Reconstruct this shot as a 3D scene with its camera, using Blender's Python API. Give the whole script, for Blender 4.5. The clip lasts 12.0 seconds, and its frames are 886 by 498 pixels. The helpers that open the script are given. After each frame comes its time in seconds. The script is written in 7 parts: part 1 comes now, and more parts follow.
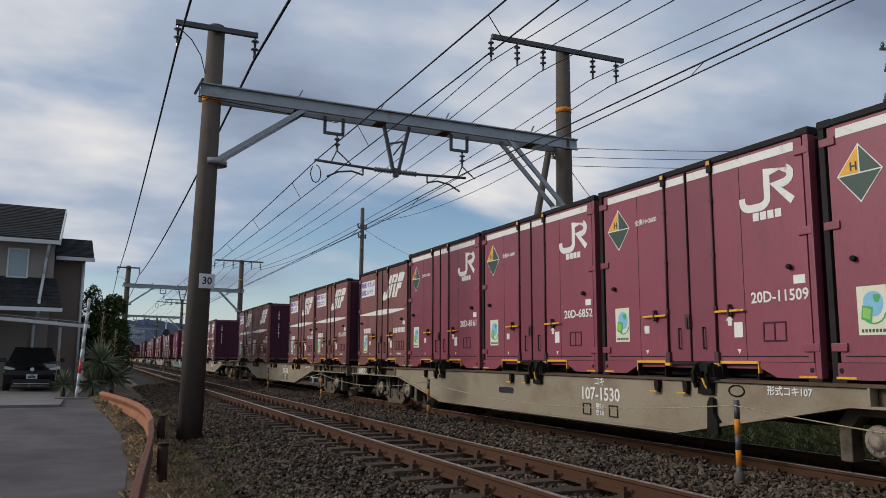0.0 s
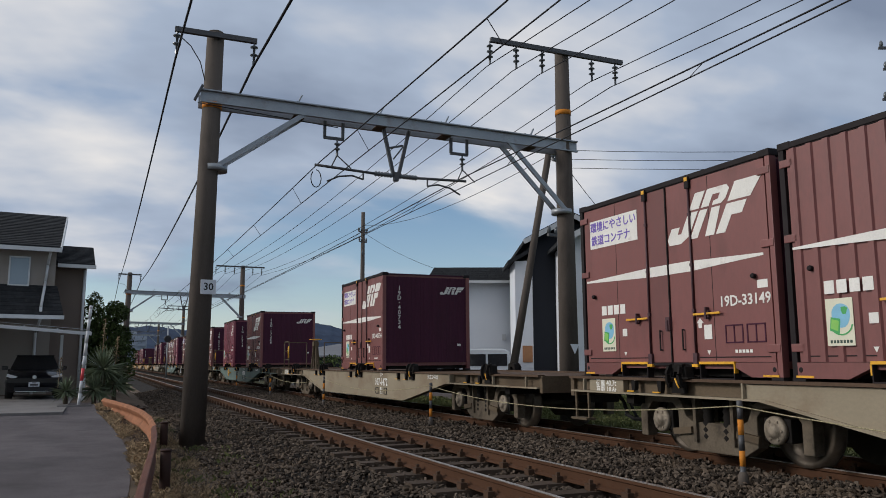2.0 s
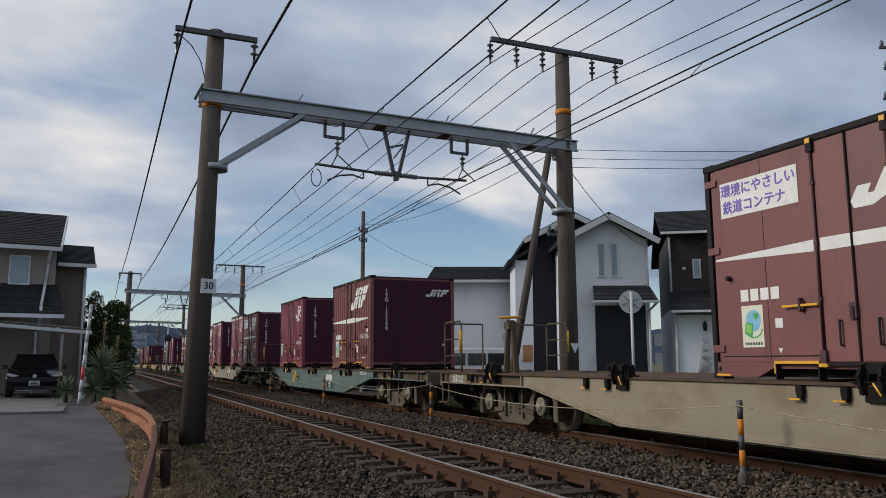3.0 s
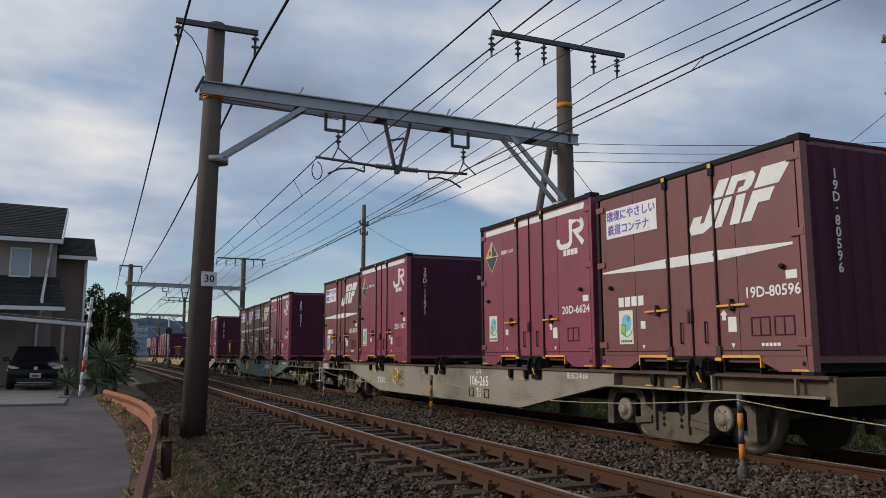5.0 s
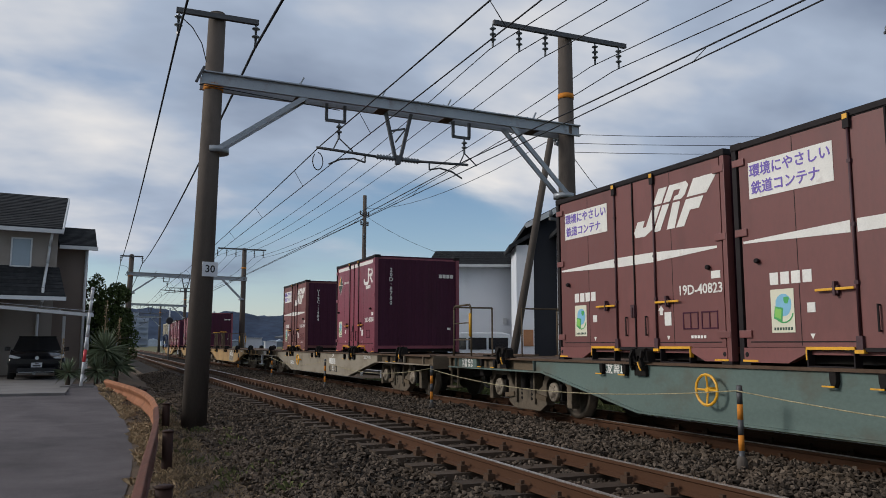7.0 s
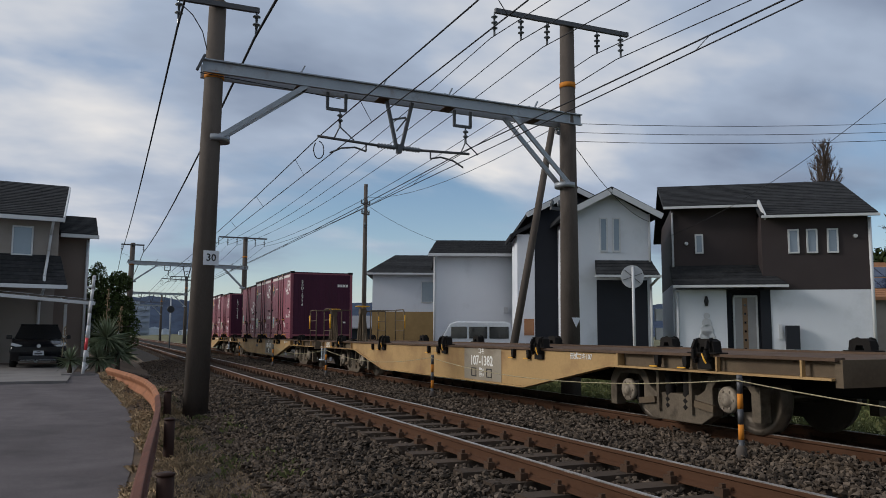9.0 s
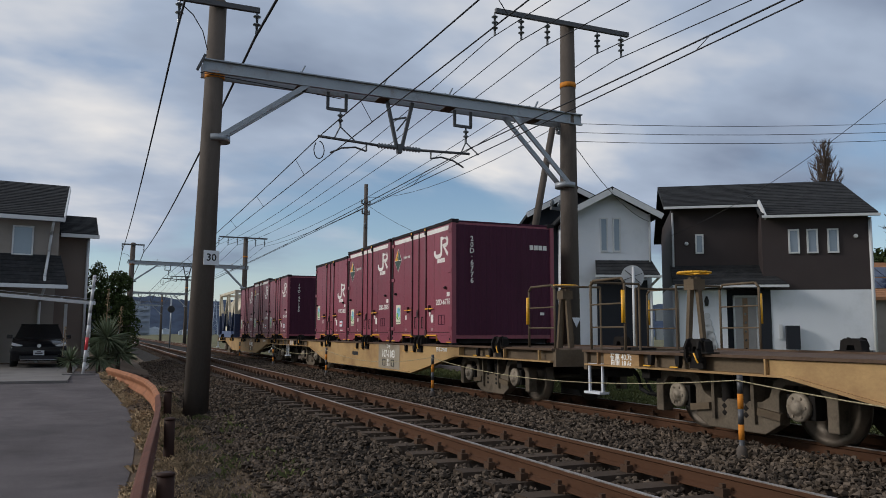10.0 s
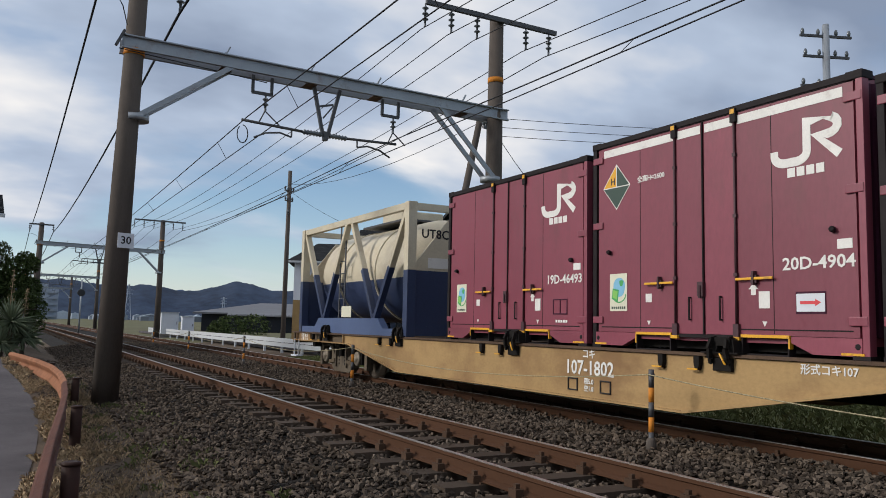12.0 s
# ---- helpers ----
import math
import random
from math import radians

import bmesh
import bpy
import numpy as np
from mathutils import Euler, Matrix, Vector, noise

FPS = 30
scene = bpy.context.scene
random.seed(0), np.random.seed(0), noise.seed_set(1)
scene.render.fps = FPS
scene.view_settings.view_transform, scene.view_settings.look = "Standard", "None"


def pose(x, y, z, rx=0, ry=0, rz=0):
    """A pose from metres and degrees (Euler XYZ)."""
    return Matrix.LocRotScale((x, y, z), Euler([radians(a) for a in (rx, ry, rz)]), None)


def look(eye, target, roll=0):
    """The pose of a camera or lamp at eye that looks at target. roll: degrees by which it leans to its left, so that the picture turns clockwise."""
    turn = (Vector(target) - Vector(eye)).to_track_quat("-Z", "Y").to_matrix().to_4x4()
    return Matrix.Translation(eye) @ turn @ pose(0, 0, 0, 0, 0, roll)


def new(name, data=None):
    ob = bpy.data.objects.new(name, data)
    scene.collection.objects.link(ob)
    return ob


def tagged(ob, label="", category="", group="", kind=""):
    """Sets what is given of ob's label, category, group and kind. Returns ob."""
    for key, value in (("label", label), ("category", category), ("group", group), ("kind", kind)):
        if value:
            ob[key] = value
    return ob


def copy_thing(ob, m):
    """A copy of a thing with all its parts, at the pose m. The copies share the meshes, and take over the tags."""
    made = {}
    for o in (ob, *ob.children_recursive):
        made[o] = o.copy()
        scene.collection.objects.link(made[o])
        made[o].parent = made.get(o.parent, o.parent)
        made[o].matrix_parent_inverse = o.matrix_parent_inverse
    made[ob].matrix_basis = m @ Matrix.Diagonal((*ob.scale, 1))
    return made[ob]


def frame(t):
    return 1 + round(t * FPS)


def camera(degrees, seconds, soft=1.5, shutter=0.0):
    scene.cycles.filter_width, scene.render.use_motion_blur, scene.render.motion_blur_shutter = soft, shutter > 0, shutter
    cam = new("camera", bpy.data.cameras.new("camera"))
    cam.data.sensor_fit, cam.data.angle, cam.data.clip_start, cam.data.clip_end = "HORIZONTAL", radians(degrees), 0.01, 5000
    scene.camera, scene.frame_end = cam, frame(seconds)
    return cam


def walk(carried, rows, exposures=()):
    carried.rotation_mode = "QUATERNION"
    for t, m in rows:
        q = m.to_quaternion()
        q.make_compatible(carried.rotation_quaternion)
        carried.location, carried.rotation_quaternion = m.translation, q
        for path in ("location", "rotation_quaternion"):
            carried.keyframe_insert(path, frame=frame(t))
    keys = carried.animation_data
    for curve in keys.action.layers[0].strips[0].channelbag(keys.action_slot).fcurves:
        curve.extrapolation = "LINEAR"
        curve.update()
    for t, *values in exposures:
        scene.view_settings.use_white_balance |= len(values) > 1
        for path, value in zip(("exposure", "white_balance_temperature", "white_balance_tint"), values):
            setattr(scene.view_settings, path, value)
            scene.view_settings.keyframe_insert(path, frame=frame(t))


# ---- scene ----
# The camera stands beside a double track; it turns a little, and swings away at the end.
EYE = (0.0, 0.0, 1.102)


def aim(yaw, pitch, roll):
    """A camera pose from degrees: yaw clockwise from the track's way, pitch upwards, roll."""
    y, p = radians(yaw), radians(pitch)
    way = Vector((math.sin(y) * math.cos(p), math.cos(y) * math.cos(p), math.sin(p)))
    return look(EYE, Vector(EYE) + way, roll)


cam = camera(58.554, 12.0, soft=0.9)
TURNS = [
    (0.0, 23.479, 7.925, 0.436), (0.5, 23.474, 8.193, 0.09), (1.0, 23.472, 8.21, -0.11), (1.5, 23.453, 8.192, -0.19),
    (2.0, 23.406, 8.18, -0.15), (2.5, 23.405, 8.183, -0.12), (3.0, 23.391, 8.124, -0.105), (5.0, 23.344, 7.654, 0.05),
    (5.5, 23.343, 7.63, 0.05), (6.0, 23.344, 7.481, 0.092), (6.5, 23.328, 7.252, 0.135), (7.0, 23.296, 6.992, 0.187),
    (9.0, 23.229, 6.204, 0.315), (9.5, 23.211, 6.198, 0.316), (10.0, 23.209, 6.2, 0.338), (10.5, 23.198, 6.21, 0.379),
    (11.0, 23.2, 6.206, 0.435), (11.5, 23.196, 6.2, 0.47), (11.6, 23.48, 6.14, 0.59), (11.7, 24.136, 6.036, 0.718),
    (11.8, 25.399, 5.865, 0.932), (11.9, 26.928, 5.717, 1.18), (12.0, 28.777, 5.635, 1.465),
]
walk(cam, [(t, aim(*a)) for t, *a in TURNS], [(0, -0.22), (10.2, -0.22), (11.2, -0.1), (12.0, 0.0)])

# ---- light: a bright overcast sky with thin blue gaps, the sun behind cloud on the left ----
SUN_AZ, SUN_EL = radians(-72), radians(25)      # azimuth from the track's way, to the left
sun = new("sun", bpy.data.lights.new("sun", "SUN"))
sun.data.energy, sun.data.angle, sun.data.color = 2.3, radians(14), (1.0, 0.96, 0.91)
sun_way = Vector((math.sin(SUN_AZ) * math.cos(SUN_EL), math.cos(SUN_AZ) * math.cos(SUN_EL), math.sin(SUN_EL)))
sun.matrix_world = look(sun_way * 100, (0, 0, 0))


def make_world():
    w = bpy.data.worlds.new("sky")
    scene.world = w
    w.use_nodes = True
    nt = w.node_tree
    nt.nodes.clear()
    N, L = nt.nodes.new, nt.links.new

    def math_node(op, a, b=None):
        n = N("ShaderNodeMath")
        n.operation = op
        for i, v in enumerate((a, b)):
            if v is None:
                continue
            if isinstance(v, (int, float)):
                n.inputs[i].default_value = v
            else:
                L(v, n.inputs[i])
        return n.outputs[0]

    sky = N("ShaderNodeTexSky")
    sky.sky_type, sky.sun_disc = "NISHITA", False
    sky.sun_elevation, sky.sun_rotation = SUN_EL, SUN_AZ
    sky.air_density, sky.dust_density, sky.ozone_density = 1.0, 0.0, 3.2
    bright = N("ShaderNodeVectorMath")
    bright.operation = "SCALE"
    L(sky.outputs[0], bright.inputs[0])
    bright.inputs["Scale"].default_value = SKY_STRENGTH
    tc = N("ShaderNodeTexCoord")
    sep = N("ShaderNodeSeparateXYZ")
    L(tc.outputs["Generated"], sep.inputs[0])
    z = math_node("MAXIMUM", sep.outputs[2], 0.0)
    flat = math_node("ADD", z, 0.30)
    comb = N("ShaderNodeCombineXYZ")
    L(math_node("DIVIDE", sep.outputs[0], flat), comb.inputs[0])
    L(math_node("DIVIDE", sep.outputs[1], flat), comb.inputs[1])
    turn = N("ShaderNodeMapping")
    L(comb.outputs[0], turn.inputs[0])
    turn.inputs["Location"].default_value = (3.1, 1.7, 0.4)
    turn.inputs["Rotation"].default_value = (0, 0, radians(28))
    turn.inputs["Scale"].default_value = (0.85, 1.25, 1)
    big = N("ShaderNodeTexNoise")
    L(turn.outputs[0], big.inputs["Vector"])
    big.inputs["Scale"].default_value, big.inputs["Detail"].default_value, big.inputs["Roughness"].default_value = 1.25, 6.0, 0.5
    big.inputs["Distortion"].default_value = 0.25
    fine = N("ShaderNodeTexNoise")
    L(turn.outputs[0], fine.inputs["Vector"])
    fine.inputs["Scale"].default_value, fine.inputs["Detail"].default_value, fine.inputs["Roughness"].default_value = 1.9, 5.0, 0.48
    # cloud cover: thick overhead, thinner low down
    cover = math_node("ADD", math_node("ADD", big.outputs[0], math_node("MULTIPLY", z, 1.15)), -0.18)
    ramp = N("ShaderNodeValToRGB")
    ramp.color_ramp.elements[0].position, ramp.color_ramp.elements[1].position = 0.40, 0.60
    ramp.color_ramp.interpolation = "EASE"
    L(cover, ramp.inputs[0])
    shade = N("ShaderNodeValToRGB")
    shade.color_ramp.elements[0].position, shade.color_ramp.elements[0].color = 0.33, (0.25, 0.31, 0.43, 1)
    shade.color_ramp.elements[1].position, shade.color_ramp.elements[1].color = 0.66, (0.93, 0.91, 0.90, 1)
    mid = shade.color_ramp.elements.new(0.5)
    mid.color = (0.45, 0.535, 0.68, 1)
    # brighter towards the veiled sun
    dot = N("ShaderNodeVectorMath")
    dot.operation = "DOT_PRODUCT"
    L(tc.outputs["Generated"], dot.inputs[0])
    dot.inputs[1].default_value = sun_way
    glow = math_node("MULTIPLY", dot.outputs["Value"], 0.17)
    L(math_node("ADD", math_node("ADD", math_node("MULTIPLY", fine.outputs[0], 0.8), 0.07), glow), shade.inputs[0])
    # pale haze low down, all round
    haze = N("ShaderNodeMix")
    haze.data_type = "RGBA"
    L(math_node("MULTIPLY", math_node("POWER", 2.718, math_node("MULTIPLY", z, -15.0)), 0.75), haze.inputs["Factor"])
    L(bright.outputs[0], haze.inputs["A"])
    haze.inputs["B"].default_value = (0.60, 0.63, 0.68, 1)
    mix = N("ShaderNodeMix")
    mix.data_type = "RGBA"
    L(ramp.outputs[0], mix.inputs["Factor"])
    L(haze.outputs["Result"], mix.inputs["A"])
    L(shade.outputs[0], mix.inputs["B"])
    bg = N("ShaderNodeBackground")
    L(mix.outputs["Result"], bg.inputs[0])
    bg.inputs[1].default_value = 1.0
    L(bg.outputs[0], N("ShaderNodeOutputWorld").inputs[0])


SKY_STRENGTH = 0.125
make_world()


# ---- materials ----
def mat(name, color, rough=0.7, metal=0.0, vary=0.25, scale=3.0, fine=40.0, bump=0.15, dirt=None, dirt_amount=0.0,
        dirt_scale=1.2, stretch=(1, 1, 1), per_object=0.0, per_island=0.0, spec=None):
    """A surface: a base colour with coarse and fine variation, dirt in patches, fine relief."""
    m = bpy.data.materials.new(name)
    m.use_nodes = True
    nt = m.node_tree
    N, L = nt.nodes.new, nt.links.new
    b = nt.nodes["Principled BSDF"]
    b.inputs["Metallic"].default_value = metal
    b.inputs["Specular IOR Level"].default_value = spec if spec is not None else (0.5 if rough < 0.6 else 0.12)
    tc, mp = N("ShaderNodeTexCoord"), N("ShaderNodeMapping")
    L(tc.outputs["Object"], mp.inputs[0])
    mp.inputs["Scale"].default_value = stretch

    def noise_tex(s, detail, rgh=0.55):
        n = N("ShaderNodeTexNoise")
        L(mp.outputs[0], n.inputs["Vector"])
        n.inputs["Scale"].default_value, n.inputs["Detail"].default_value, n.inputs["Roughness"].default_value = s, detail, rgh
        return n.outputs[0]

    coarse, grain = noise_tex(scale, 5), noise_tex(fine, 4, 0.65)
    add = N("ShaderNodeMath")
    add.operation = "MULTIPLY_ADD"
    L(grain, add.inputs[0])
    add.inputs[1].default_value = 0.5
    half = N("ShaderNodeMath")
    half.operation = "MULTIPLY"
    L(coarse, half.inputs[0])
    half.inputs[1].default_value = 0.5
    L(half.outputs[0], add.inputs[2])
    ramp = N("ShaderNodeMapRange")
    L(add.outputs[0], ramp.inputs[0])
    ramp.inputs[1].default_value, ramp.inputs[2].default_value = 0.3, 0.7
    ramp.inputs[3].default_value, ramp.inputs[4].default_value = 1 - vary, 1 + vary
    value = ramp.outputs[0]
    for amount, node, out in ((per_object, "ShaderNodeObjectInfo", "Random"), (per_island, "ShaderNodeNewGeometry", "Random Per Island")):
        if amount:
            info, mr, mu = N(node), N("ShaderNodeMapRange"), N("ShaderNodeMath")
            L(info.outputs[out], mr.inputs[0])
            mr.inputs[3].default_value, mr.inputs[4].default_value = 1 - amount, 1 + amount
            mu.operation = "MULTIPLY"
            L(value, mu.inputs[0])
            L(mr.outputs[0], mu.inputs[1])
            value = mu.outputs[0]
    tint = N("ShaderNodeVectorMath")
    tint.operation = "SCALE"
    tint.inputs[0].default_value = color
    L(value, tint.inputs["Scale"])
    col = tint.outputs[0]
    if dirt:
        d = noise_tex(dirt_scale, 6, 0.62)
        dr = N("ShaderNodeMapRange")
        L(d, dr.inputs[0])
        dr.inputs[1].default_value, dr.inputs[2].default_value = 0.62 - 0.3 * dirt_amount, 0.78 - 0.2 * dirt_amount
        dr.inputs[4].default_value = min(1.0, 0.5 + dirt_amount * 0.5)
        mx = N("ShaderNodeMix")
        mx.data_type = "RGBA"
        L(dr.outputs[0], mx.inputs["Factor"])
        L(col, mx.inputs["A"])
        mx.inputs["B"].default_value = (*dirt, 1)
        col = mx.outputs["Result"]
    L(col, b.inputs["Base Color"])
    rr = N("ShaderNodeMapRange")
    L(grain, rr.inputs[0])
    rr.inputs[1].default_value, rr.inputs[2].default_value = 0.25, 0.75
    rr.inputs[3].default_value, rr.inputs[4].default_value = max(0.03, rough - 0.12), min(1.0, rough + 0.12)
    L(rr.outputs[0], b.inputs["Roughness"])
    if bump:
        bp = N("ShaderNodeBump")
        bp.inputs["Strength"].default_value, bp.inputs["Distance"].default_value = bump, 0.01
        L(grain, bp.inputs["Height"])
        L(bp.outputs[0], b.inputs["Normal"])
    return m


def glass(name, color=(0.6, 0.65, 0.7), rough=0.05):
    m = mat(name, color, rough, 0.0, 0.05, 1.0, 5.0, 0.0)
    m.node_tree.nodes["Principled BSDF"].inputs["Specular IOR Level"].default_value = 0.9
    return m


RUST = (0.13, 0.06, 0.032)
M = {
    "maroon": mat("maroon_paint", (0.215, 0.047, 0.07), 0.42, 0, 0.16, 0.9, 30, 0.05, (0.13, 0.045, 0.05), 0.25, 1.4, (1, 1, 0.35), 0.14),
    "red_brown": mat("red_brown_paint", (0.175, 0.060, 0.055), 0.5, 0, 0.18, 0.9, 30, 0.05, (0.09, 0.035, 0.032), 0.3, 1.5, (1, 1, 0.35), 0.16),
    # maroon with the end walls' shade put into the colour
    "maroon_shaded": mat("shaded_maroon_paint", (0.062, 0.018, 0.036), 0.6, 0, 0.2, 1.2, 25, 0.06, (0.05, 0.02, 0.03), 0.25, 1.4, (1, 1, 0.4)),
    "roof_black": mat("black_paint_and_gap_shade", (0.02, 0.016, 0.017), 0.6, 0, 0.4, 4, 60, 0.1),
    "white_paint": mat("white_marking_paint", (0.72, 0.70, 0.66), 0.55, 0, 0.12, 3, 50, 0.03, (0.35, 0.26, 0.24), 0.12, 5),
    "lock_steel": mat("painted_lock_steel", (0.055, 0.022, 0.028), 0.55, 0.1, 0.3, 6, 60, 0.08),
    "label_lime": mat("lime_print", (0.22, 0.50, 0.10), 0.5, 0, 0.1, 9, 60, 0.02),
    "yellow": mat("yellow_paint", (0.72, 0.36, 0.02), 0.45, 0, 0.2, 6, 50, 0.05, (0.15, 0.08, 0.03), 0.2, 9),
    "label_cream": mat("cream_label", (0.66, 0.64, 0.50), 0.5, 0, 0.06, 5, 50, 0.02),
    "label_green": mat("green_print", (0.06, 0.35, 0.10), 0.5, 0, 0.1, 9, 60, 0.02),
    "label_blue": mat("blue_print", (0.20, 0.45, 0.62), 0.5, 0, 0.1, 9, 60, 0.02),
    "label_violet": mat("violet_print", (0.16, 0.10, 0.42), 0.5, 0, 0.1, 9, 60, 0.02),
    "label_red": mat("red_print", (0.62, 0.05, 0.06), 0.5, 0, 0.1, 9, 60, 0.02),
    "dark_green": mat("dark_green_print", (0.03, 0.06, 0.045), 0.5, 0, 0.1, 9, 60, 0.02),
    "cream": mat("cream_wagon_paint", (0.265, 0.222, 0.16), 0.6, 0, 0.16, 1.0, 30, 0.06, (0.17, 0.11, 0.07), 0.42, 1.6, (1, 0.6, 1)),
    "ochre": mat("ochre_wagon_paint", (0.385, 0.25, 0.115), 0.6, 0, 0.2, 0.9, 30, 0.06, (0.19, 0.105, 0.055), 0.55, 1.2, (1, 0.6, 1)),
    "green_wagon": mat("green_grey_wagon_paint", (0.115, 0.155, 0.14), 0.6, 0, 0.18, 0.9, 30, 0.06, (0.10, 0.075, 0.05), 0.35, 1.5, (1, 0.6, 1)),
    "grey_wagon": mat("grey_beige_wagon_paint", (0.27, 0.235, 0.185), 0.6, 0, 0.18, 0.9, 30, 0.06, (0.13, 0.09, 0.055), 0.4, 1.5, (1, 0.6, 1)),
    "dirty_sill": mat("dirty_sill_paint", (0.115, 0.086, 0.058), 0.75, 0, 0.25, 1.2, 30, 0.1, (0.07, 0.05, 0.035), 0.45, 1.6, (1, 0.6, 1)),
    "hub": mat("greasy_hub_steel", (0.25, 0.21, 0.165), 0.6, 0.2, 0.3, 8, 60, 0.15, (0.06, 0.045, 0.03), 0.3, 14),
    "bogie": mat("dirty_bogie_steel", (0.125, 0.100, 0.074), 0.75, 0.1, 0.35, 3, 40, 0.2, (0.035, 0.027, 0.022), 0.4, 4),
    "underframe": mat("underframe_steel", (0.015, 0.013, 0.012), 0.8, 0.1, 0.4, 3, 40, 0.2),
    "wheel": mat("wheel_steel", (0.11, 0.088, 0.068), 0.5, 0.5, 0.3, 4, 50, 0.1, (0.05, 0.035, 0.025), 0.3, 8),
    "deck": mat("rusty_deck_steel", (0.10, 0.065, 0.045), 0.75, 0.1, 0.35, 2, 40, 0.2, (0.05, 0.03, 0.022), 0.3, 3),
    "rail_side": mat("rusty_rail", (0.076, 0.037, 0.021), 0.75, 0.2, 0.25, 2.0, 60, 0.15, (0.07, 0.035, 0.022), 0.2, 4, (1, 0.3, 1)),
    "rail_top": mat("polished_rail_head", (0.46, 0.42, 0.39), 0.45, 1.0, 0.12, 1.0, 40, 0.03, (0.2, 0.12, 0.08), 0.1, 6, (3, 0.2, 1)),
    "sleeper": mat("concrete_sleeper", (0.060, 0.044, 0.033), 0.85, 0, 0.25, 3, 50, 0.2, (0.07, 0.05, 0.038), 0.35, 3, per_object=0.2),
    "fastening": mat("rail_fastening", (0.075, 0.045, 0.03), 0.75, 0.2, 0.3, 6, 60, 0.2),
    "concrete": mat("pole_concrete", (0.096, 0.080, 0.069), 0.85, 0, 0.2, 1.2, 45, 0.2, (0.045, 0.037, 0.032), 0.35, 2.2, (1, 1, 0.3)),
    "steel": mat("galvanised_steel", (0.30, 0.32, 0.345), 0.45, 0.45, 0.18, 2, 45, 0.06, (0.16, 0.10, 0.065), 0.14, 3),
    "steel_dark": mat("dark_painted_steel", (0.075, 0.075, 0.08), 0.55, 0.3, 0.25, 3, 45, 0.08),
    "wire": mat("wire", (0.03, 0.03, 0.033), 0.6, 0.2, 0.2, 3, 45, 0.0),
    "insulator": mat("insulator_porcelain", (0.10, 0.11, 0.12), 0.2, 0, 0.1, 3, 45, 0.0),
    "orange_band": mat("orange_band", (0.55, 0.20, 0.03), 0.6, 0, 0.15, 4, 45, 0.05),
    "plate": mat("white_plate", (0.62, 0.64, 0.68), 0.5, 0, 0.06, 4, 45, 0.02),
    "black": mat("black_paint", (0.012, 0.012, 0.014), 0.5, 0, 0.2, 4, 45, 0.02),
    "black_rubber": mat("black_rubber", (0.018, 0.018, 0.018), 0.8, 0, 0.2, 4, 45, 0.1),
    # the dark of the gaps between stones is put into the bed's colour
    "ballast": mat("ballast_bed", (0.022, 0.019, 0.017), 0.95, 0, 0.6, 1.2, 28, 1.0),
    "stone": mat("ballast_stone", (0.080, 0.062, 0.048), 0.9, 0, 0.3, 3, 60, 0.25, (0.115, 0.082, 0.055), 0.35, 0.9, per_island=0.75),
    "asphalt": mat("asphalt", (0.102, 0.090, 0.094), 0.85, 0, 0.5, 0.8, 45, 0.8, (0.055, 0.051, 0.054), 0.4, 0.9),
    "driveway": mat("driveway_concrete", (0.17, 0.16, 0.155), 0.9, 0, 0.15, 0.8, 50, 0.15, (0.10, 0.095, 0.09), 0.35, 0.9),
    "soil": mat("dry_soil", (0.110, 0.080, 0.057), 0.95, 0, 0.35, 1.0, 30, 0.5, (0.045, 0.036, 0.027), 0.4, 1.1),
    "dry_grass": mat("dry_grass", (0.30, 0.22, 0.135), 0.9, 0, 0.3, 2, 30, 0.0, per_island=0.5),
    "grass": mat("green_grass", (0.095, 0.105, 0.042), 0.9, 0, 0.35, 0.8, 30, 0.2, (0.13, 0.11, 0.05), 0.3, 0.8, per_island=0.4),
    "field": mat("winter_field", (0.13, 0.125, 0.07), 0.95, 0, 0.3, 0.08, 4, 0.3, (0.10, 0.08, 0.05), 0.4, 0.05),
}


# ---- building helpers ----
def box(bm, x0, x1, y0, y1, z0, z1):
    v = [bm.verts.new(c) for c in ((x0, y0, z0), (x1, y0, z0), (x1, y1, z0), (x0, y1, z0), (x0, y0, z1), (x1, y0, z1), (x1, y1, z1), (x0, y1, z1))]
    return [bm.faces.new([v[i] for i in q]) for q in ((3, 2, 1, 0), (4, 5, 6, 7), (0, 1, 5, 4), (1, 2, 6, 5), (2, 3, 7, 6), (3, 0, 4, 7))]


def rod(bm, a, b, r, n=8, r2=None):
    """A round bar from a to b."""
    a, b = Vector(a), Vector(b)
    q = (b - a).to_track_quat("Z", "Y")
    r2 = r if r2 is None else r2
    ring = lambda c, rad: [bm.verts.new(c + q @ Vector((rad * math.cos(2 * math.pi * i / n), rad * math.sin(2 * math.pi * i / n), 0))) for i in range(n)]
    p, s = ring(a, r), ring(b, r2)
    for i in range(n):
        bm.faces.new((p[i], p[(i + 1) % n], s[(i + 1) % n], s[i])).smooth = n > 6
    bm.faces.new(p[::-1]), bm.faces.new(s)


def bar(bm, a, b, w, h, up=(0, 0, 1)):
    """A square bar from a to b, w wide and h high."""
    a, b = Vector(a), Vector(b)
    way = (b - a).normalized()
    side = way.cross(Vector(up)).normalized() * w / 2
    top = side.cross(way).normalized() * h / 2
    v = [bm.verts.new(c + s * side + t * top) for c in (a, b) for s, t in ((-1, -1), (1, -1), (1, 1), (-1, 1))]
    for q in ((0, 1, 2, 3), (7, 6, 5, 4), (0, 4, 5, 1), (1, 5, 6, 2), (2, 6, 7, 3), (3, 7, 4, 0)):
        bm.faces.new([v[i] for i in q])


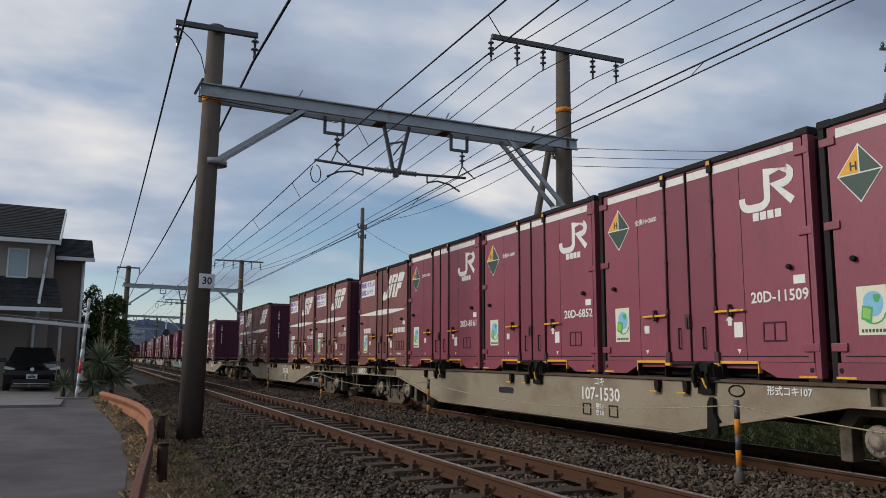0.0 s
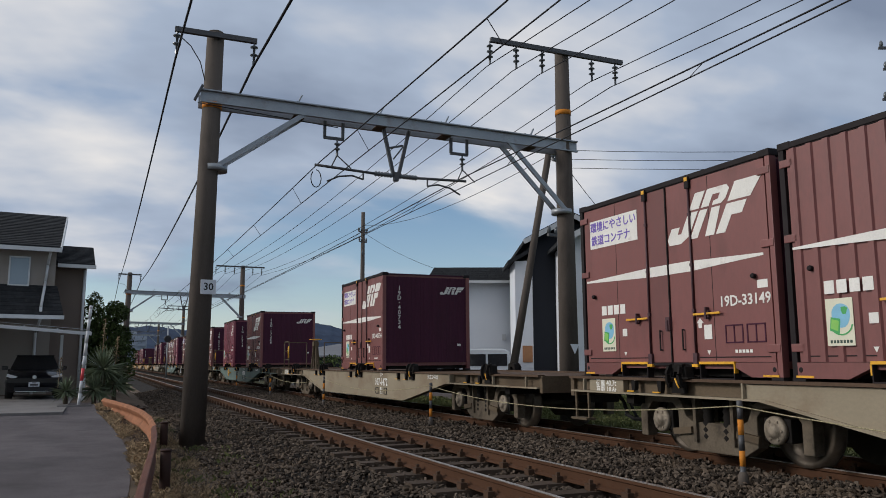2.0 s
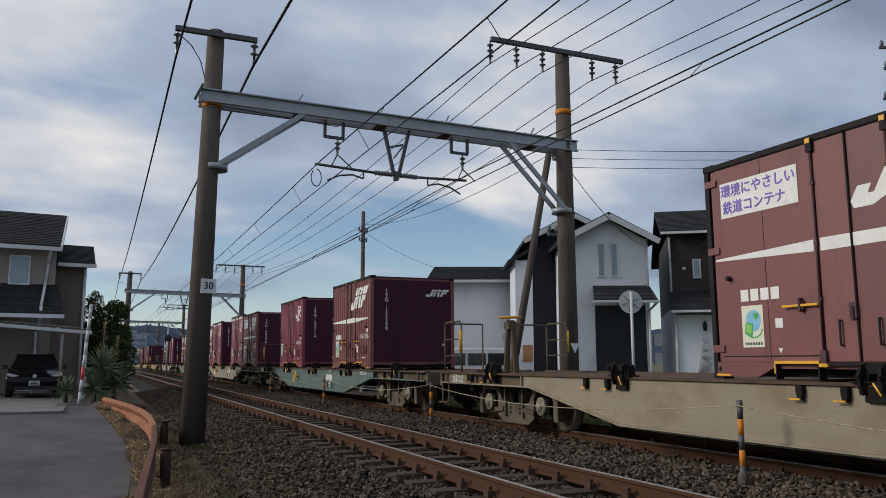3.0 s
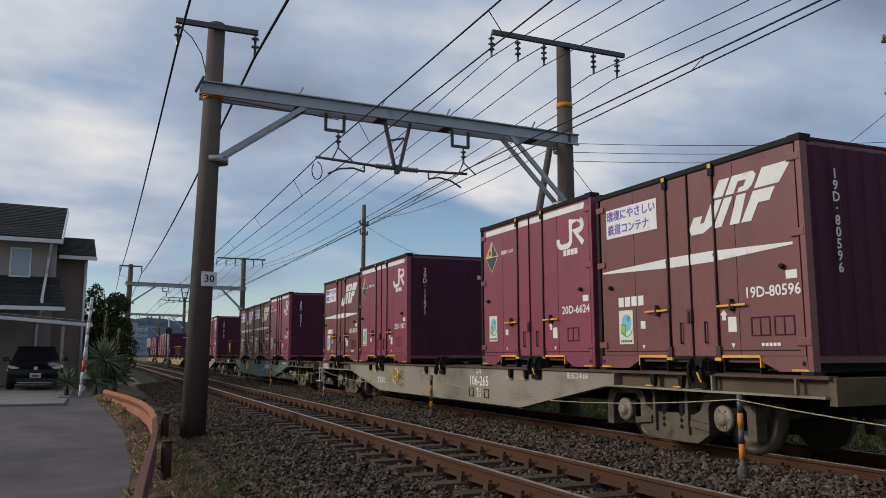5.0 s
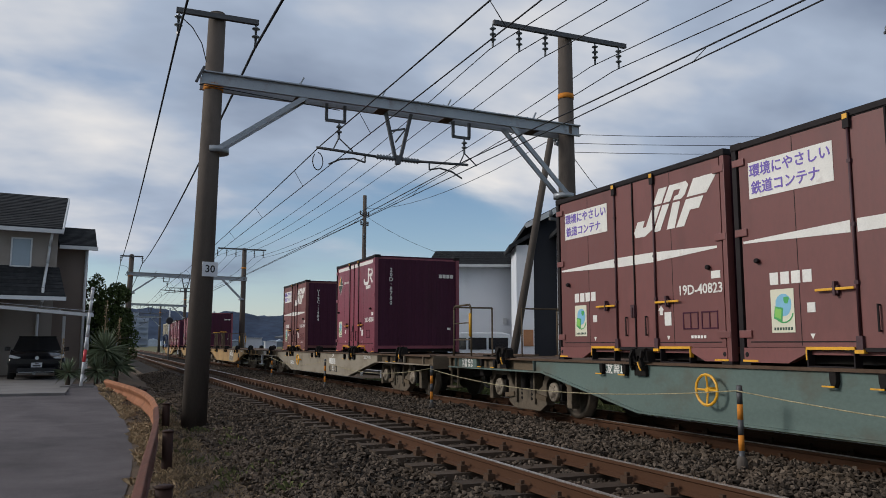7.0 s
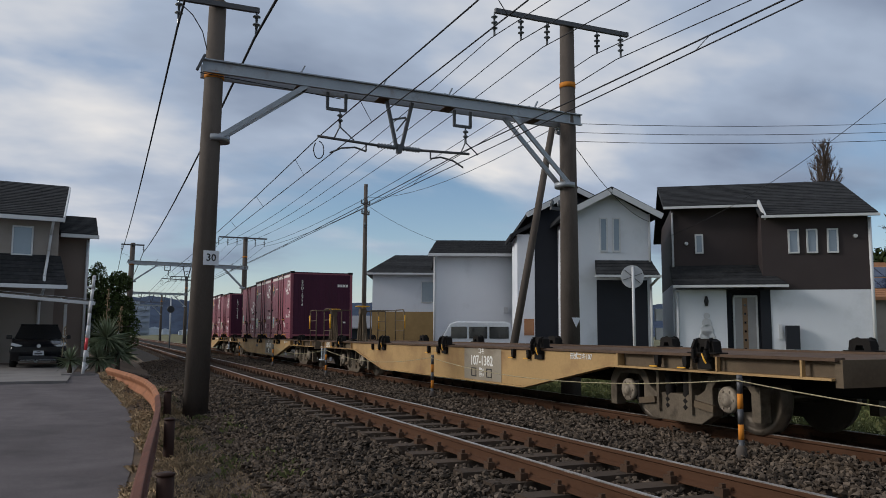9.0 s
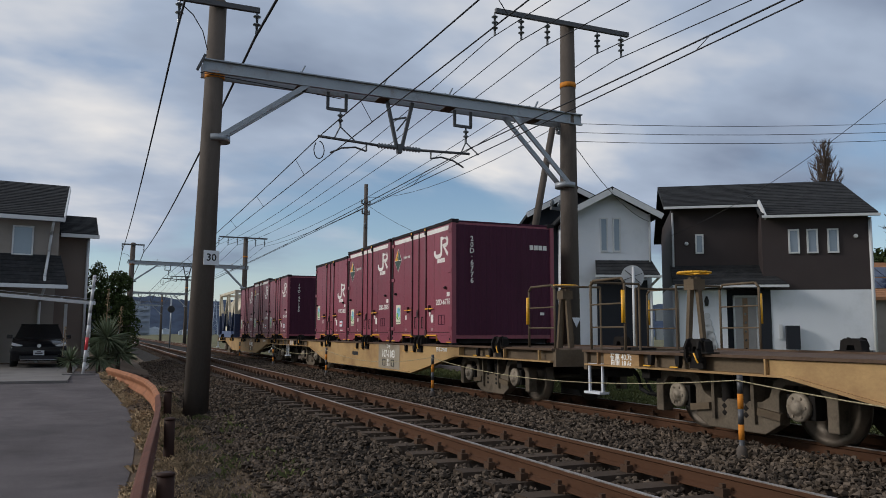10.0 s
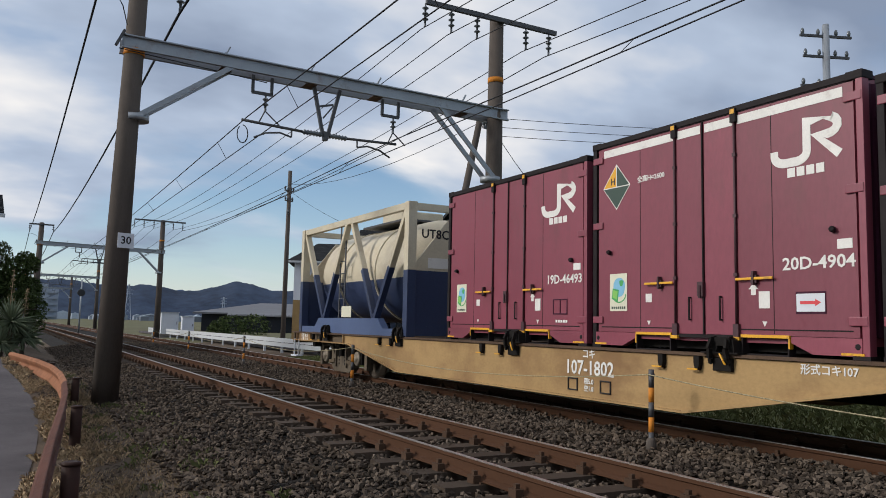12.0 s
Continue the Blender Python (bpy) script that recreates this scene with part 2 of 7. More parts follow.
def prism(bm, outline, axis, a, b):
    """An outline in the two other axes (in xyz order), drawn out from a to b along axis."""
    def put(u, w, c):
        return {"x": (c, u, w), "y": (u, c, w), "z": (u, w, c)}[axis]
    p, q = [bm.verts.new(put(u, w, a)) for u, w in outline], [bm.verts.new(put(u, w, b)) for u, w in outline]
    n = len(outline)
    bm.faces.new(p), bm.faces.new(q[::-1])
    for i in range(n):
        bm.faces.new((p[(i + 1) % n], p[i], q[i], q[(i + 1) % n]))


def lathe(bm, axis_a, axis_b, profile, n=12):
    """A turned shape: profile of (distance along the axis from a to b in metres, radius)."""
    a, b = Vector(axis_a), Vector(axis_b)
    q = (b - a).to_track_quat("Z", "Y")
    rings = [[bm.verts.new(a + q @ Vector((r * math.cos(2 * math.pi * i / n), r * math.sin(2 * math.pi * i / n), d))) for i in range(n)] for d, r in profile]
    for p, s in zip(rings, rings[1:]):
        for i in range(n):
            bm.faces.new((p[i], p[(i + 1) % n], s[(i + 1) % n], s[i])).smooth = True
    bm.faces.new(rings[0][::-1]), bm.faces.new(rings[-1])


def part(name, bm, material, parent=None, label="", bevel=0.0):
    """Links a bmesh as one mesh object, under a thing or a part."""
    bmesh.ops.recalc_face_normals(bm, faces=bm.faces)
    if bevel:
        bmesh.ops.bevel(bm, geom=[e for e in bm.edges if len(e.link_faces) == 2 and e.calc_face_angle(0) > 0.5], offset=bevel, segments=2, affect="EDGES", profile=0.6)
    me = bpy.data.meshes.new(name)
    bm.to_mesh(me)
    bm.free()
    me.materials.append(M[material] if isinstance(material, str) else material)
    ob = new(name, me)
    if parent:
        ob.parent = parent
    if label:
        tagged(ob, label)
    return ob


def boxes(*rows):
    bm = bmesh.new()
    for r in rows:
        box(bm, *r)
    return bm


def thing(name, label, category, m=None, group="", kind=""):
    ob = new(name)
    ob.empty_display_size = 0.2
    if m is not None:
        ob.matrix_basis = m
    return tagged(ob, label, category, group, kind)


def make_letters(texts):
    """Flat meshes, one metre in letter size, for all the texts at once."""
    obs = {}
    for text in texts:
        cu = bpy.data.curves.new("letters", "FONT")
        cu.body, cu.size, cu.align_x, cu.align_y = text, 1.0, "CENTER", "CENTER"
        cu.offset, cu.extrude, cu.resolution_u = 0.018, 0.004, 2
        obs[text] = new("letters", cu)
    graph = bpy.context.evaluated_depsgraph_get()
    made = {text: bpy.data.meshes.new_from_object(ob.evaluated_get(graph)) for text, ob in obs.items()}
    for ob in obs.values():
        bpy.data.objects.remove(ob)
    return made


LETTERS = {}


def lettering(name, text, size, m, material, parent):
    """Flat lettering as a mesh; it reads along its own x, in the plane z = 0 of m."""
    me = LETTERS[text].copy()
    me.name = name
    me.transform(Matrix.Diagonal((size, size, 0.4, 1)))
    me.materials.clear()
    me.materials.append(M[material])
    ob = new(name, me)
    ob.parent, ob.matrix_basis = parent, m
    return ob


# ---- train ----
TRACK1, TRACK2 = 4.13, 7.83          # the centre lines of the two tracks
SPEED, SLOWING, FIRST, PITCH = 15.645, 0.0446, 11.455, 20.4   # speed and slowing, the first wagon's middle at the start, wagon length
CANT, TRAIN_Z = 0.33, -0.06
SIDE = pose(0, 0, 0, 90, 0, -90)     # lettering on the side that faces -x
MOVING = []                          # things that ride on the train, with their place along it


def side_at(x, y, z):
    return pose(x, y, z) @ SIDE


def panel(bm, x, y0, y1, z0, z1, d):
    box(bm, x - d, x, y0, y1, z0, z1)


def poly_side(pts, x, d=0.002):
    """Flat painted shapes on a side wall: outlines in (y, z)."""
    bm = bmesh.new()
    for outline in pts:
        prism(bm, outline, "x", x - d, x)
    return bm


def strip_side(line, width, x):
    """A painted band of even width along a bent line in (y, z), on a side wall."""
    pts = [Vector(p) for p in line]
    bm = bmesh.new()
    prev = None
    for i, p in enumerate(pts):
        a = (p - pts[i - 1]).normalized() if i else None
        b = (pts[i + 1] - p).normalized() if i < len(pts) - 1 else None
        d = ((a or b) + (b or a)).normalized()
        n = Vector((-d.y, d.x)) * width / 2 / max(0.6, d.dot(a or b))
        now = [bm.verts.new((x, *(p + n))), bm.verts.new((x, *(p - n)))]
        if prev:
            bm.faces.new((prev[0], prev[1], now[1], now[0]))
        prev = now
    ext = bmesh.ops.extrude_face_region(bm, geom=list(bm.faces))
    bmesh.ops.translate(bm, vec=(0.0018, 0, 0), verts=[v for v in ext["geom"] if isinstance(v, bmesh.types.BMVert)])
    return bm


L2, W2 = 1.8575, 1.225


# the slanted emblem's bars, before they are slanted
SLANTED = [[(0.0, 0.30), (0.0, 0.05), (0.08, -0.08), (0.30, -0.08), (0.42, 0.06), (0.42, 0.57), (0.24, 0.57), (0.24, 0.14), (0.17, 0.14), (0.16, 0.30)], [(0.24, 0.62), (0.42, 0.62), (0.42, 0.98), (0.24, 0.98)],
           [(0.46, -0.02), (0.60, -0.02), (0.60, 0.57), (0.46, 0.57)], [(0.46, 0.62), (0.60, 0.62), (0.60, 0.85), (0.73, 0.85), (0.73, 0.73), (0.66, 0.71), (0.66, 0.62), (0.82, 0.62), (0.87, 0.70), (0.87, 0.90), (0.79, 0.99), (0.46, 0.99)], [(0.67, 0.57), (0.82, 0.57), (0.90, -0.02), (0.74, -0.02)],
           [(0.93, -0.02), (1.09, -0.02), (1.09, 0.32), (1.26, 0.32), (1.26, 0.57), (0.93, 0.57)], [(0.93, 0.62), (1.30, 0.62), (1.36, 1.0), (0.93, 1.0)]]


def container(style, number, height, end_text=True, seed=0):
    """A twelve-foot box: y runs along the side; the side towards -x has the doors; z = 0 is its underside."""
    paint = {"20D": "maroon", "V19": "maroon", "19D": "red_brown", "19P": "maroon", "19G": "red_brown", "19R": "maroon"}[style]
    words = {"20D": "maroon steel container with white top stripe and emblem", "V19": "plain maroon ventilated steel container with small emblem",
             "19D": "red-brown steel container with white stripe and slanted emblem", "19P": "plain maroon steel container with white emblem and number",
             "19G": "red-brown ribbed steel container with white stripe", "19R": "maroon ribbed steel container with white emblem"}[style]
    c = thing("container", words + ", on a wagon", "container", group="containers on the train")
    h = height
    o = -0.12 if style in ("19D", "19G") else 0.0     # these have their doors set off the middle
    bm = boxes((-W2 + 0.05, W2 - 0.05, -L2 + 0.03, L2 - 0.03, 0.12, h - 0.05))
    part("body", bm, paint, c)
    # end walls pressed into shallow ribs
    for s in (-1, 1):
        y, line = s * (L2 - 0.03), []
        for i in range(9):
            x = -W2 + 0.24 + i * (2 * W2 - 0.48) / 8
            line += [(x - 0.075, y + s * 0.010), (x - 0.05, y + s * 0.026), (x + 0.05, y + s * 0.026), (x + 0.075, y + s * 0.010)]
        line = [(-W2 + 0.1, y + s * 0.010)] + line + [(W2 - 0.1, y + s * 0.010), (W2 - 0.1, y - s * 0.01), (-W2 + 0.1, y - s * 0.01)]
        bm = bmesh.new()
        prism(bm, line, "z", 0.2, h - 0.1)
        part("end_wall", bm, "maroon_shaded", c)
    # frame: corner posts, top and bottom rails
    for sx in (-1, 1):
        for sy in (-1, 1):
            bm = boxes((sx * W2 - (0.10 if sx > 0 else 0), sx * W2 + (0.10 if sx < 0 else 0), sy * L2 - (0.07 if sy > 0 else 0), sy * L2 + (0.07 if sy < 0 else 0), 0.0, h - 0.03))
            # one door-side post is black: the gap's shade is put into its colour
            part("corner_post", bm, "roof_black" if sx < 0 and sy > 0 else paint, c, bevel=0.008)
            bm = boxes((sx * W2 - (0.16 if sx > 0 else 0.008), sx * W2 + (0.16 if sx < 0 else 0.008), sy * L2 - (0.16 if sy > 0 else 0.006), sy * L2 + (0.16 if sy < 0 else 0.006), h - 0.07, h + 0.012))
            part("corner_casting", bm, "roof_black", c, bevel=0.01)
            bm = boxes((sx * W2 - (0.14 if sx > 0 else 0.004), sx * W2 + (0.14 if sx < 0 else 0.004), sy * L2 - (0.16 if sy > 0 else 0.004), sy * L2 + (0.16 if sy < 0 else 0.004), 0.0, 0.035))
            foot = part("foot_casting", bm, "roof_black", c)
            yf = sy * (L2 - 0.16)
            part("foot_mark", boxes((sx * W2 - 0.008, sx * W2 + 0.008, yf - 0.11, yf + 0.11, 0.036, 0.058)), "yellow", foot)
            if sx < 0:
                bm = bmesh.new()
                lathe(bm, (-W2 + 0.02, sy * (L2 - 0.11), 0.115), (-W2 - 0.008, sy * (L2 - 0.11), 0.115), [(0, 0.028), (0.024, 0.028), (0.028, 0.02)], 10)
                part("lifting_eye", bm, "roof_black", c)
        x0, x1 = (W2 - 0.09, W2 + 0.004) if sx > 0 else (-W2 - 0.004, -W2 + 0.09)
        part("top_rail", boxes((x0, x1, -L2 + 0.1, L2 - 0.1, h - 0.06, h)), "roof_black", c)
        for e in (-1, 1):
            bm = bmesh.new()
            prism(bm, [(e * (L2 - 0.07), 0.03), (e * 1.30 + o, 0.03), (e * 1.07 + o, 0.13), (e * 1.07 + o, 0.19), (e * (L2 - 0.07), 0.19)], "x", x0, x1)
            part("bottom_rail", bm, paint, c)
        part("bottom_rail", boxes((x0, x1, -0.48, 0.48, 0.155, 0.19)), "roof_black", c)
        for y in (-0.77 + o, 0.77 + o):
            bm = boxes((x0 - 0.006, x1, y - 0.28, y - 0.265, 0.0, 0.17), (x0 - 0.006, x1, y + 0.265, y + 0.28, 0.0, 0.17), (x0 - 0.006, x1, y - 0.265, y + 0.265, -0.005, 0.012))
            pk = part("fork_pocket", bm, "roof_black", c, "dark fork pocket with a yellow upper edge")
            part("pocket_edge", boxes((x0 - 0.012, x1, y - 0.285, y + 0.285, 0.172, 0.202)), "yellow", pk, "chipped yellow edge")
            post = y - 0.283 if y < 0 else y + 0.283
            part("pocket_edge", boxes((x0 - 0.010, x1 - 0.05, post - 0.008, post + 0.008, 0.07, 0.171)), "yellow", pk, "chipped yellow edge")
    part("roof", boxes((-W2 + 0.02, W2 - 0.02, -L2 + 0.02, L2 - 0.02, h - 0.045, h - 0.015)), "maroon_shaded", c)
    part("underframe", boxes((-W2 + 0.2, W2 - 0.2, -L2 + 0.1, L2 - 0.1, 0.03, 0.12)), "underframe", c)
    # the door side
    x = -W2 + 0.05
    top, low = h - 0.075, 0.195
    seams = (-L2 + 0.08, -0.425 + o, 0.02 + o, 0.425 + o, L2 - 0.08)
    for i, (a, b) in enumerate(zip(seams, seams[1:])):
        if style in ("19G", "19R"):
            n, line = max(2, round((b - a) / 0.2)), [(x, a + 0.018), (x - 0.035, a + 0.018)]
            for k in range(n):
                yy = a + (k + 0.5) * (b - a) / n
                line += [(x - 0.035, yy - 0.045), (x - 0.058, yy - 0.03), (x - 0.058, yy + 0.03), (x - 0.035, yy + 0.045)]
            bm = bmesh.new()
            prism(bm, line + [(x - 0.035, b - 0.018), (x, b - 0.018)], "z", low, top)
        else:
            bm = boxes((x - 0.035, x, a + 0.018, b - 0.018, low, top))
        part("door_panel", bm, paint, c)
    part("door_sill", boxes((x - 0.042, x, -L2 + 0.08, L2 - 0.08, low - 0.03, low - 0.004)), "roof_black", c)
    part("door_head", boxes((x - 0.042, x, -L2 + 0.08, L2 - 0.08, top + 0.004, top + 0.02)), "roof_black", c)
    for y in (-0.425 + o, 0.425 + o):
        bm = bmesh.new()
        rod(bm, (x - 0.052, y, low - 0.04), (x - 0.052, y, top + 0.04), 0.013, 8)
        for z in (low + 0.05, low + 0.62, h * 0.55, h * 0.8):
            box(bm, x - 0.064, x - 0.03, y - 0.022, y + 0.022, z - 0.018, z + 0.018)
        rod_ = part("lock_rod", bm, "lock_steel", c)
        part("rod_keeper", boxes((x - 0.075, x - 0.03, y - 0.035, y + 0.035, top - 0.10, top + 0.045)), "roof_black", rod_)
        part("keeper_mark", boxes((x - 0.079, x - 0.075, y - 0.025, y + 0.03, top - 0.01, top + 0.04)), "yellow", rod_)
        part("rod_keeper", boxes((x - 0.07, x - 0.03, y - 0.035, y + 0.035, low - 0.02, low + 0.11)), "lock_steel", rod_)
        part("rod_foot", boxes((x - 0.08, x - 0.03, y - 0.05, y + 0.05, low - 0.055, low - 0.02)), "yellow", rod_)
    for y, s in ((-0.44 + o, -1), (0.44 + o, 1)):
        bm = boxes((x - 0.085, x - 0.068, min(y, y + s * 0.45), max(y, y + s * 0.45), 0.752, 0.778))
        handle = part("door_handle", bm, "yellow", c, "yellow door handle", bevel=0.005)
        yk = y + s * 0.22
        bm = boxes((x - 0.092, x - 0.03, yk - 0.012, yk + 0.012, 0.70, 0.84), (x - 0.075, x - 0.03, yk - 0.035, yk + 0.035, 0.72, 0.80))
        part("catch", bm, "lock_steel", handle)
    bm = bmesh.new()
    rod(bm, (x - 0.045, 0.02 + o, low), (x - 0.045, 0.02 + o, top), 0.011, 6)
    part("centre_seal", bm, "roof_black", c)
    bm = boxes((x - 0.075, x - 0.03, 0.005 + o, 0.085 + o, 0.60, 0.76))
    rod(bm, (x - 0.08, 0.045 + o, 0.58), (x - 0.08, 0.045 + o, 0.72), 0.016, 6)
    part("centre_latch", bm, "lock_steel", c)
    for y in (0.21 + o, -0.22 + o):
        bm = bmesh.new()
        rod(bm, (x - 0.065, y, 0.34), (x - 0.065, y, 0.60), 0.011, 6)
        for z in (0.35, 0.59):
            rod(bm, (x - 0.065, y, z), (x - 0.03, y, z), 0.010, 5)
        part("grab_bar", bm, "roof_black", c)
    for y in (-L2 + 0.10, L2 - 0.10):
        for z in (0.34, h * 0.59, h - 0.22):
            part("hinge", boxes((x - 0.058, x - 0.03, y - 0.09, y + 0.09, z - 0.042, z + 0.042)), paint, c, bevel=0.008)
    for y in (-1.52, 1.55):
        bm = bmesh.new()
        lathe(bm, (x - 0.03, y, h * 0.455), (x - 0.10, y - 0.03, h * 0.455), [(0, 0.030), (0.05, 0.030), (0.07, 0.02)], 8)
        part("door_stop", bm, "roof_black", c)
    for y in (-0.87, 1.0):
        if style not in ("19G", "19R"):
            part("panel_joint", boxes((x - 0.0365, x - 0.034, y - 0.004, y + 0.004, low + 0.02, top - 0.01)), "roof_black", c)
    part("bottom_joint", boxes((x - 0.0385, x - 0.034, -L2 + 0.16, -0.47 + o, low + 0.052, low + 0.064)), "roof_black", c)
    part("bottom_joint", boxes((x - 0.0385, x - 0.034, 0.47 + o, L2 - 0.16, low + 0.052, low + 0.064)), "roof_black", c)
    # markings
    f = x - 0.037 if style not in ("19G", "19R") else x - 0.06
    ey, ez = (1.385, 0.68) if style in ("20D", "19P", "19R") else (1.42, 0.90) if style == "V19" else (1.23, 0.58)
    eco = part("eco_label", boxes((f - 0.004, f, ey - 0.155, ey + 0.155, ez - 0.23, ez + 0.23)), "label_cream", c, "cream label with green and blue picture")
    blob = lambda cy_, cz_, ra, rb, wob, n: [(cy_ + ra * (1 + wob * math.sin(3 * a)) * math.cos(a), cz_ + rb * (1 + wob * math.cos(2 * a)) * math.sin(a)) for a in np.linspace(0, 2 * math.pi * (1 - 1 / n), n)]
    part("globe_print", poly_side([blob(ey - 0.015, ez + 0.06, 0.105, 0.125, 0.05, 16)], f - 0.004, 0.001), "label_blue", eco)
    part("globe_print", poly_side([blob(ey - 0.055, ez + 0.11, 0.035, 0.05, 0.3, 9)], f - 0.005, 0.001), "label_green", eco)
    part("box_print", poly_side([[(ey + 0.12, ez - 0.08), (ey + 0.01, ez - 0.12), (ey - 0.01, ez + 0.03), (ey + 0.10, ez + 0.05)]], f - 0.006, 0.001), "label_green", eco)
    part("box_print", poly_side([[(ey + 0.105, ez - 0.06), (ey + 0.025, ez - 0.09), (ey + 0.01, ez + 0.01), (ey + 0.09, ez + 0.03)]], f - 0.007, 0.001), "label_lime", eco)
    ring = [(ey - 0.015 + 0.125 * math.cos(a), ez - 0.01 + 0.115 * math.sin(a)) for a in np.linspace(3.3, 6.1, 9)]
    part("hand_print", strip_side(ring, 0.014, f - 0.0075), "label_green", eco)
    part("label_line", boxes(*[(f - 0.0055, f - 0.004, ey - 0.125 + 0.037 * k, ey - 0.10 + 0.037 * k, ez - 0.205, ez - 0.175) for k in range(7)]), "dark_green", eco)
    for y, z, a, b in ((0.86, 0.60, 0.10, 0.10), (-0.76, 0.55, 0.13, 0.17), (-1.64, 1.045, 0.15, 0.09)):
        part("small_label", boxes((f - 0.003, f, y - a / 2, y + a / 2, z - b / 2, z + b / 2)), "white_paint", c)
    for y in (0.86, -0.76):
        part("lift_mark", poly_side([[(y - 0.03, 0.335), (y + 0.03, 0.335), (y, 0.28)]], f), "white_paint", c)
    part("arrow_mark", poly_side([[(-0.60, 0.60), (-0.66, 0.60), (-0.66, 0.66), (-0.69, 0.66), (-0.63, 0.72), (-0.57, 0.66), (-0.60, 0.66)]], f), "white_paint", c)
    wide = [(-1.43, -1.13)] if style in ("20D", "19P", "V19") else [(-1.31, -1.05), (-1.64, -1.38)]
    for a, b in wide:
        m_ = (a + b) / 2
        bm = boxes(*[(f - 0.005, f, yy - 0.008, yy + 0.008, 0.41, 0.62) for yy in (a, m_, b)], (f - 0.005, f, a, b, 0.605, 0.62), (f - 0.005, f, a, b, 0.41, 0.425))
        part("card_holder", bm, "maroon_shaded", c)
    if style != "20D":
        part("weight_mark", boxes(*[(f - 0.002, f, -1.22 - 0.055 * k, -1.18 - 0.055 * k, 0.30, 0.335) for k in range(5)]), "white_paint", c)
    if number in ("20D-4904", "V19C-8851", "19D-49180"):
        card = part("shipping_card", boxes((f - 0.008, f - 0.005, -1.43, -1.13, 0.43, 0.60)), "plate", c, "white shipping card with a red arrow")
        part("card_arrow", poly_side([[(-1.17, 0.50), (-1.33, 0.50), (-1.33, 0.48), (-1.39, 0.515), (-1.33, 0.55), (-1.33, 0.53), (-1.17, 0.53)]], f - 0.008, 0.001), "label_red", card)
    if number == "?":
        part("number", boxes(*[(f - 0.003, f, -1.00 - 0.1 * i, -0.93 - 0.1 * i, 0.82, 0.94) for i in range(8)]), "white_paint", c)
    elif number:
        size = 0.168
        lettering("number", number, size, side_at(f - 0.002, -1.36, 0.885) @ Matrix.Diagonal((1.02 if len(number) > 8 else 1.12, 1, 1, 1)), "white_paint", c)
    if style in ("20D", "V19", "19P", "19R"):
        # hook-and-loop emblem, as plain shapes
        y0, z0 = (-1.255, h - 0.63) if style == "20D" else (-1.22, h - 0.60) if style != "V19" else (-1.24, h - 1.10)
        half, wd = 0.345, 0.088
        turn_ = lambda cy_, cz_, r, a0, a1, n=7: [(cy_ + r * math.cos(radians(a0 + (a1 - a0) * k / n)), cz_ + r * math.sin(radians(a0 + (a1 - a0) * k / n))) for k in range(n + 1)]
        hook = [(-half, 0.06)] + turn_(-half + 0.12, 0.0, 0.12, 180, 270) + turn_(-0.10, 0.0, 0.12, 270, 360) + [(0.02, 0.38), (0.26, 0.38)] + turn_(0.235, 0.27, 0.11, 90, -90) + [(0.13, 0.16), (0.36, -0.12)]
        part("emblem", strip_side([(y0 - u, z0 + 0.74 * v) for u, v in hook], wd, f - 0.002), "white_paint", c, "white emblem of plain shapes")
        part("emblem_caption", boxes(*[(f - 0.002, f, y0 - 0.20 + 0.105 * i, y0 - 0.115 + 0.105 * i, z0 - 0.235, z0 - 0.145) for i in range(4)]), "white_paint", c)
    if style == "20D":
        bands = [(a + 0.03, b - 0.03) for a, b in zip(seams, seams[1:])]
        for a, b in bands:
            part("top_stripe", boxes((f - 0.002, f, max(a, -L2 + 0.2), min(b, L2 - 0.2), top - 0.125, top - 0.03)), "white_paint", c)
        cy, cz = 1.42, h - 0.60
        part("diamond", poly_side([[(cy + 0.25, cz), (cy, cz - 0.29), (cy - 0.25, cz), (cy, cz + 0.29)]], f, 0.002), "white_paint", c)
        part("diamond_field", poly_side([[(cy + 0.232, cz + 0.005), (cy + 0.008, cz + 0.005), (cy + 0.008, cz + 0.265)]], f - 0.002, 0.002), "yellow", c)
        part("diamond_field", poly_side([[(cy - 0.232, cz + 0.005), (cy - 0.008, cz + 0.005), (cy - 0.008, cz + 0.265)], [(cy + 0.232, cz - 0.008), (cy, cz - 0.27), (cy - 0.232, cz - 0.008)]], f - 0.002, 0.002), "dark_green", c)
        lettering("mark", "H", 0.12, side_at(f - 0.005, cy + 0.06, cz + 0.07), "black", c)
        lettering("height_mark", "全高H=2600", 0.085, side_at(f - 0.002, cy - 0.60, cz + 0.03), "white_paint", c)
    elif style in ("19D", "19G"):
        zs = h * 0.545
        for outline in ([(1.74, zs - 0.012), (0.35, zs - 0.06), (0.35, zs + 0.06), (1.74, zs + 0.012)], [(0.27, zs - 0.065), (-0.51, zs - 0.065), (-0.51, zs + 0.065), (0.27, zs + 0.065)], [(-0.58, zs - 0.06), (-1.68, zs - 0.008), (-1.68, zs + 0.02), (-0.58, zs + 0.06)]):
            part("stripe", poly_side([outline], f), "white_paint", c)
        slant = lambda o: [(-0.10 - 0.95 * a - 0.34 * b, h - 0.80 + b * 0.555) for a, b in o]
        em = part("emblem", poly_side([slant(SLANTED[0])], f, 0.002), "white_paint", c, "white slanted emblem of plain shapes")
        for piece in SLANTED[1:]:
            part("emblem_bar", poly_side([slant(piece)], f, 0.002), "white_paint", em)
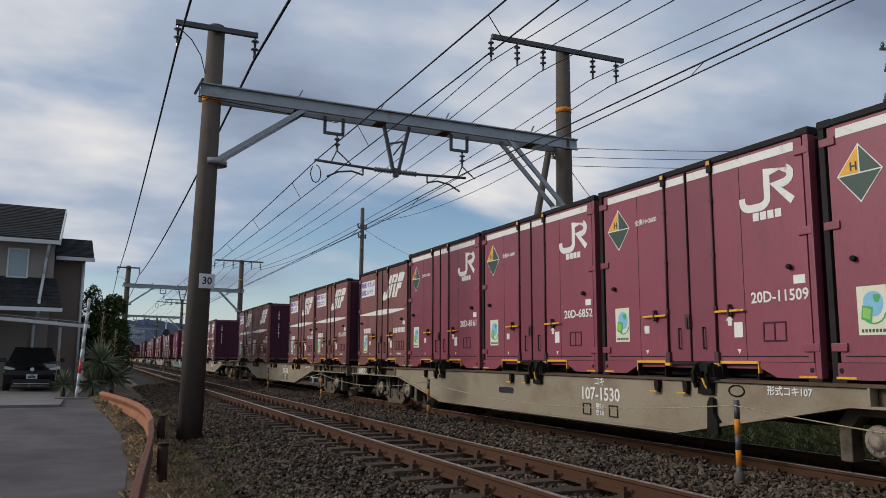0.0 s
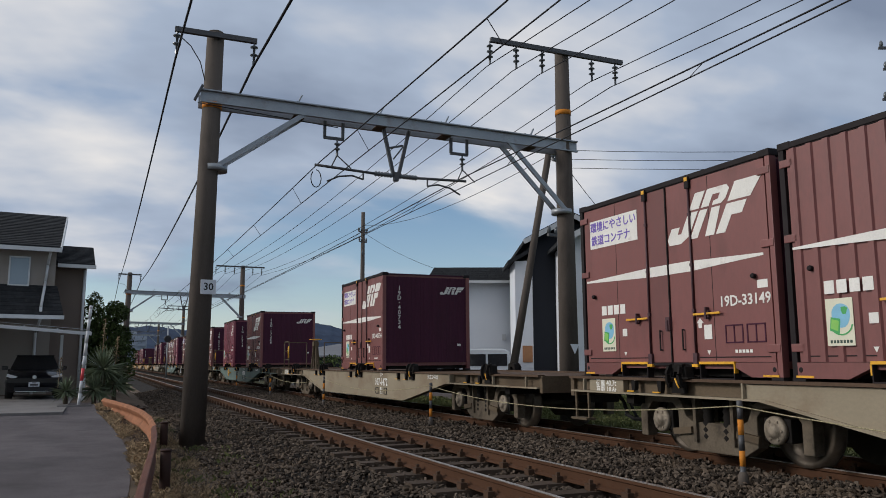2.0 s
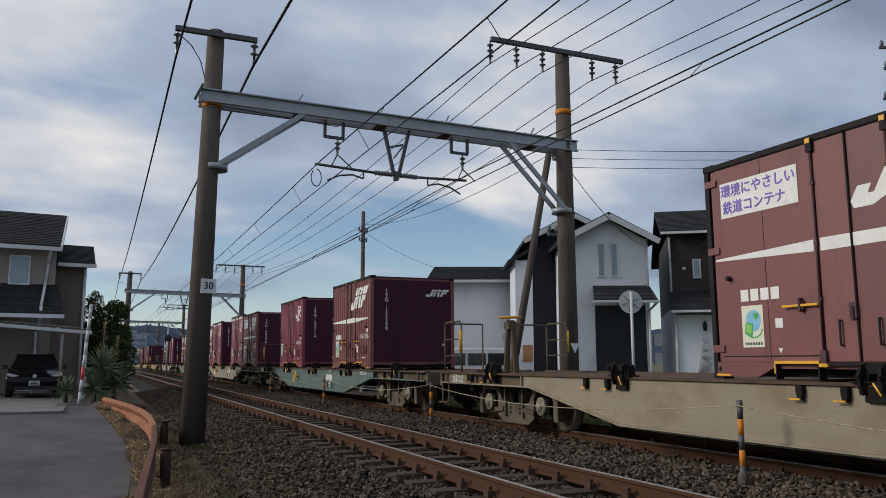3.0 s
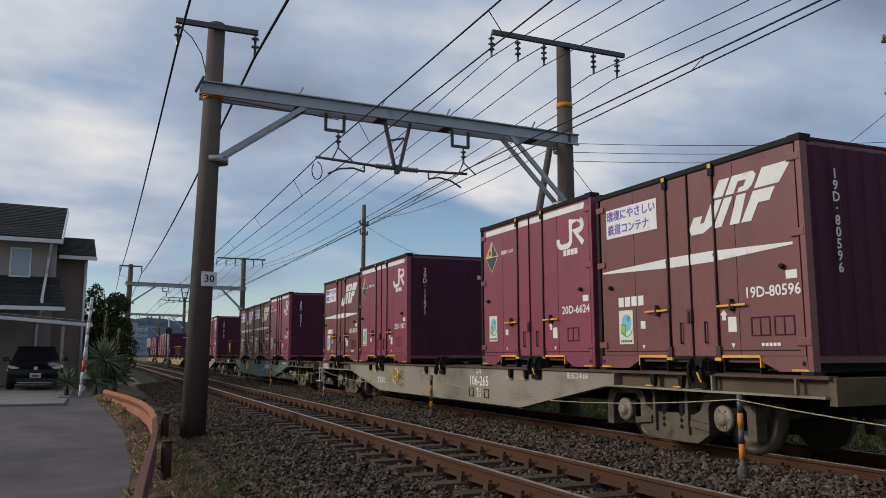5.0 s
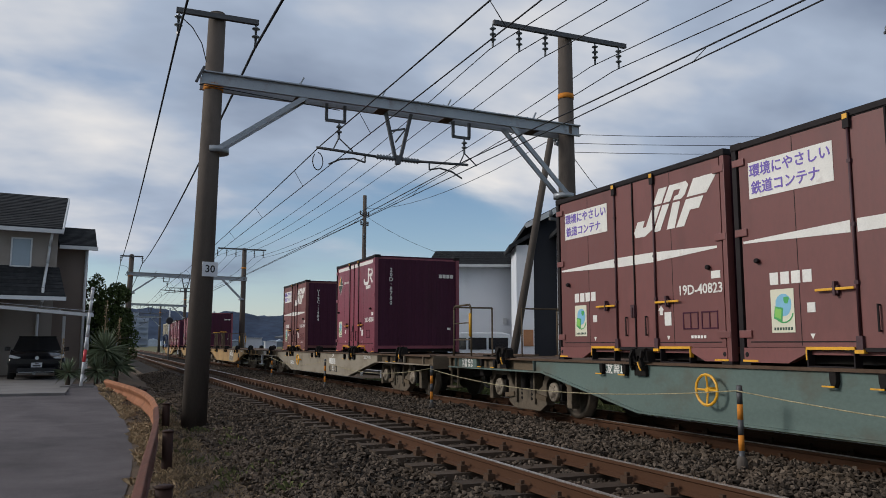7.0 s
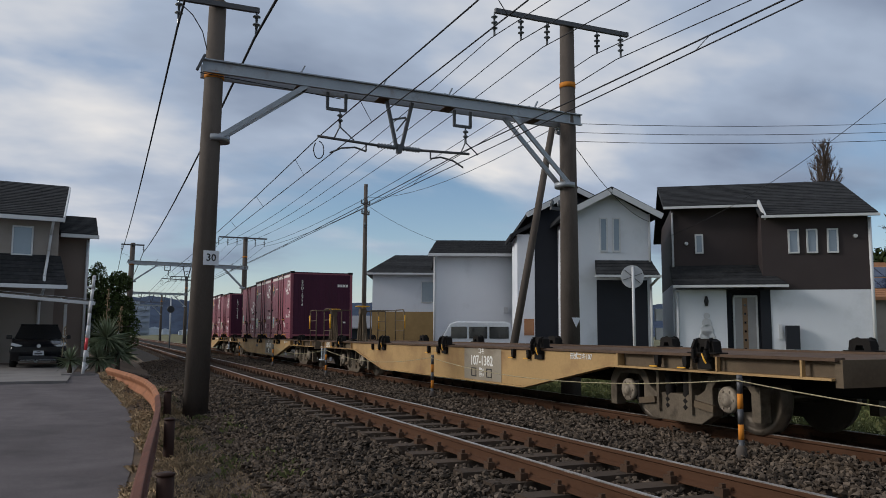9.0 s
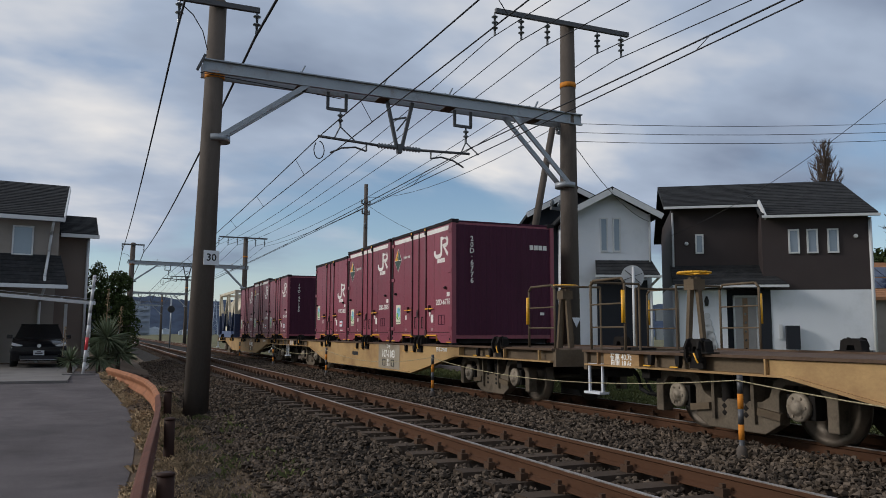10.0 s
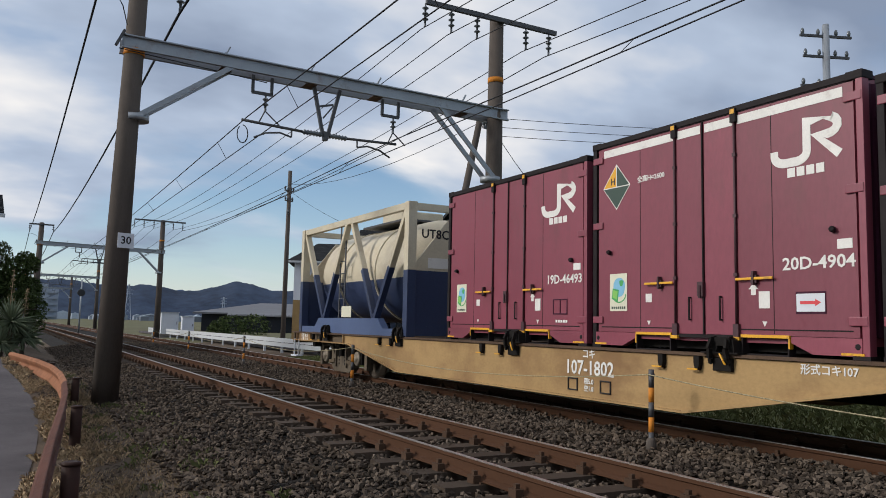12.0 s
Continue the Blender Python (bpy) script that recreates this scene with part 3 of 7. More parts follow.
        if style == "19D":
            part("slogan_board", boxes((f - 0.002, f, 0.50, L2 - 0.24, h - 0.66, h - 0.25)), "white_paint", c, "white board with violet lettering")
            for k, words_ in enumerate(("環境にやさしい", "鉄道コンテナ")):
                lettering("slogan", words_, 0.155, side_at(f - 0.004, 1.06 + 0.06 * k, h - 0.36 - 0.195 * k), "label_violet", c)
        part("caption", boxes(*[(f - 0.002, f, 1.27 - 0.145 * i, 1.385 - 0.145 * i, 0.86, 0.99) for i in range(4)]), "white_paint", c)
    # writing on the end that faces -y
    ye = -L2 - 0.010
    if number and number != "?" and end_text:
        for i, ch in enumerate(number.replace("-", "·")):
            lettering("end_number", ch, 0.15, pose(-0.78, ye - 0.022, h - 0.40 - i * 0.125, 90), "white_paint", c)
    if style in ("19D", "19G"):
        at_end = lambda o_: [(0.36 + a * 0.46 + b * 0.10, h - 0.52 + b * 0.19) for a, b in o_]
        em = part("end_emblem", poly_end([at_end(SLANTED[0])], ye + 0.0125), "white_paint", c, "white slanted emblem of plain shapes")
        for piece in SLANTED[1:]:
            part("emblem_bar", poly_end([at_end(piece)], ye + 0.0125), "white_paint", em)
    else:
        part("end_caption", boxes(*[(0.62 + 0.11 * i, 0.71 + 0.11 * i, ye + 0.012, ye + 0.016, h - 0.57, h - 0.47) for i in range(4)]), "white_paint", c)
    part("end_plate", boxes((0.86, 0.96, ye + 0.012, ye + 0.016, 0.62, 0.68)), "white_paint", c)
    return c


def poly_end(pts, y, d=0.002):
    bm = bmesh.new()
    for o in pts:
        prism(bm, o, "y", y - d, y)
    return bm


def bogie_parts(w, yc):
    """A two-axle truck with outside frames and springs, under the wagon w at yc."""
    b = part("bogie", boxes((-0.5, 0.5, yc - 0.25, yc + 0.25, 0.42, 0.66)), "bogie", w)
    for s in (-1, 1):
        bm = bmesh.new()
        x0, x1 = (0.86, 1.02) if s > 0 else (-1.02, -0.86)
        half = [(0.40, 0.44), (0.52, 0.50), (0.60, 0.68), (0.78, 0.79), (1.14, 0.79), (1.30, 0.73), (1.42, 0.58), (1.42, 0.20), (1.28, 0.20), (1.28, 0.52), (1.17, 0.65), (0.76, 0.65), (0.66, 0.55), (0.66, 0.21), (0.45, 0.09)]
        outline = half + [(-a, z) for a, z in half[::-1]]
        prism(bm, [(yc + a, z) for a, z in outline], "x", x0, x1)
        part("side_frame", bm, "bogie", b, bevel=0.015)
        for yy in (-0.95, 0.95):
            bm = bmesh.new()
            xa = s * 1.0
            box(bm, min(xa - s * 0.14, xa + s * 0.02), max(xa - s * 0.14, xa + s * 0.02), yc + yy - 0.19, yc + yy + 0.19, 0.30, 0.56)
            axle = part("axle_box", bm, "underframe", b, bevel=0.02)
            bm = bmesh.new()
            lathe(bm, (xa, yc + yy, 0.43), (xa + s * 0.12, yc + yy, 0.43), [(0, 0.155), (0.06, 0.155), (0.075, 0.13), (0.075, 0.085), (0.10, 0.08), (0.12, 0.03)], 16)
            for k in range(6):
                a_ = k * math.pi / 3
                lathe(bm, (xa + s * 0.07, yc + yy + 0.108 * math.cos(a_), 0.43 + 0.108 * math.sin(a_)), (xa + s * 0.09, yc + yy + 0.108 * math.cos(a_), 0.43 + 0.108 * math.sin(a_)), [(0, 0.017), (0.018, 0.015)], 6)
            part("hub_cover", bm, "hub", axle)
            bm = bmesh.new()
            bar(bm, (s * 1.04, yc + yy * 0.75, 0.30), (s * 1.04, yc + yy * 0.40, 0.34), 0.05, 0.08)
            part("brake_rod", bm, "dirty_sill", b)
        for yy in (-0.17, 0.17):
            bm = bmesh.new()
            lathe(bm, (s * 0.96, yc + yy, 0.24), (s * 0.96, yc + yy, 0.70), [(0.46 * i / 12, 0.075 if i % 2 else 0.06) for i in range(13)], 10)
            part("spring", bm, "underframe", b)
        for ya in (yc - 0.34, yc + 0.29):
            part("guide", boxes((min(s * 0.9, s * 1.06), max(s * 0.9, s * 1.06), ya, ya + 0.05, 0.2, 0.8)), "bogie", b)
    wheels = []
    for yy in (-0.95, 0.95):
        bm = bmesh.new()
        rod(bm, (-0.85, 0, 0), (0.85, 0, 0), 0.07, 10)
        for s in (-1, 1):
            a = s * 0.50
            lathe(bm, (a, 0, 0), (a + s * 0.14, 0, 0), [(0, 0.455), (0.03, 0.455), (0.036, 0.43), (0.13, 0.425), (0.131, 0.36), (0.09, 0.34), (0.08, 0.14), (0.14, 0.12)], 28)
        ws = part("wheelset", bm, "wheel", b)
        ws.location = (0, yc + yy, 0.43)
        wheels.append(ws)
    return b, wheels


def wagon(paint, number, patch, rails_front=False, series="107"):
    """A container flat wagon: the origin lies at its middle on the rails."""
    look_ = {"cream": "dusty cream", "ochre": "rusty ochre", "green_wagon": "grey-green", "grey_wagon": "grey-beige"}[paint]
    w = thing("flat_wagon", look_ + " painted steel container flat wagon on rails", "wagon", group="wagons of the train")
    for s in (-1, 1):
        x0, x1 = (1.22, 1.30) if s > 0 else (-1.30, -1.22)
        bm = bmesh.new()
        prism(bm, [(-6.3, 0.93), (-6.3, 0.76), (-6.05, 0.76), (-3.6, 0.325), (3.6, 0.325), (6.05, 0.76), (6.3, 0.76), (6.3, 0.93)], "x", x0, x1)
        part("side_sill", bm, paint, w, bevel=0.006)
        for e in (-1, 1):
            part("end_sill", boxes((min(s * 1.17, s * 1.23), max(s * 1.17, s * 1.23), min(e * 6.31, e * 9.75), max(e * 6.31, e * 9.75), 0.772, 0.932)), "dirty_sill", w)
        part("load_plate", boxes((min(s * 1.23, s * 1.305), max(s * 1.23, s * 1.305), 8.5, 9.3, 0.772, 0.932)), paint, w)
        e0, e1 = (1.20, 1.335) if s > 0 else (-1.335, -1.20)
        part("top_flange", boxes((e0, e1, -9.8, 9.8, 0.935, 0.968)), "deck", w)
        bm = bmesh.new()
        prism(bm, [(-9.75, 0.745), (-6.08, 0.745), (-3.62, 0.305), (3.62, 0.305), (6.08, 0.745), (9.75, 0.745), (9.75, 0.77), (6.02, 0.77), (3.58, 0.33), (-3.58, 0.33), (-6.02, 0.77), (-9.75, 0.77)], "x", min(s * 1.18, s * 1.335), max(s * 1.18, s * 1.335))
        part("bottom_flange", bm, paint, w)
        for y in (-9.4, -8.2, -6.3, 6.3, 8.2, 9.4):
            part("sill_rib", boxes((min(s * 1.295, s * 1.345), max(s * 1.295, s * 1.345), y - 0.012, y + 0.012, 0.77, 0.935)), paint, w)
    part("deck", boxes((-1.2, 1.2, -9.75, 9.75, 0.86, 0.94)), "deck", w)
    part("centre_sill", boxes((-0.25, 0.25, -9.75, 9.75, 0.5, 0.86)), "underframe", w)
    for y in (-8.5, -4.6, -1.5, 1.5, 4.6, 8.5):
        part("cross_beam", boxes((-1.2, 1.2, y - 0.08, y + 0.08, 0.62, 0.86)), "underframe", w)
    for s in (-1, 1):
        part("end_beam", boxes((-1.28, 1.28, min(s * 9.75, s * 9.84), max(s * 9.75, s * 9.84), 0.68, 0.95)), "dirty_sill", w)
        bm = boxes((-0.12, 0.12, min(s * 9.7, s * 10.18), max(s * 9.7, s * 10.18), 0.72, 0.92), (-0.17, 0.17, min(s * 10.0, s * 10.19), max(s * 10.0, s * 10.19), 0.68, 0.98))
        part("coupler", bm, "underframe", w)
        bm = bmesh.new()
        for k in range(6):
            a, b = k / 6, (k + 1) / 6
            f = lambda u: (0.35, s * (9.8 + 0.4 * u), 0.72 - 0.5 * math.sin(math.pi * u / 2))
            rod(bm, f(a), f(b), 0.025, 6)
        part("air_hose", bm, "black_rubber", w)
        # a pale step under one end only
        for sx in (-1, 1) if s > 0 else ():
            bm = bmesh.new()
            y = 9.50
            for yy in (y - 0.16, y + 0.16):
                bar(bm, (sx * 1.30, yy, 0.78), (sx * 1.30, yy, 0.38), 0.03, 0.03, (0, 1, 0))
            box(bm, sx * 1.30 - 0.08, sx * 1.30 + 0.08, y - 0.20, y + 0.20, 0.35, 0.38)
            bar(bm, (sx * 1.30, y - 0.16, 0.76), (sx * 1.30, y + 0.16, 0.76), 0.03, 0.03)
            part("step", bm, "plate" if paint in ("ochre", "grey_wagon") else "dirty_sill", w)
    # container fastenings along the sill, and the twistlock stands between the slots
    for s in (-1, 1):
        for k in range(5):
            y = -8.0 + 3.84 * k
            bm = boxes((min(s * 1.2, s * 1.38), max(s * 1.2, s * 1.38), y - 0.24, y + 0.24, 0.97, 0.985))
            prism(bm, [(y - 0.17, 0.985), (y - 0.15, 1.11), (y - 0.09, 1.14), (y + 0.09, 1.14), (y + 0.15, 1.11), (y + 0.17, 0.985), (y + 0.07, 0.985), (y + 0.05, 1.05), (y - 0.05, 1.05), (y - 0.07, 0.985)], "x", min(s * 1.22, s * 1.34), max(s * 1.22, s * 1.34))
            saddle = part("fastening", bm, "underframe", w, "greasy dark container fastening")
            for yy in (-0.10, 0.10):
                bm = bmesh.new()
                claw = [(1.30, 1.13), (1.37, 1.11), (1.40, 1.02), (1.385, 0.92), (1.36, 0.87)]
                for (xa, za), (xb, zb) in zip(claw, claw[1:]):
                    bar(bm, (s * xa, y + yy, za), (s * xb, y + yy * 1.15, zb), 0.05, 0.035, (0, 1, 0))
                part("claw", bm, "underframe", saddle)
            part("keeper_box", boxes((min(s * 1.3, s * 1.35), max(s * 1.3, s * 1.35), y - 0.13, y + 0.11, 0.79, 0.925)), "underframe", saddle, bevel=0.01)
            bm = bmesh.new()
            rod(bm, (s * 1.40, y - 0.03, 0.97), (s * 1.42, y - 0.09, 0.90), 0.010, 6)
            rod(bm, (s * 1.42, y - 0.09, 0.90), (s * 1.41, y - 0.11, 0.86), 0.010, 6)
            part("lever", bm, "yellow", saddle)
            for yb in (y + 0.85, y + 0.32):
                bm = bmesh.new()
                prism(bm, [(yb - 0.035, 0.93), (yb - 0.035, 0.84), (yb - 0.015, 0.78), (yb + 0.02, 0.78), (yb + 0.04, 0.86), (yb + 0.04, 0.93)], "x", min(s * 1.3, s * 1.36), max(s * 1.3, s * 1.36))
                hold = part("bracket", bm, "underframe", w)
                part("lever", boxes((min(s * 1.36, s * 1.375), max(s * 1.36, s * 1.375), yb - 0.02, yb + 0.12, 0.785, 0.80)), "yellow", hold)
    # number, on a painted patch
    x = -1.302
    if patch:
        part("number_patch", boxes((x - 0.002, x, -2.8, -1.25, 0.34, 0.925)), patch, w)
    lettering("series_mark", "コキ", 0.13, side_at(x - 0.004, -2.0, 0.87), "white_paint", w)
    if number == "?":
        part("wagon_number", boxes(*[(x - 0.004, x, -1.64 - 0.1 * i, -1.57 - 0.1 * i, 0.61, 0.79) for i in range(7)]), "white_paint", w)
    else:
        lettering("wagon_number", number, 0.25, side_at(x - 0.004, -2.0, 0.69), "white_paint", w)
    for y in (-1.68, -2.32):
        bm = boxes((x - 0.012, x, y - 0.1, y - 0.085, 0.40, 0.56), (x - 0.012, x, y + 0.085, y + 0.1, 0.40, 0.56), (x - 0.012, x, y - 0.1, y + 0.1, 0.545, 0.56), (x - 0.012, x, y - 0.1, y + 0.1, 0.40, 0.415))
        part("card_frame", bm, "black", w)
    lettering("small_mark", "積5.0", 0.085, side_at(x - 0.004, -2.0, 0.525), "white_paint", w)
    lettering("small_mark", "空1.8", 0.085, side_at(x - 0.004, -2.0, 0.435), "white_paint", w)
    lettering("type_mark", "形式コキ" + series, 0.105, side_at(x - 0.004, -5.35, 0.86), "white_paint", w)
    lettering("load_mark", "荷重 40.7t", 0.11, side_at(x - 0.004, 8.9, 0.88), "white_paint", w)
    lettering("tare_mark", "自重 18.6t", 0.11, side_at(x - 0.004, 8.9, 0.79), "white_paint", w)
    wheels = []
    for y in (-7.1, 7.1):
        wheels += bogie_parts(w, y)[1]
    # a long slot in the sill, its dark inside put on as flat black
    if number in ("107-1530", "107-1183"):
        bm = bmesh.new()
        ends = [(0.79 + e * (0.22 + 0.05 * math.cos(a)), 0.65 + 0.05 * math.sin(a)) for e, a0 in ((1, -90), (-1, 90)) for a in [radians(a0 + 30 * q) if e > 0 else radians(a0 - 30 * q) for q in range(7)]]
        prism(bm, ends, "x", -1.306, -1.301)
        part("slot", bm, "black", w)
    # brake gear and air tanks below the floor
    bm = bmesh.new()
    rod(bm, (-0.5, -2.0, 0.55), (-0.5, -0.2, 0.55), 0.18, 14)
    part("air_tank", bm, "underframe", w)
    if number == "107-1530":
        bm = bmesh.new()
        prism(bm, [(-4.36, 0.34), (-4.36, 0.50), (-4.30, 0.58), (-4.30, 0.74), (-4.25, 0.76), (-4.21, 0.70), (-4.19, 0.34)], "x", -1.36, -1.302)
        part("brake_bracket", bm, "underframe", w)
        bm = bmesh.new()
        oval = [(-1.305, -4.62 + 0.115 * math.cos(a), 0.845 + 0.06 * math.sin(a)) for a in np.linspace(0, 2 * math.pi, 17)]
        for a, b in zip(oval, oval[1:]):
            rod(bm, a, b, 0.009, 5)
        part("maker_plate", bm, "underframe", w)
    bm = bmesh.new()
    for k in range(9):
        u0, u1 = k / 9, (k + 1) / 9
        hose = lambda u: (-0.8 + 0.12 * math.sin(9 * u), 8.3 + 1.2 * u, 0.72 - 0.34 * math.sin(math.pi * u) + 0.05 * math.sin(14 * u))
        rod(bm, hose(u0), hose(u1), 0.028, 6)
    part("brake_hose", bm, "black_rubber", w)
    if series in ("104", "106"):
        bm = bmesh.new()
        ring = [(-1.42, 2.2 + 0.175 * math.cos(a), 0.68 + 0.175 * math.sin(a)) for a in np.linspace(0, 2 * math.pi, 17)]
        for a, b in zip(ring, ring[1:]):
            rod(bm, a, b, 0.016, 6)
        for k in range(0, 16, 4):
            rod(bm, (-1.40, 2.2, 0.68), ring[k], 0.012, 5)
        rod(bm, (-1.42, 2.2, 0.68), (-1.28, 2.2, 0.68), 0.03, 8)
        part("hand_wheel", bm, "yellow", w, "yellow brake hand wheel")
        lettering("warning_mark", "突放禁止", 0.15, side_at(x - 0.004, *((4.15, 0.86) if series == "104" else (3.55, 0.55))), "white_paint", w)
    # handrails on the end platform
    if rails_front is not None:
        e = -1 if rails_front == "rear" else 1
        for sx in (-1, 1):
            bm = bmesh.new()
            pts = [(sx * 1.22, e * 8.9, 0.95), (sx * 1.22, e * 8.9, 1.90), (sx * 1.22, e * 8.97, 1.97), (sx * 1.22, e * 9.65, 1.97), (sx * 1.22, e * 9.72, 1.90), (sx * 1.22, e * 9.72, 0.95)]
            for a, b in zip(pts, pts[1:]):
                rod(bm, a, b, 0.019, 8)
            for z in (1.29, 1.62):
                rod(bm, (sx * 1.22, e * 8.9, z), (sx * 1.22, e * 9.72, z), 0.013, 6)
            rod(bm, (sx * 1.22, e * 9.72, 1.95), (sx * 0.35, e * 9.72, 1.95), 0.019, 6)
            rod(bm, (sx * 0.35, e * 9.72, 1.95), (sx * 0.35, e * 9.72, 0.95), 0.019, 6)
            part("handrail", bm, "dirty_sill", w)
            bm = bmesh.new()
            rod(bm, (sx * 1.245, e * 8.9, 1.35), (sx * 1.245, e * 8.9, 1.80), 0.028, 8)
            part("grip", bm, "yellow", w)
    if rails_front in (False, "rear"):
        yb = e * 8.55
        bm = bmesh.new()
        for xa in (-0.14, 0.14):
            bar(bm, (-0.3 + xa, yb, 0.95), (-0.3 + xa * 0.4, yb, 1.98), 0.06, 0.06, (0, 1, 0))
        for ya in (-0.16, 0.16):
            bar(bm, (-0.3, yb + ya, 0.95), (-0.3, yb + ya * 0.35, 1.98), 0.06, 0.06, (1, 0, 0))
        box(bm, -0.40, -0.20, yb - 0.10, yb + 0.10, 1.80, 1.95)
        part("brake_stand", bm, "dirty_sill", w)
        bm = bmesh.new()
        ring = [(-0.3 + 0.22 * math.cos(a), yb + 0.22 * math.sin(a), 2.04) for a in np.linspace(0, 2 * math.pi, 17)]
        for a, b in zip(ring, ring[1:]):
            rod(bm, a, b, 0.018, 6)
        for k in range(0, 16, 4):
            rod(bm, (-0.3, yb, 2.02), ring[k], 0.014, 5)
        part("brake_wheel", bm, "yellow", w, "yellow brake hand wheel")
    return w, wheels


def tank_container():
    """A twenty-foot frame with a lying tank, cream above and blue below."""
    c = thing("tank_container", "cream and blue tank in open steel frame on wagon", "tank container")
    hl, hw, h = 2.97, 1.22, 2.55
    cream, blue = mat("tank_cream", (0.56, 0.49, 0.36), 0.45, 0, 0.15, 1.2, 30, 0.04, (0.3, 0.22, 0.14), 0.3, 1.2), mat("tank_blue", (0.03, 0.045, 0.10), 0.45, 0, 0.2, 1.2, 30, 0.04, (0.05, 0.05, 0.06), 0.25, 1.2)
    mid = 1.25
    for sy in (-1, 1):
        for sx in (-1, 1):
            part("corner_post", boxes((sx * hw - 0.09, sx * hw + 0.09, sy * hl - 0.09, sy * hl + 0.09, 0.0, mid)), blue, c, bevel=0.01)
            part("corner_post", boxes((sx * hw - 0.09, sx * hw + 0.09, sy * hl - 0.09, sy * hl + 0.09, mid, h)), cream, c, bevel=0.01)
        part("end_beam", boxes((-hw, hw, sy * hl - 0.06, sy * hl + 0.06, h - 0.15, h - 0.02)), cream, c)
        part("end_beam", boxes((-hw, hw, sy * hl - 0.07, sy * hl + 0.07, 0.02, 0.2)), blue, c)
        bm = bmesh.new()
        prism(bm, [(-hw, 0.2), (hw, 0.2), (hw, mid), (-hw, mid)], "y", sy * hl - 0.02, sy * hl + 0.02)
        part("end_plate", bm, blue, c)
        bm = bmesh.new()
        prism(bm, [(-hw, mid), (hw, mid), (hw * 0.35, h - 0.3), (-hw * 0.35, h - 0.3)], "y", sy * hl - 0.02, sy * hl + 0.02)
        part("end_plate", bm, cream, c)
    for sx in (-1, 1):
        bm = bmesh.new()
        bar(bm, (sx * hw, -hl, h - 0.07), (sx * hw, hl, h - 0.07), 0.12, 0.13)
        part("top_beam", bm, cream, c)
        bm = bmesh.new()
        prism(bm, [(-hl, 0), (hl, 0), (hl, 0.14), (1.95, 0.14), (1.7, 0.34), (-1.7, 0.34), (-1.95, 0.14), (-hl, 0.14)], "x", sx * hw - 0.07, sx * hw + 0.07)
        part("bottom_beam", bm, mat("frame_blue", (0.08, 0.115, 0.22), 0.45, 0, 0.15, 2, 30, 0.04), c)
        for y0, y1 in ((-hl + 0.1, -1.45), (-0.15, -1.45), (0.15, 1.45), (hl - 0.1, 1.45)):
            for (a, b, m_) in ((0.0, 0.5, cream), (0.5, 1.0, blue)):
                za = lambda u: h - 0.12 - u * (h - 0.42)
                top_y, low_y = (y0, y1) if abs(y0) < 0.5 or abs(y0) > 2 else (y1, y0)
                yy = lambda u: top_y + (low_y - top_y) * u
                bm = bmesh.new()
                bar(bm, (sx * hw, yy(a), za(a)), (sx * hw, yy(b), za(b)), 0.10, 0.12, (1, 0, 0))
                part("brace", bm, m_, c)
    prof = [(0, 0.05), (0.05, 0.45), (0.16, 0.78), (0.34, 0.98), (0.55, 1.06), (4.75, 1.06), (4.96, 0.98), (5.14, 0.78), (5.25, 0.45), (5.3, 0.05)]
    bm = bmesh.new()
    lathe(bm, (0, -2.65, 1.32), (0, 2.65, 1.32), prof, 40)
    tank = part("tank", bm, cream, c)
    tank.data.materials.append(blue)
    for f in tank.data.polygons:
        f.material_index = 1 if f.center.z < mid - 0.02 else 0
    for y in (-1.0, 1.0):
        bm = bmesh.new()
        lathe(bm, (0, y - 0.03, 1.32), (0, y + 0.03, 1.32), [(0, 1.085), (0.06, 1.085)], 40)
        part("tank_band", bm, cream, c)
    part("walkway", boxes((-0.55, 0.55, -1.3, 0.9, 2.43, 2.47)), "steel_dark", c)
    part("manhole_box", boxes((-0.5, 0.5, -1.1, -0.1, 2.47, 2.66)), cream, c, bevel=0.02)
    bm = bmesh.new()
    for y in (0.32, 0.62):
        rod(bm, (-1.2, y, 0.3), (-1.2, y, 2.45), 0.02, 6)
    for k in range(7):
        rod(bm, (-1.2, 0.32, 0.5 + 0.28 * k), (-1.2, 0.62, 0.5 + 0.28 * k), 0.014, 6)
    part("ladder", bm, "steel_dark", c)
    part("data_plate", boxes((-1.31, -1.3, -0.35, 0.2, 0.36, 0.6)), "label_cream", c)
    lettering("mark", "UT8C", 0.24, pose(-0.7, -hl - 0.025, 1.95, 90), "black", c)
    part("hazard_board", boxes((-0.85, -0.3, -hl - 0.03, -hl - 0.021, 1.3, 1.5)), "white_paint", c)
    return c


def ride(ob, along):
    MOVING.append((ob, along))


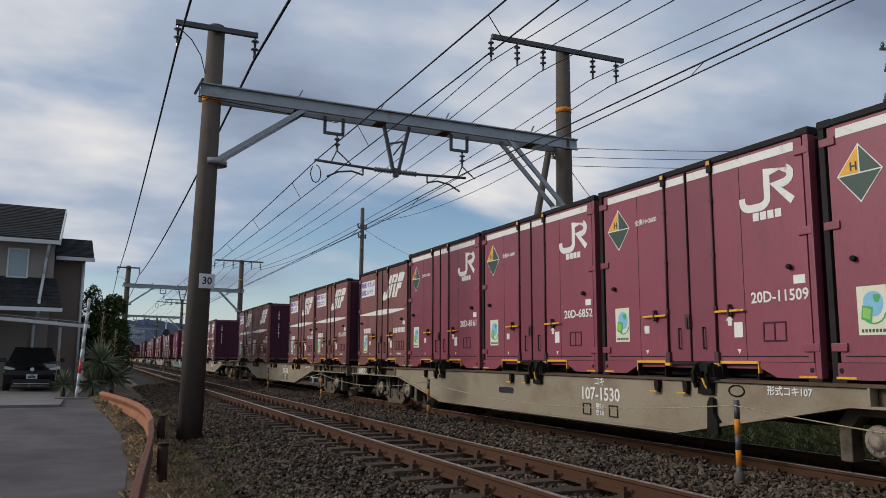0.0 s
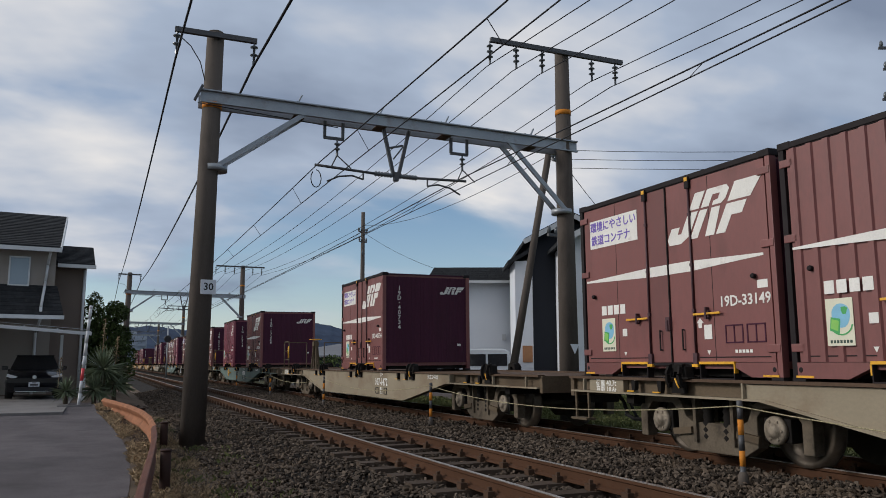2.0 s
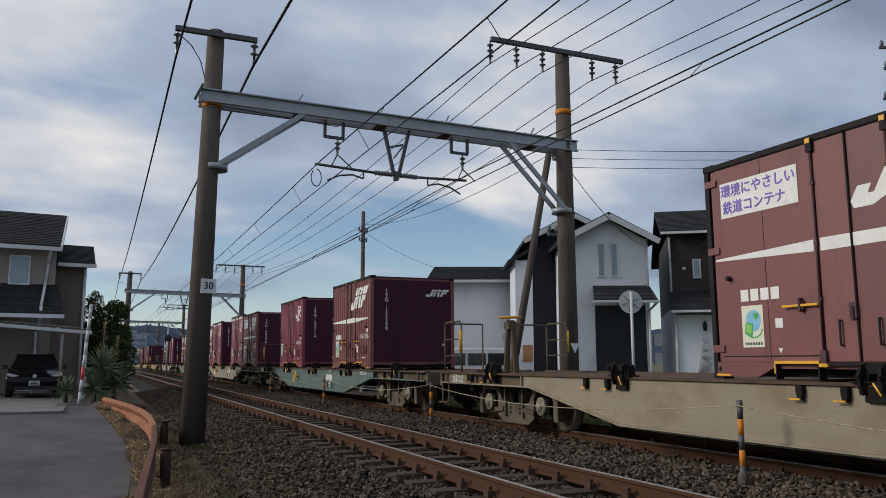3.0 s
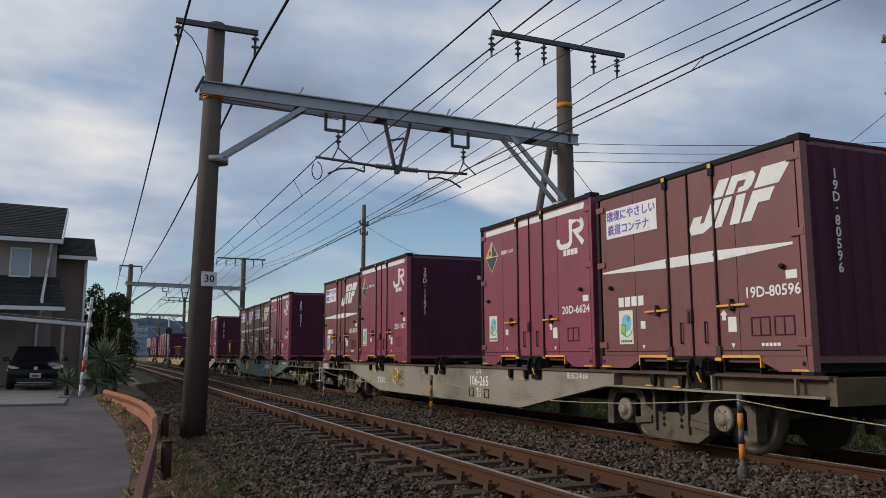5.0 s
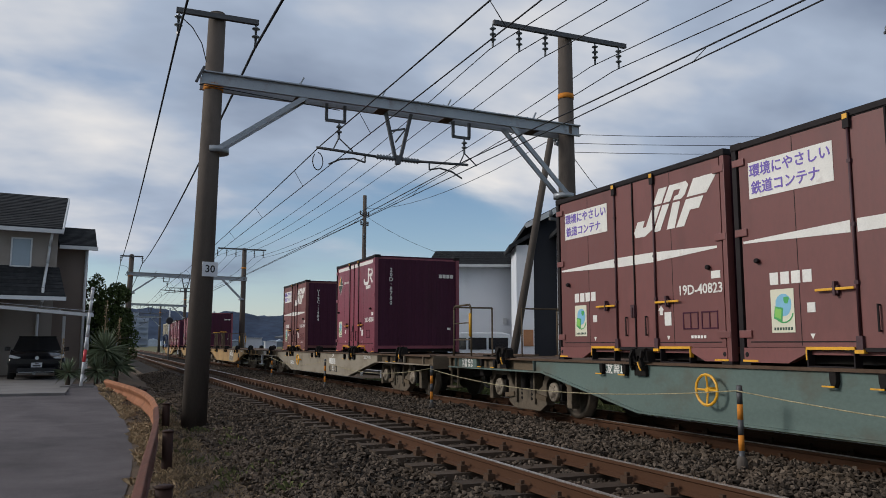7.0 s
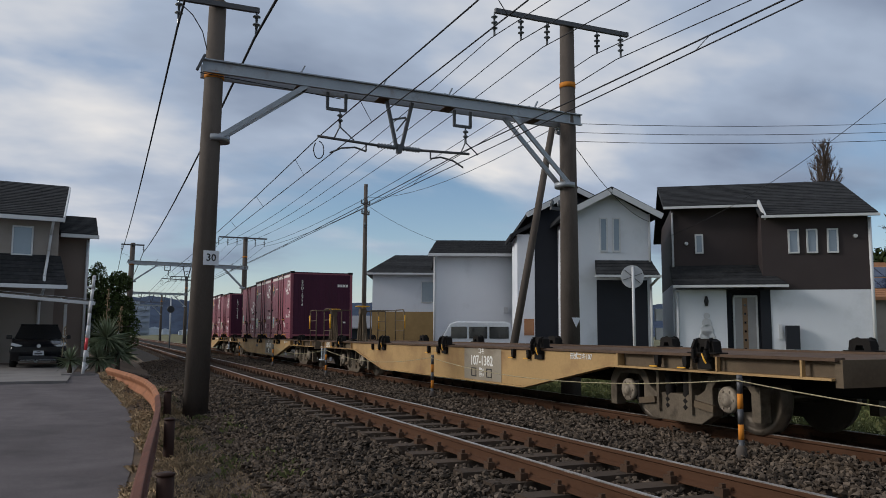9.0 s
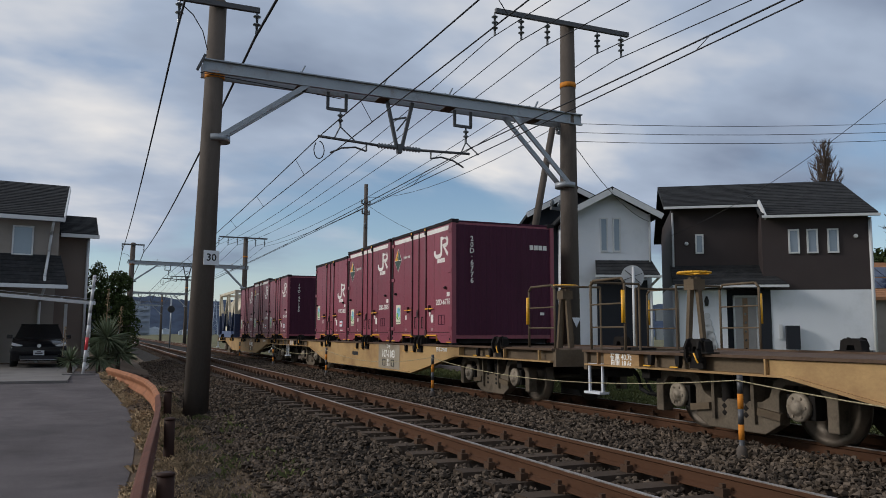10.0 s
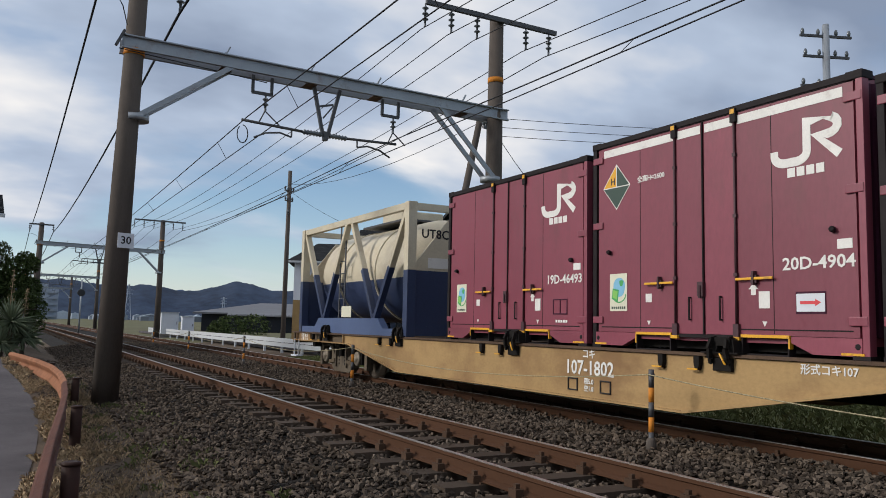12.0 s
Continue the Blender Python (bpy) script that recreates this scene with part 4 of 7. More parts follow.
ROSTER = [
    # paint, number, patch, series, loads by slot, handrails
    ("cream", "107-1530", None, "107", {1: ("20D", "?", 2.6), 2: ("20D", "20D-11509", 2.6), 3: ("20D", "20D-6852", 2.6), 4: ("20D", "20D-8161", 2.6), 5: ("19D", "?", 2.5)}, None),
    ("cream", "107-898", None, "107", {1: ("19D", "19D-36979", 2.5), 2: ("19D", "19D-36202", 2.5), 4: ("19G", "19G-15181", 2.5), 5: ("19D", "19D-33149", 2.5)}, None),
    ("cream", "107-1472", None, "107", {3: ("19D", "19D-40734", 2.5)}, False),
    ("green_wagon", "?", None, "104", {2: ("19G", "19G-17256", 2.5), 4: ("19R", "19G-22714", 2.5)}, True),
    ("grey_wagon", "106-265", None, "106", {1: ("19D", "19D-80596", 2.5), 2: ("20D", "20D-6624", 2.6), 4: ("20D", "20D-11671", 2.6), 5: ("19D", "19D-30538", 2.5)}, None),
    ("green_wagon", "104-2406", None, "104", {2: ("20D", "20D-4971", 2.6), 3: ("19D", "19D-40069", 2.5), 4: ("19D", "19D-40823", 2.5)}, True),
    ("grey_wagon", "?", None, "106", {2: ("20D", "20D-8780", 2.6), 4: ("19D", "V19C-1484", 2.5)}, None),
    ("ochre", "107-1382", "grey_wagon", "107", {}, False),
    ("ochre", "107-1183", "grey_wagon", "107", {2: ("20D", "20D-6776", 2.6), 3: ("20D", "20D-2805", 2.6), 4: ("V19", "V19C-8851", 2.5)}, "rear"),
    ("ochre", "107-1802", None, "107", {1: ("19P", "19D-49180", 2.5), 2: ("20D", "20D-4904", 2.6), 3: ("19P", "19D-46493", 2.5)}, None),
]
texts = {"突放禁止", "コキ", "H", "全高H=2600", "環境にやさしい", "鉄道コンテナ", "荷重 40.7t", "自重 18.6t", "積5.0", "空1.8", "UT8C", "30"}
for row in ROSTER:
    texts |= {row[1], "形式コキ" + row[3]}
    for load in row[4].values():
        texts |= {load[1]} | set(load[1].replace("-", "·"))
LETTERS.update(make_letters(sorted(texts - {"", "?"})))
SLACK = (0.0, -0.2, -0.08, -0.1, 0.04, 0.0, 0.12, 0.1, 0.16, -0.57)   # play in the couplings
WHEELS = []
for k, (paint, number, patch, series, loads, rails) in enumerate(ROSTER):
    w, wheels = wagon(paint, number, patch, rails, series)
    WHEELS += wheels
    at_ = PITCH * k + SLACK[k]
    ride(w, at_)
    for slot, (style, mark, height) in loads.items():
        ride(container(style, mark, height, seed=k * 7 + slot), at_ + (slot - 3) * 3.84 + 1000)
ride(tank_container(), PITCH * 9 - 0.57 + 6.3 + 1000)


def train_pose(along, t, lift):
    return pose(TRACK2, FIRST + along - SPEED * t + SLOWING * t * t / 2, TRAIN_Z, 0, -CANT, 0) @ pose(0, 0, lift)


def motions():
    for ob, along in MOVING:
        lift = 0.97 if along > 900 else 0.0
        a = along - 1000 if along > 900 else along
        walk(ob, [(t, train_pose(a, t, lift)) for t in range(0, 13)])
    turn = math.degrees(SPEED / 0.43 / 30)
    for ws in WHEELS:
        place = ws.location.copy()
        walk(ws, [(i / 30, pose(*place, turn * i, 0, 0)) for i in range(0, 361)])



# ---- ground and tracks ----
def ground_z(x, y):
    """Height of the ground: ballast shoulders along the tracks, the verge and the lane below them."""
    far = min(1.0, max(0.0, (y - 9) / 17))
    lane = -0.66 + 0.52 * far * far * (3 - 2 * far)
    if x <= 0.4:
        return lane
    if x < 1.9:
        return lane + (-0.48 - lane) * (x - 0.4) / 1.5
    if x < 3.1:
        return -0.48 + 0.20 * (x - 1.9) / 1.2
    if x < 9.4:
        return -0.28
    if x < 10.6:
        return -0.28 - 0.17 * (x - 9.4) / 1.2
    return -0.45 + min(1.0, max(0.0, (x - 10.6) / 6.0)) * 0.30


def make_ground():
    xs = [-3000, -800, -200, -60, -25, -14, -10, -8, -6, -4.5, -3.5, -2.5, -1.5, -0.8, -0.3, 0.1, 0.4, 0.7, 1.0, 1.3, 1.6, 1.9, 2.2, 2.6, 3.0, 3.4, 9.0, 9.4, 9.8, 10.2, 10.6, 11.5, 12.5, 14, 16.6, 20, 28, 60, 200, 800, 3000]
    ys = [-400, -100, -30, -12] + [i * 1.0 for i in range(-6, 40)] + [42, 46, 50, 56, 64, 76, 90, 120, 180, 300, 600, 1200, 4500]
    bm = bmesh.new()
    grid = [[bm.verts.new((x, y, ground_z(x, y) + (noise.noise((x * 1.3, y * 1.3, 2.0)) * 0.03 if 0.4 < x < 3 or x > 9.4 and x < 30 else 0.0))) for x in xs] for y in ys]
    for j in range(len(ys) - 1):
        for i in range(len(xs) - 1):
            f = bm.faces.new((grid[j][i], grid[j][i + 1], grid[j + 1][i + 1], grid[j + 1][i]))
            x, y = (xs[i] + xs[i + 1]) / 2, (ys[j] + ys[j + 1]) / 2
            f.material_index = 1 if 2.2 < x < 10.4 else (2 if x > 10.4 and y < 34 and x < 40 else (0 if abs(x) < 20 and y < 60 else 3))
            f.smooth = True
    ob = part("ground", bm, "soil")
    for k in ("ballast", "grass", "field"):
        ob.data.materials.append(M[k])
    tagged(ob, "dry soil verge, ballast bed, grass and fields", "ground", kind="structure")


make_ground()


def make_track(xc, name, z, y0=-8, y1=300):
    t = thing(name, "railway track with rusty rails on sleepers in ballast", "track", pose(xc, 0, z), kind="structure")
    for s in (-1, 1):
        x = s * 0.566
        bm = bmesh.new()
        prism(bm, [(x - 0.062, -0.153), (x + 0.062, -0.153), (x + 0.062, -0.142), (x + 0.012, -0.118), (x + 0.009, -0.045), (x + 0.031, -0.034), (x + 0.031, -0.006), (x - 0.031, -0.006), (x - 0.031, -0.034), (x - 0.009, -0.045), (x - 0.012, -0.118), (x - 0.062, -0.142)], "y", y0, y1)
        rail = part("rail", bm, "rail_side", t)
        part("rail_head", boxes((x - 0.022, x + 0.018, y0, y1, -0.0055, 0.001)), "rail_top", rail)
    return t


TRACKS = [make_track(TRACK1, "track_1", 0.0), make_track(TRACK2, "track_2", -0.03)]


def sleeper_mesh():
    bm = bmesh.new()
    prism(bm, [(-0.13, -0.33), (0.13, -0.33), (0.11, -0.165), (-0.11, -0.165)], "x", -1.0, 1.0)
    me = bpy.data.meshes.new("sleeper")
    bmesh.ops.recalc_face_normals(bm, faces=bm.faces)
    bm.to_mesh(me)
    bm.free()
    me.materials.append(M["sleeper"])
    bm = bmesh.new()
    for x in (-0.566, 0.566):
        for s in (-1, 1):
            box(bm, x + s * 0.10 - 0.035, x + s * 0.10 + 0.035, -0.05, 0.05, -0.17, -0.10)
            box(bm, x + s * 0.095 - 0.018, x + s * 0.095 + 0.018, -0.02, 0.02, -0.10, -0.065)
        box(bm, x - 0.09, x + 0.09, -0.09, 0.09, -0.167, -0.15)
    bmesh.ops.recalc_face_normals(bm, faces=bm.faces)
    mf = bpy.data.meshes.new("rail_clip")
    bm.to_mesh(mf)
    bm.free()
    mf.materials.append(M["fastening"])
    return me, mf


SLEEPER, CLIP = sleeper_mesh()
for track, y1 in zip(TRACKS, (92, 60)):
    y = -6.1
    while y < y1:
        s = new("sleeper", SLEEPER)
        s.parent, s.location = track, (random.uniform(-0.02, 0.02), y, random.uniform(-0.008, 0.004))
        s.rotation_euler = (0, 0, random.uniform(-0.015, 0.015))
        c = new("rail_clip", CLIP)
        c.parent, c.location = s, (-s.location[0], 0, 0)
        y += 0.62


def stone_shapes(n):
    """Angular broken stones: hulls of a few scattered points."""
    out = []
    for _ in range(n):
        bm = bmesh.new()
        ax = (random.uniform(0.8, 1.3), random.uniform(0.6, 1.0), random.uniform(0.5, 0.85))
        for _ in range(9):
            d = Vector((random.gauss(0, 1), random.gauss(0, 1), random.gauss(0, 1))).normalized()
            bm.verts.new([a * b for a, b in zip(d, ax)])
        bmesh.ops.convex_hull(bm, input=bm.verts)
        bmesh.ops.delete(bm, geom=[v for v in bm.verts if not v.link_faces], context="VERTS")
        bmesh.ops.triangulate(bm, faces=bm.faces)
        bm.verts.index_update()
        out.append((np.array([v.co[:] for v in bm.verts]), np.array([[v.index for v in f.verts] for f in bm.faces])))
        bm.free()
    return out


def scatter_stones(name, label, count, place, size, material, kind="stuff"):
    rng = np.random.default_rng(7)
    shapes = stone_shapes(14)
    V, Fc, base = [], [], 0
    for _ in range(count):
        p = place(rng)
        if p is None:
            continue
        vs, fs = shapes[rng.integers(14)]
        a = rng.uniform(0, 6.283)
        tilt = rng.uniform(-0.7, 0.7)
        ca, sa, ct, st = math.cos(a), math.sin(a), math.cos(tilt), math.sin(tilt)
        R = np.array([[ca, -sa, 0], [sa, ca, 0], [0, 0, 1]]) @ np.array([[1, 0, 0], [0, ct, -st], [0, st, ct]])
        V.append(vs @ R.T * rng.uniform(*size) + np.array(p))
        Fc.append(fs + base)
        base += len(vs)
    me = bpy.data.meshes.new(name)
    me.from_pydata(np.concatenate(V).tolist(), [], np.concatenate(Fc).tolist())
    me.materials.append(M[material])
    return tagged(new(name, me), label, "ballast", kind=kind)


def bed_top(x):
    """Ballast surface: between the sleepers, heaped between the tracks, sloping at the shoulders."""
    if x < 3.15:
        return -0.46 + 0.27 * max(0.0, (x - 1.75) / 1.4)
    if x > 9.2:
        return -0.20 - 0.25 * min(1.0, (x - 9.2) / 1.3)
    if 5.25 < x < 6.9:
        return -0.10
    return -0.202


def on_bed(rng):
    y = 2.5 + 42 * rng.random() ** 1.8
    x = rng.uniform(1.6, 7.3) if rng.random() < 0.86 else rng.uniform(7.3, 10.2)
    for tc_ in (TRACK1, TRACK2):
        for s in (-1, 1):
            if abs(x - tc_ - s * 0.566) < 0.075:
                return None
    return x, y, bed_top(x) + 0.03 * noise.noise((x * 2, y * 2, 0.0)) + rng.uniform(-0.045, 0.012)


def behind_bed(rng):
    p = on_bed(rng)
    return p and (p[0], rng.uniform(-7.5, 2.6), p[2])


# ---- portals over the tracks ----
def insulator_string(bm, top, n=2, r=0.07, pitch=0.12):
    x, y, z = top
    rod(bm, (x, y, z), (x, y, z - 0.08), 0.02, 6)
    for i in range(n):
        zz = z - 0.08 - pitch * i
        lathe(bm, (x, y, zz), (x, y, zz - pitch), [(0, 0.025), (0.03, r), (0.05, r), (0.06, 0.03), (pitch, 0.022)], 10)
    rod(bm, (x, y, z - 0.08 - pitch * n), (x, y, z - 0.16 - pitch * n), 0.03, 6)


def tapered_pole(bm, x, y, z0, z1, r0, r1):
    rod(bm, (x, y, z0), (x, y, z1), r0, 24, r1)


def portal(y, detail=True, xl=1.84, xr=10.14, top_l=7.79, top_r=8.68, beam=6.42):
    p = thing("catenary_portal", "concrete pole portal with galvanised beam carrying overhead wires", "catenary portal", pose(0, y, 0), group="portals over the tracks")
    for x, zt, zb in ((xl, top_l, -0.55), (xr, top_r, -0.6)):
        bm = bmesh.new()
        tapered_pole(bm, x - (0.12 if x == xl else 0), 0, zb, zt, 0.24, 0.17)
        lathe(bm, (x - (0.12 if x == xl else 0), 0, zt), (x - (0.12 if x == xl else 0), 0, zt + 0.06), [(0, 0.17), (0.03, 0.15), (0.06, 0.08)], 24)
        if x == xl:
            for v in bm.verts:
                v.co.x += 0.14 * (v.co.z - zb) / (zt - zb)
        pole = part("pole", bm, "concrete", p)
        bm = bmesh.new()
        zb_ = beam - 0.18 if x == xl else beam + 0.72
        lathe(bm, (x, 0, zb_ - 0.06), (x, 0, zb_ + 0.06), [(0, 0.195), (0.12, 0.195)], 24)
        part("band", bm, "orange_band", pole)
    # beam of two channels
    for s in (-1, 1):
        bm = bmesh.new()
        a, b = s * 0.17, s * 0.25
        prism(bm, [(b, beam - 0.15), (a, beam - 0.15), (a, beam + 0.12), (b, beam + 0.12), (b, beam + 0.095), (a + s * 0.012, beam + 0.095), (a + s * 0.012, beam - 0.125), (b, beam - 0.125)], "x", xl - 0.25, xr + 0.25)
        part("beam", bm, "steel", p)
    for x in (xl + 1.75, xl + 3.55, xl + 5.1, xl + 7.3):
        part("batten", boxes((x - 0.12, x + 0.12, -0.19, 0.19, beam - 0.165, beam - 0.155)), "deck", p)
        for s in (-1, 1):
            bm = bmesh.new()
            bar(bm, (x - 0.05, s * 0.2, beam + 0.1), (x + 0.04, s * 0.2, beam + 0.28), 0.03, 0.05, (0, 1, 0))
            part("spike", bm, "steel", p)
    for x0, z0, x1, z1 in ((xl + 0.1, beam - 1.46, xl + 1.92, beam - 0.12), (xr - 0.1, beam - 1.75, xr - 1.65, beam - 0.2)):
        for s in (-1, 1):
            bm = bmesh.new()
            bar(bm, (x0, s * 0.2, z0), (x1, s * 0.2, z1), 0.06, 0.10)
            part("brace", bm, "steel", p)
        bm = bmesh.new()
        lathe(bm, (x0, 0, z0 - 0.06), (x0, 0, z0 + 0.06), [(0, 0.25), (0.12, 0.25)], 24)
        part("clamp", bm, "steel", p)
    # cross arms with insulators
    bm = bmesh.new()
    bar(bm, (1.05, -0.2, 7.68), (2.66, -0.2, 7.68), 0.09, 0.10)
    arm = part("cross_arm", bm, "steel_dark", p)
    for x in (1.1, 2.61):
        bm = bmesh.new()
        insulator_string(bm, (x, -0.2, 7.66), 2, 0.08, 0.17)
        part("insulator", bm, "insulator", arm)
    bm = bmesh.new()
    bar(bm, (8.07, -0.2, 8.62), (11.8, -0.2, 8.62), 0.09, 0.11)
    arm = part("cross_arm", bm, "steel_dark", p)
    for x in (8.05, 8.75, 9.46, 10.88, 11.58):
        bm = bmesh.new()
        insulator_string(bm, (x, -0.2, 8.58), 3, 0.075, 0.135)
        part("insulator", bm, "insulator", arm)
    # drop frames, steady arms and the central V
    for x, zi in ((4.38, 5.55), (7.33, 5.5)):
        bm = bmesh.new()
        for a, b in (((x - 0.2, 6.28), (x - 0.2, 5.92)), ((x + 0.2, 6.28), (x + 0.2, 5.92)), ((x - 0.22, 5.92), (x + 0.22, 5.92))):
            bar(bm, (a[0], 0, a[1]), (b[0], 0, b[1]), 0.06, 0.05, (0, 1, 0))
        fr = part("drop_frame", bm, "steel_dark", p)
        bm = bmesh.new()
        insulator_string(bm, (x + 0.08, 0, 5.92), 2, 0.065, 0.11)
        part("insulator", bm, "insulator", fr)
        bm = bmesh.new()
        for dx in (-0.12, 0.32):
            rod(bm, (x + 0.08, 0, 5.56), (x + 0.08 + dx, 0, 5.3), 0.015, 5)
        part("hanger", bm, "steel_dark", fr)
    bm = bmesh.new()
    for s in (-1, 1):
        bar(bm, (5.80 + s * 0.30, 0, 6.3), (5.80 + s * 0.05, 0, 5.22), 0.07, 0.07, (0, 1, 0))
    bar(bm, (5.60, 0, 5.85), (5.96, 0, 5.95), 0.04, 0.04, (0, 1, 0))
    bar(bm, (5.74, 0, 5.62), (5.96, 0, 5.92), 0.03, 0.03, (0, 1, 0))
    box(bm, 5.75, 5.85, -0.06, 0.06, 5.13, 5.32)
    v = part("v_bracket", bm, "steel_dark", p)
    for s, xe in ((-1, 3.98), (1, 7.5)):
        bm = bmesh.new()
        lathe(bm, (5.80 + s * 0.08, 0, 5.25), (5.80 + s * 0.5, 0, 5.25), [(0.42 * i / 12, 0.065 if i % 2 else 0.035) for i in range(13)], 10)
        part("insulator", bm, "insulator", v)
        bm = bmesh.new()
        rod(bm, (5.80 + s * 0.5, 0, 5.25), (xe, 0, 5.30), 0.03, 8)
        pts = [(5.80 + s * 0.75, 0, 5.24), (5.80 + s * 0.75, 0, 5.09), (5.80 + s * 1.0, 0, 5.15), (5.80 + s * 1.3, 0, 5.10), (5.80 + s * 1.55, 0, 4.97)]
        for a, b in zip(pts, pts[1:]):
            rod(bm, a, b, 0.02, 6)
        part("steady_arm", bm, "steel_dark", v)
    # the beam and all that hangs from it dip slightly towards the far pole
    for ob in p.children_recursive:
        if ob.name.split(".")[0] in ("beam", "batten", "spike", "drop_frame", "hanger", "v_bracket", "steady_arm") or (ob.name.startswith("insulator") and not ob.parent.name.startswith("cross_arm")):
            for q in ob.data.vertices:
                q.co.z -= 0.025 + 0.013 * (q.co.x - xl)
    bm = bmesh.new()
    bar(bm, (xl - 0.22, -0.24, beam + 0.16), (xl - 0.36, -0.24, beam - 0.16), 0.05, 0.10, (0, 1, 0))
    part("end_bracket", bm, "steel_dark", p)
    bm = bmesh.new()
    loop = [(1.02, -2.2, 6.72), (1.25, -1.5, 6.86), (1.5, -0.8, 6.84), (xl - 0.17, -0.1, 6.74)]
    for a, b in zip(loop, loop[1:]):
        rod(bm, a, b, 0.010, 5)
    part("jumper_wire", bm, "wire", p)
    bm = bmesh.new()
    rod(bm, (xl - 0.3, -0.22, beam - 0.20), (xl + 2.6, -0.1, beam - 0.34), 0.010, 5)
    part("earth_wire", bm, "wire", p)
    for x, z in ((3.98, 5.24),):
        bm = bmesh.new()
        knot = [(x + 0.02 + 0.11 * math.sin(a), -0.05, z - 0.30 + 0.19 * math.cos(a)) for a in np.linspace(0, 5.6, 12)]
        for a, b in zip(knot, knot[1:]):
            rod(bm, a, b, 0.011, 5)
        part("jumper_loop", bm, "wire", p)
    return p


near_portal = portal(16.0)
plate = part("number_plate", boxes((-0.15, 0.15, -0.006, 0.006, -0.14, 0.14)), "plate", near_portal, "white pole plate with number")
plate.matrix_basis = pose(1.88, -0.235, 2.56, 0, 0, 12)
lettering("plate_number", "30", 0.20, pose(0, -0.009, 0, 90), "black", plate)
for y in (63.3, 110.5, 158):
    copy_thing(near_portal, pose(0, y, 0))
bm = bmesh.new()
prism(bm, [(10.02, 1.52), (10.26, 1.52), (10.14, 1.29)], "y", -0.262, -0.256)
part("warning_plate", bm, "plate", near_portal, "small white triangular plate")


# ---- wires ----
def wire(name, label, pts, r=0.012, group=""):
    cu = bpy.data.curves.new(name, "CURVE")
    cu.dimensions, cu.bevel_depth, cu.bevel_resolution = "3D", r, 1
    sp = cu.splines.new("POLY")
    sp.points.add(len(pts) - 1)
    for q, c in zip(sp.points, pts):
        q.co = (*c, 1)
    cu.materials.append(M["wire"])
    return tagged(new(name, cu), label, "wire", group)


def sagging(x0, z0, x1, z1, spans, sag, steps=10):
    """Points of a wire over several spans of y, at the heights of its supports."""
    pts = []
    for (a, b) in spans:
        for i in range(steps):
            u = i / steps
            pts.append((x0 + (x1 - x0) * 0, a + (b - a) * u, z0 - 4 * sag * u * (1 - u)))
    pts.append((x0, spans[-1][1], z0))
    return pts


SPANS = [(-31.3, 16.0), (16.0, 63.3), (63.3, 110.5), (110.5, 158.0), (158.0, 205.0)]
for xm, zm, xc_, zc in ((4.1, 5.33, 4.32, 4.93), (7.42, 5.28, 7.16, 4.92)):
    wire("contact_wire", "dark copper contact wire over the track", [(xc_, y, zc) for y in (-32, 16, 63.3, 110, 158, 205)], 0.010, "overhead wires")
    wire("messenger_wire", "dark messenger wire sagging over the track", sagging(xm, zm, 0, 0, SPANS, 0.18), 0.012, "overhead wires")
    for a, b in SPANS[:3]:
        for k in range(9):
            u = (k + 0.5) / 9
            z = zm - 4 * 0.18 * u * (1 - u)
            wire("dropper", "thin dropper between messenger and contact wire", [(xm, a + (b - a) * u, z), (xc_, a + (b - a) * u, zc)], 0.006, "droppers")
for x, z, r in ((1.1, 7.16, 0.022), (2.61, 7.16, 0.028), (8.05, 8.02, 0.011), (8.75, 8.02, 0.011), (9.46, 8.02, 0.011), (10.88, 8.02, 0.011), (11.58, 8.02, 0.012)):
    wire("feeder_wire", "dark feeder wire between the portals", sagging(x, z, 0, 0, SPANS, 0.45 if x < 3 else 0.72), r, "feeder wires")


# ---- stakes and the rope between the tracks ----
STAKES = [(6.05, 6.35), (6.05, 14.6), (6.05, 22.7), (6.05, 30.5), (6.05, 38.5), (6.05, -1.8)]
for x, y in STAKES:
    st = thing("marker_stake", "weathered orange and black striped marker stake", "stake", pose(x, y, 0), group="stakes between the tracks")
    for i in range(5):
        bm = bmesh.new()
        rod(bm, (0, 0, -0.1 + 0.155 * i), (0, 0, -0.1 + 0.155 * (i + 1)), 0.03, 12)
        part("stripe", bm, "orange_band" if i in (1, 3) else "steel_dark", st)
    bm = bmesh.new()
    lathe(bm, (0, 0, -0.2), (0, 0, 0.0), [(0, 0.06), (0.15, 0.055), (0.2, 0.035)], 12)
    part("socket", bm, "concrete", st)
    bm = bmesh.new()
    lathe(bm, (0, 0, 0.64), (0, 0, 0.71), [(0, 0.036), (0.02, 0.036), (0.03, 0.03), (0.07, 0.03)], 12)
    part("cap", bm, "steel_dark", st)
rope_paint = mat("rope", (0.30, 0.26, 0.16), 0.8, 0, 0.9, 60, 45, 0.1)
ys = sorted(y for _, y in STAKES)
for a, b in zip(ys, ys[1:]):
    r = wire("rope", "thin yellow and black rope between the stakes", [(6.01, a + (b - a) * i / 12, 0.655 - 4 * 0.2 * (i / 12) * (1 - i / 12)) for i in range(13)], 0.0065, "ropes")
    r.data.materials.clear()
    r.data.materials.append(rope_paint)


# ---- the houses beyond the tracks ----
VIEW = -23.2     # the street's turn


def house_frame(name, label, right, depth, group=""):
    a = radians(-VIEW)
    x, y = right * math.cos(a) + depth * math.sin(a), -right * math.sin(a) + depth * math.cos(a)
    return thing(name, label, "house", pose(x, y, 0, 0, 0, VIEW), group)


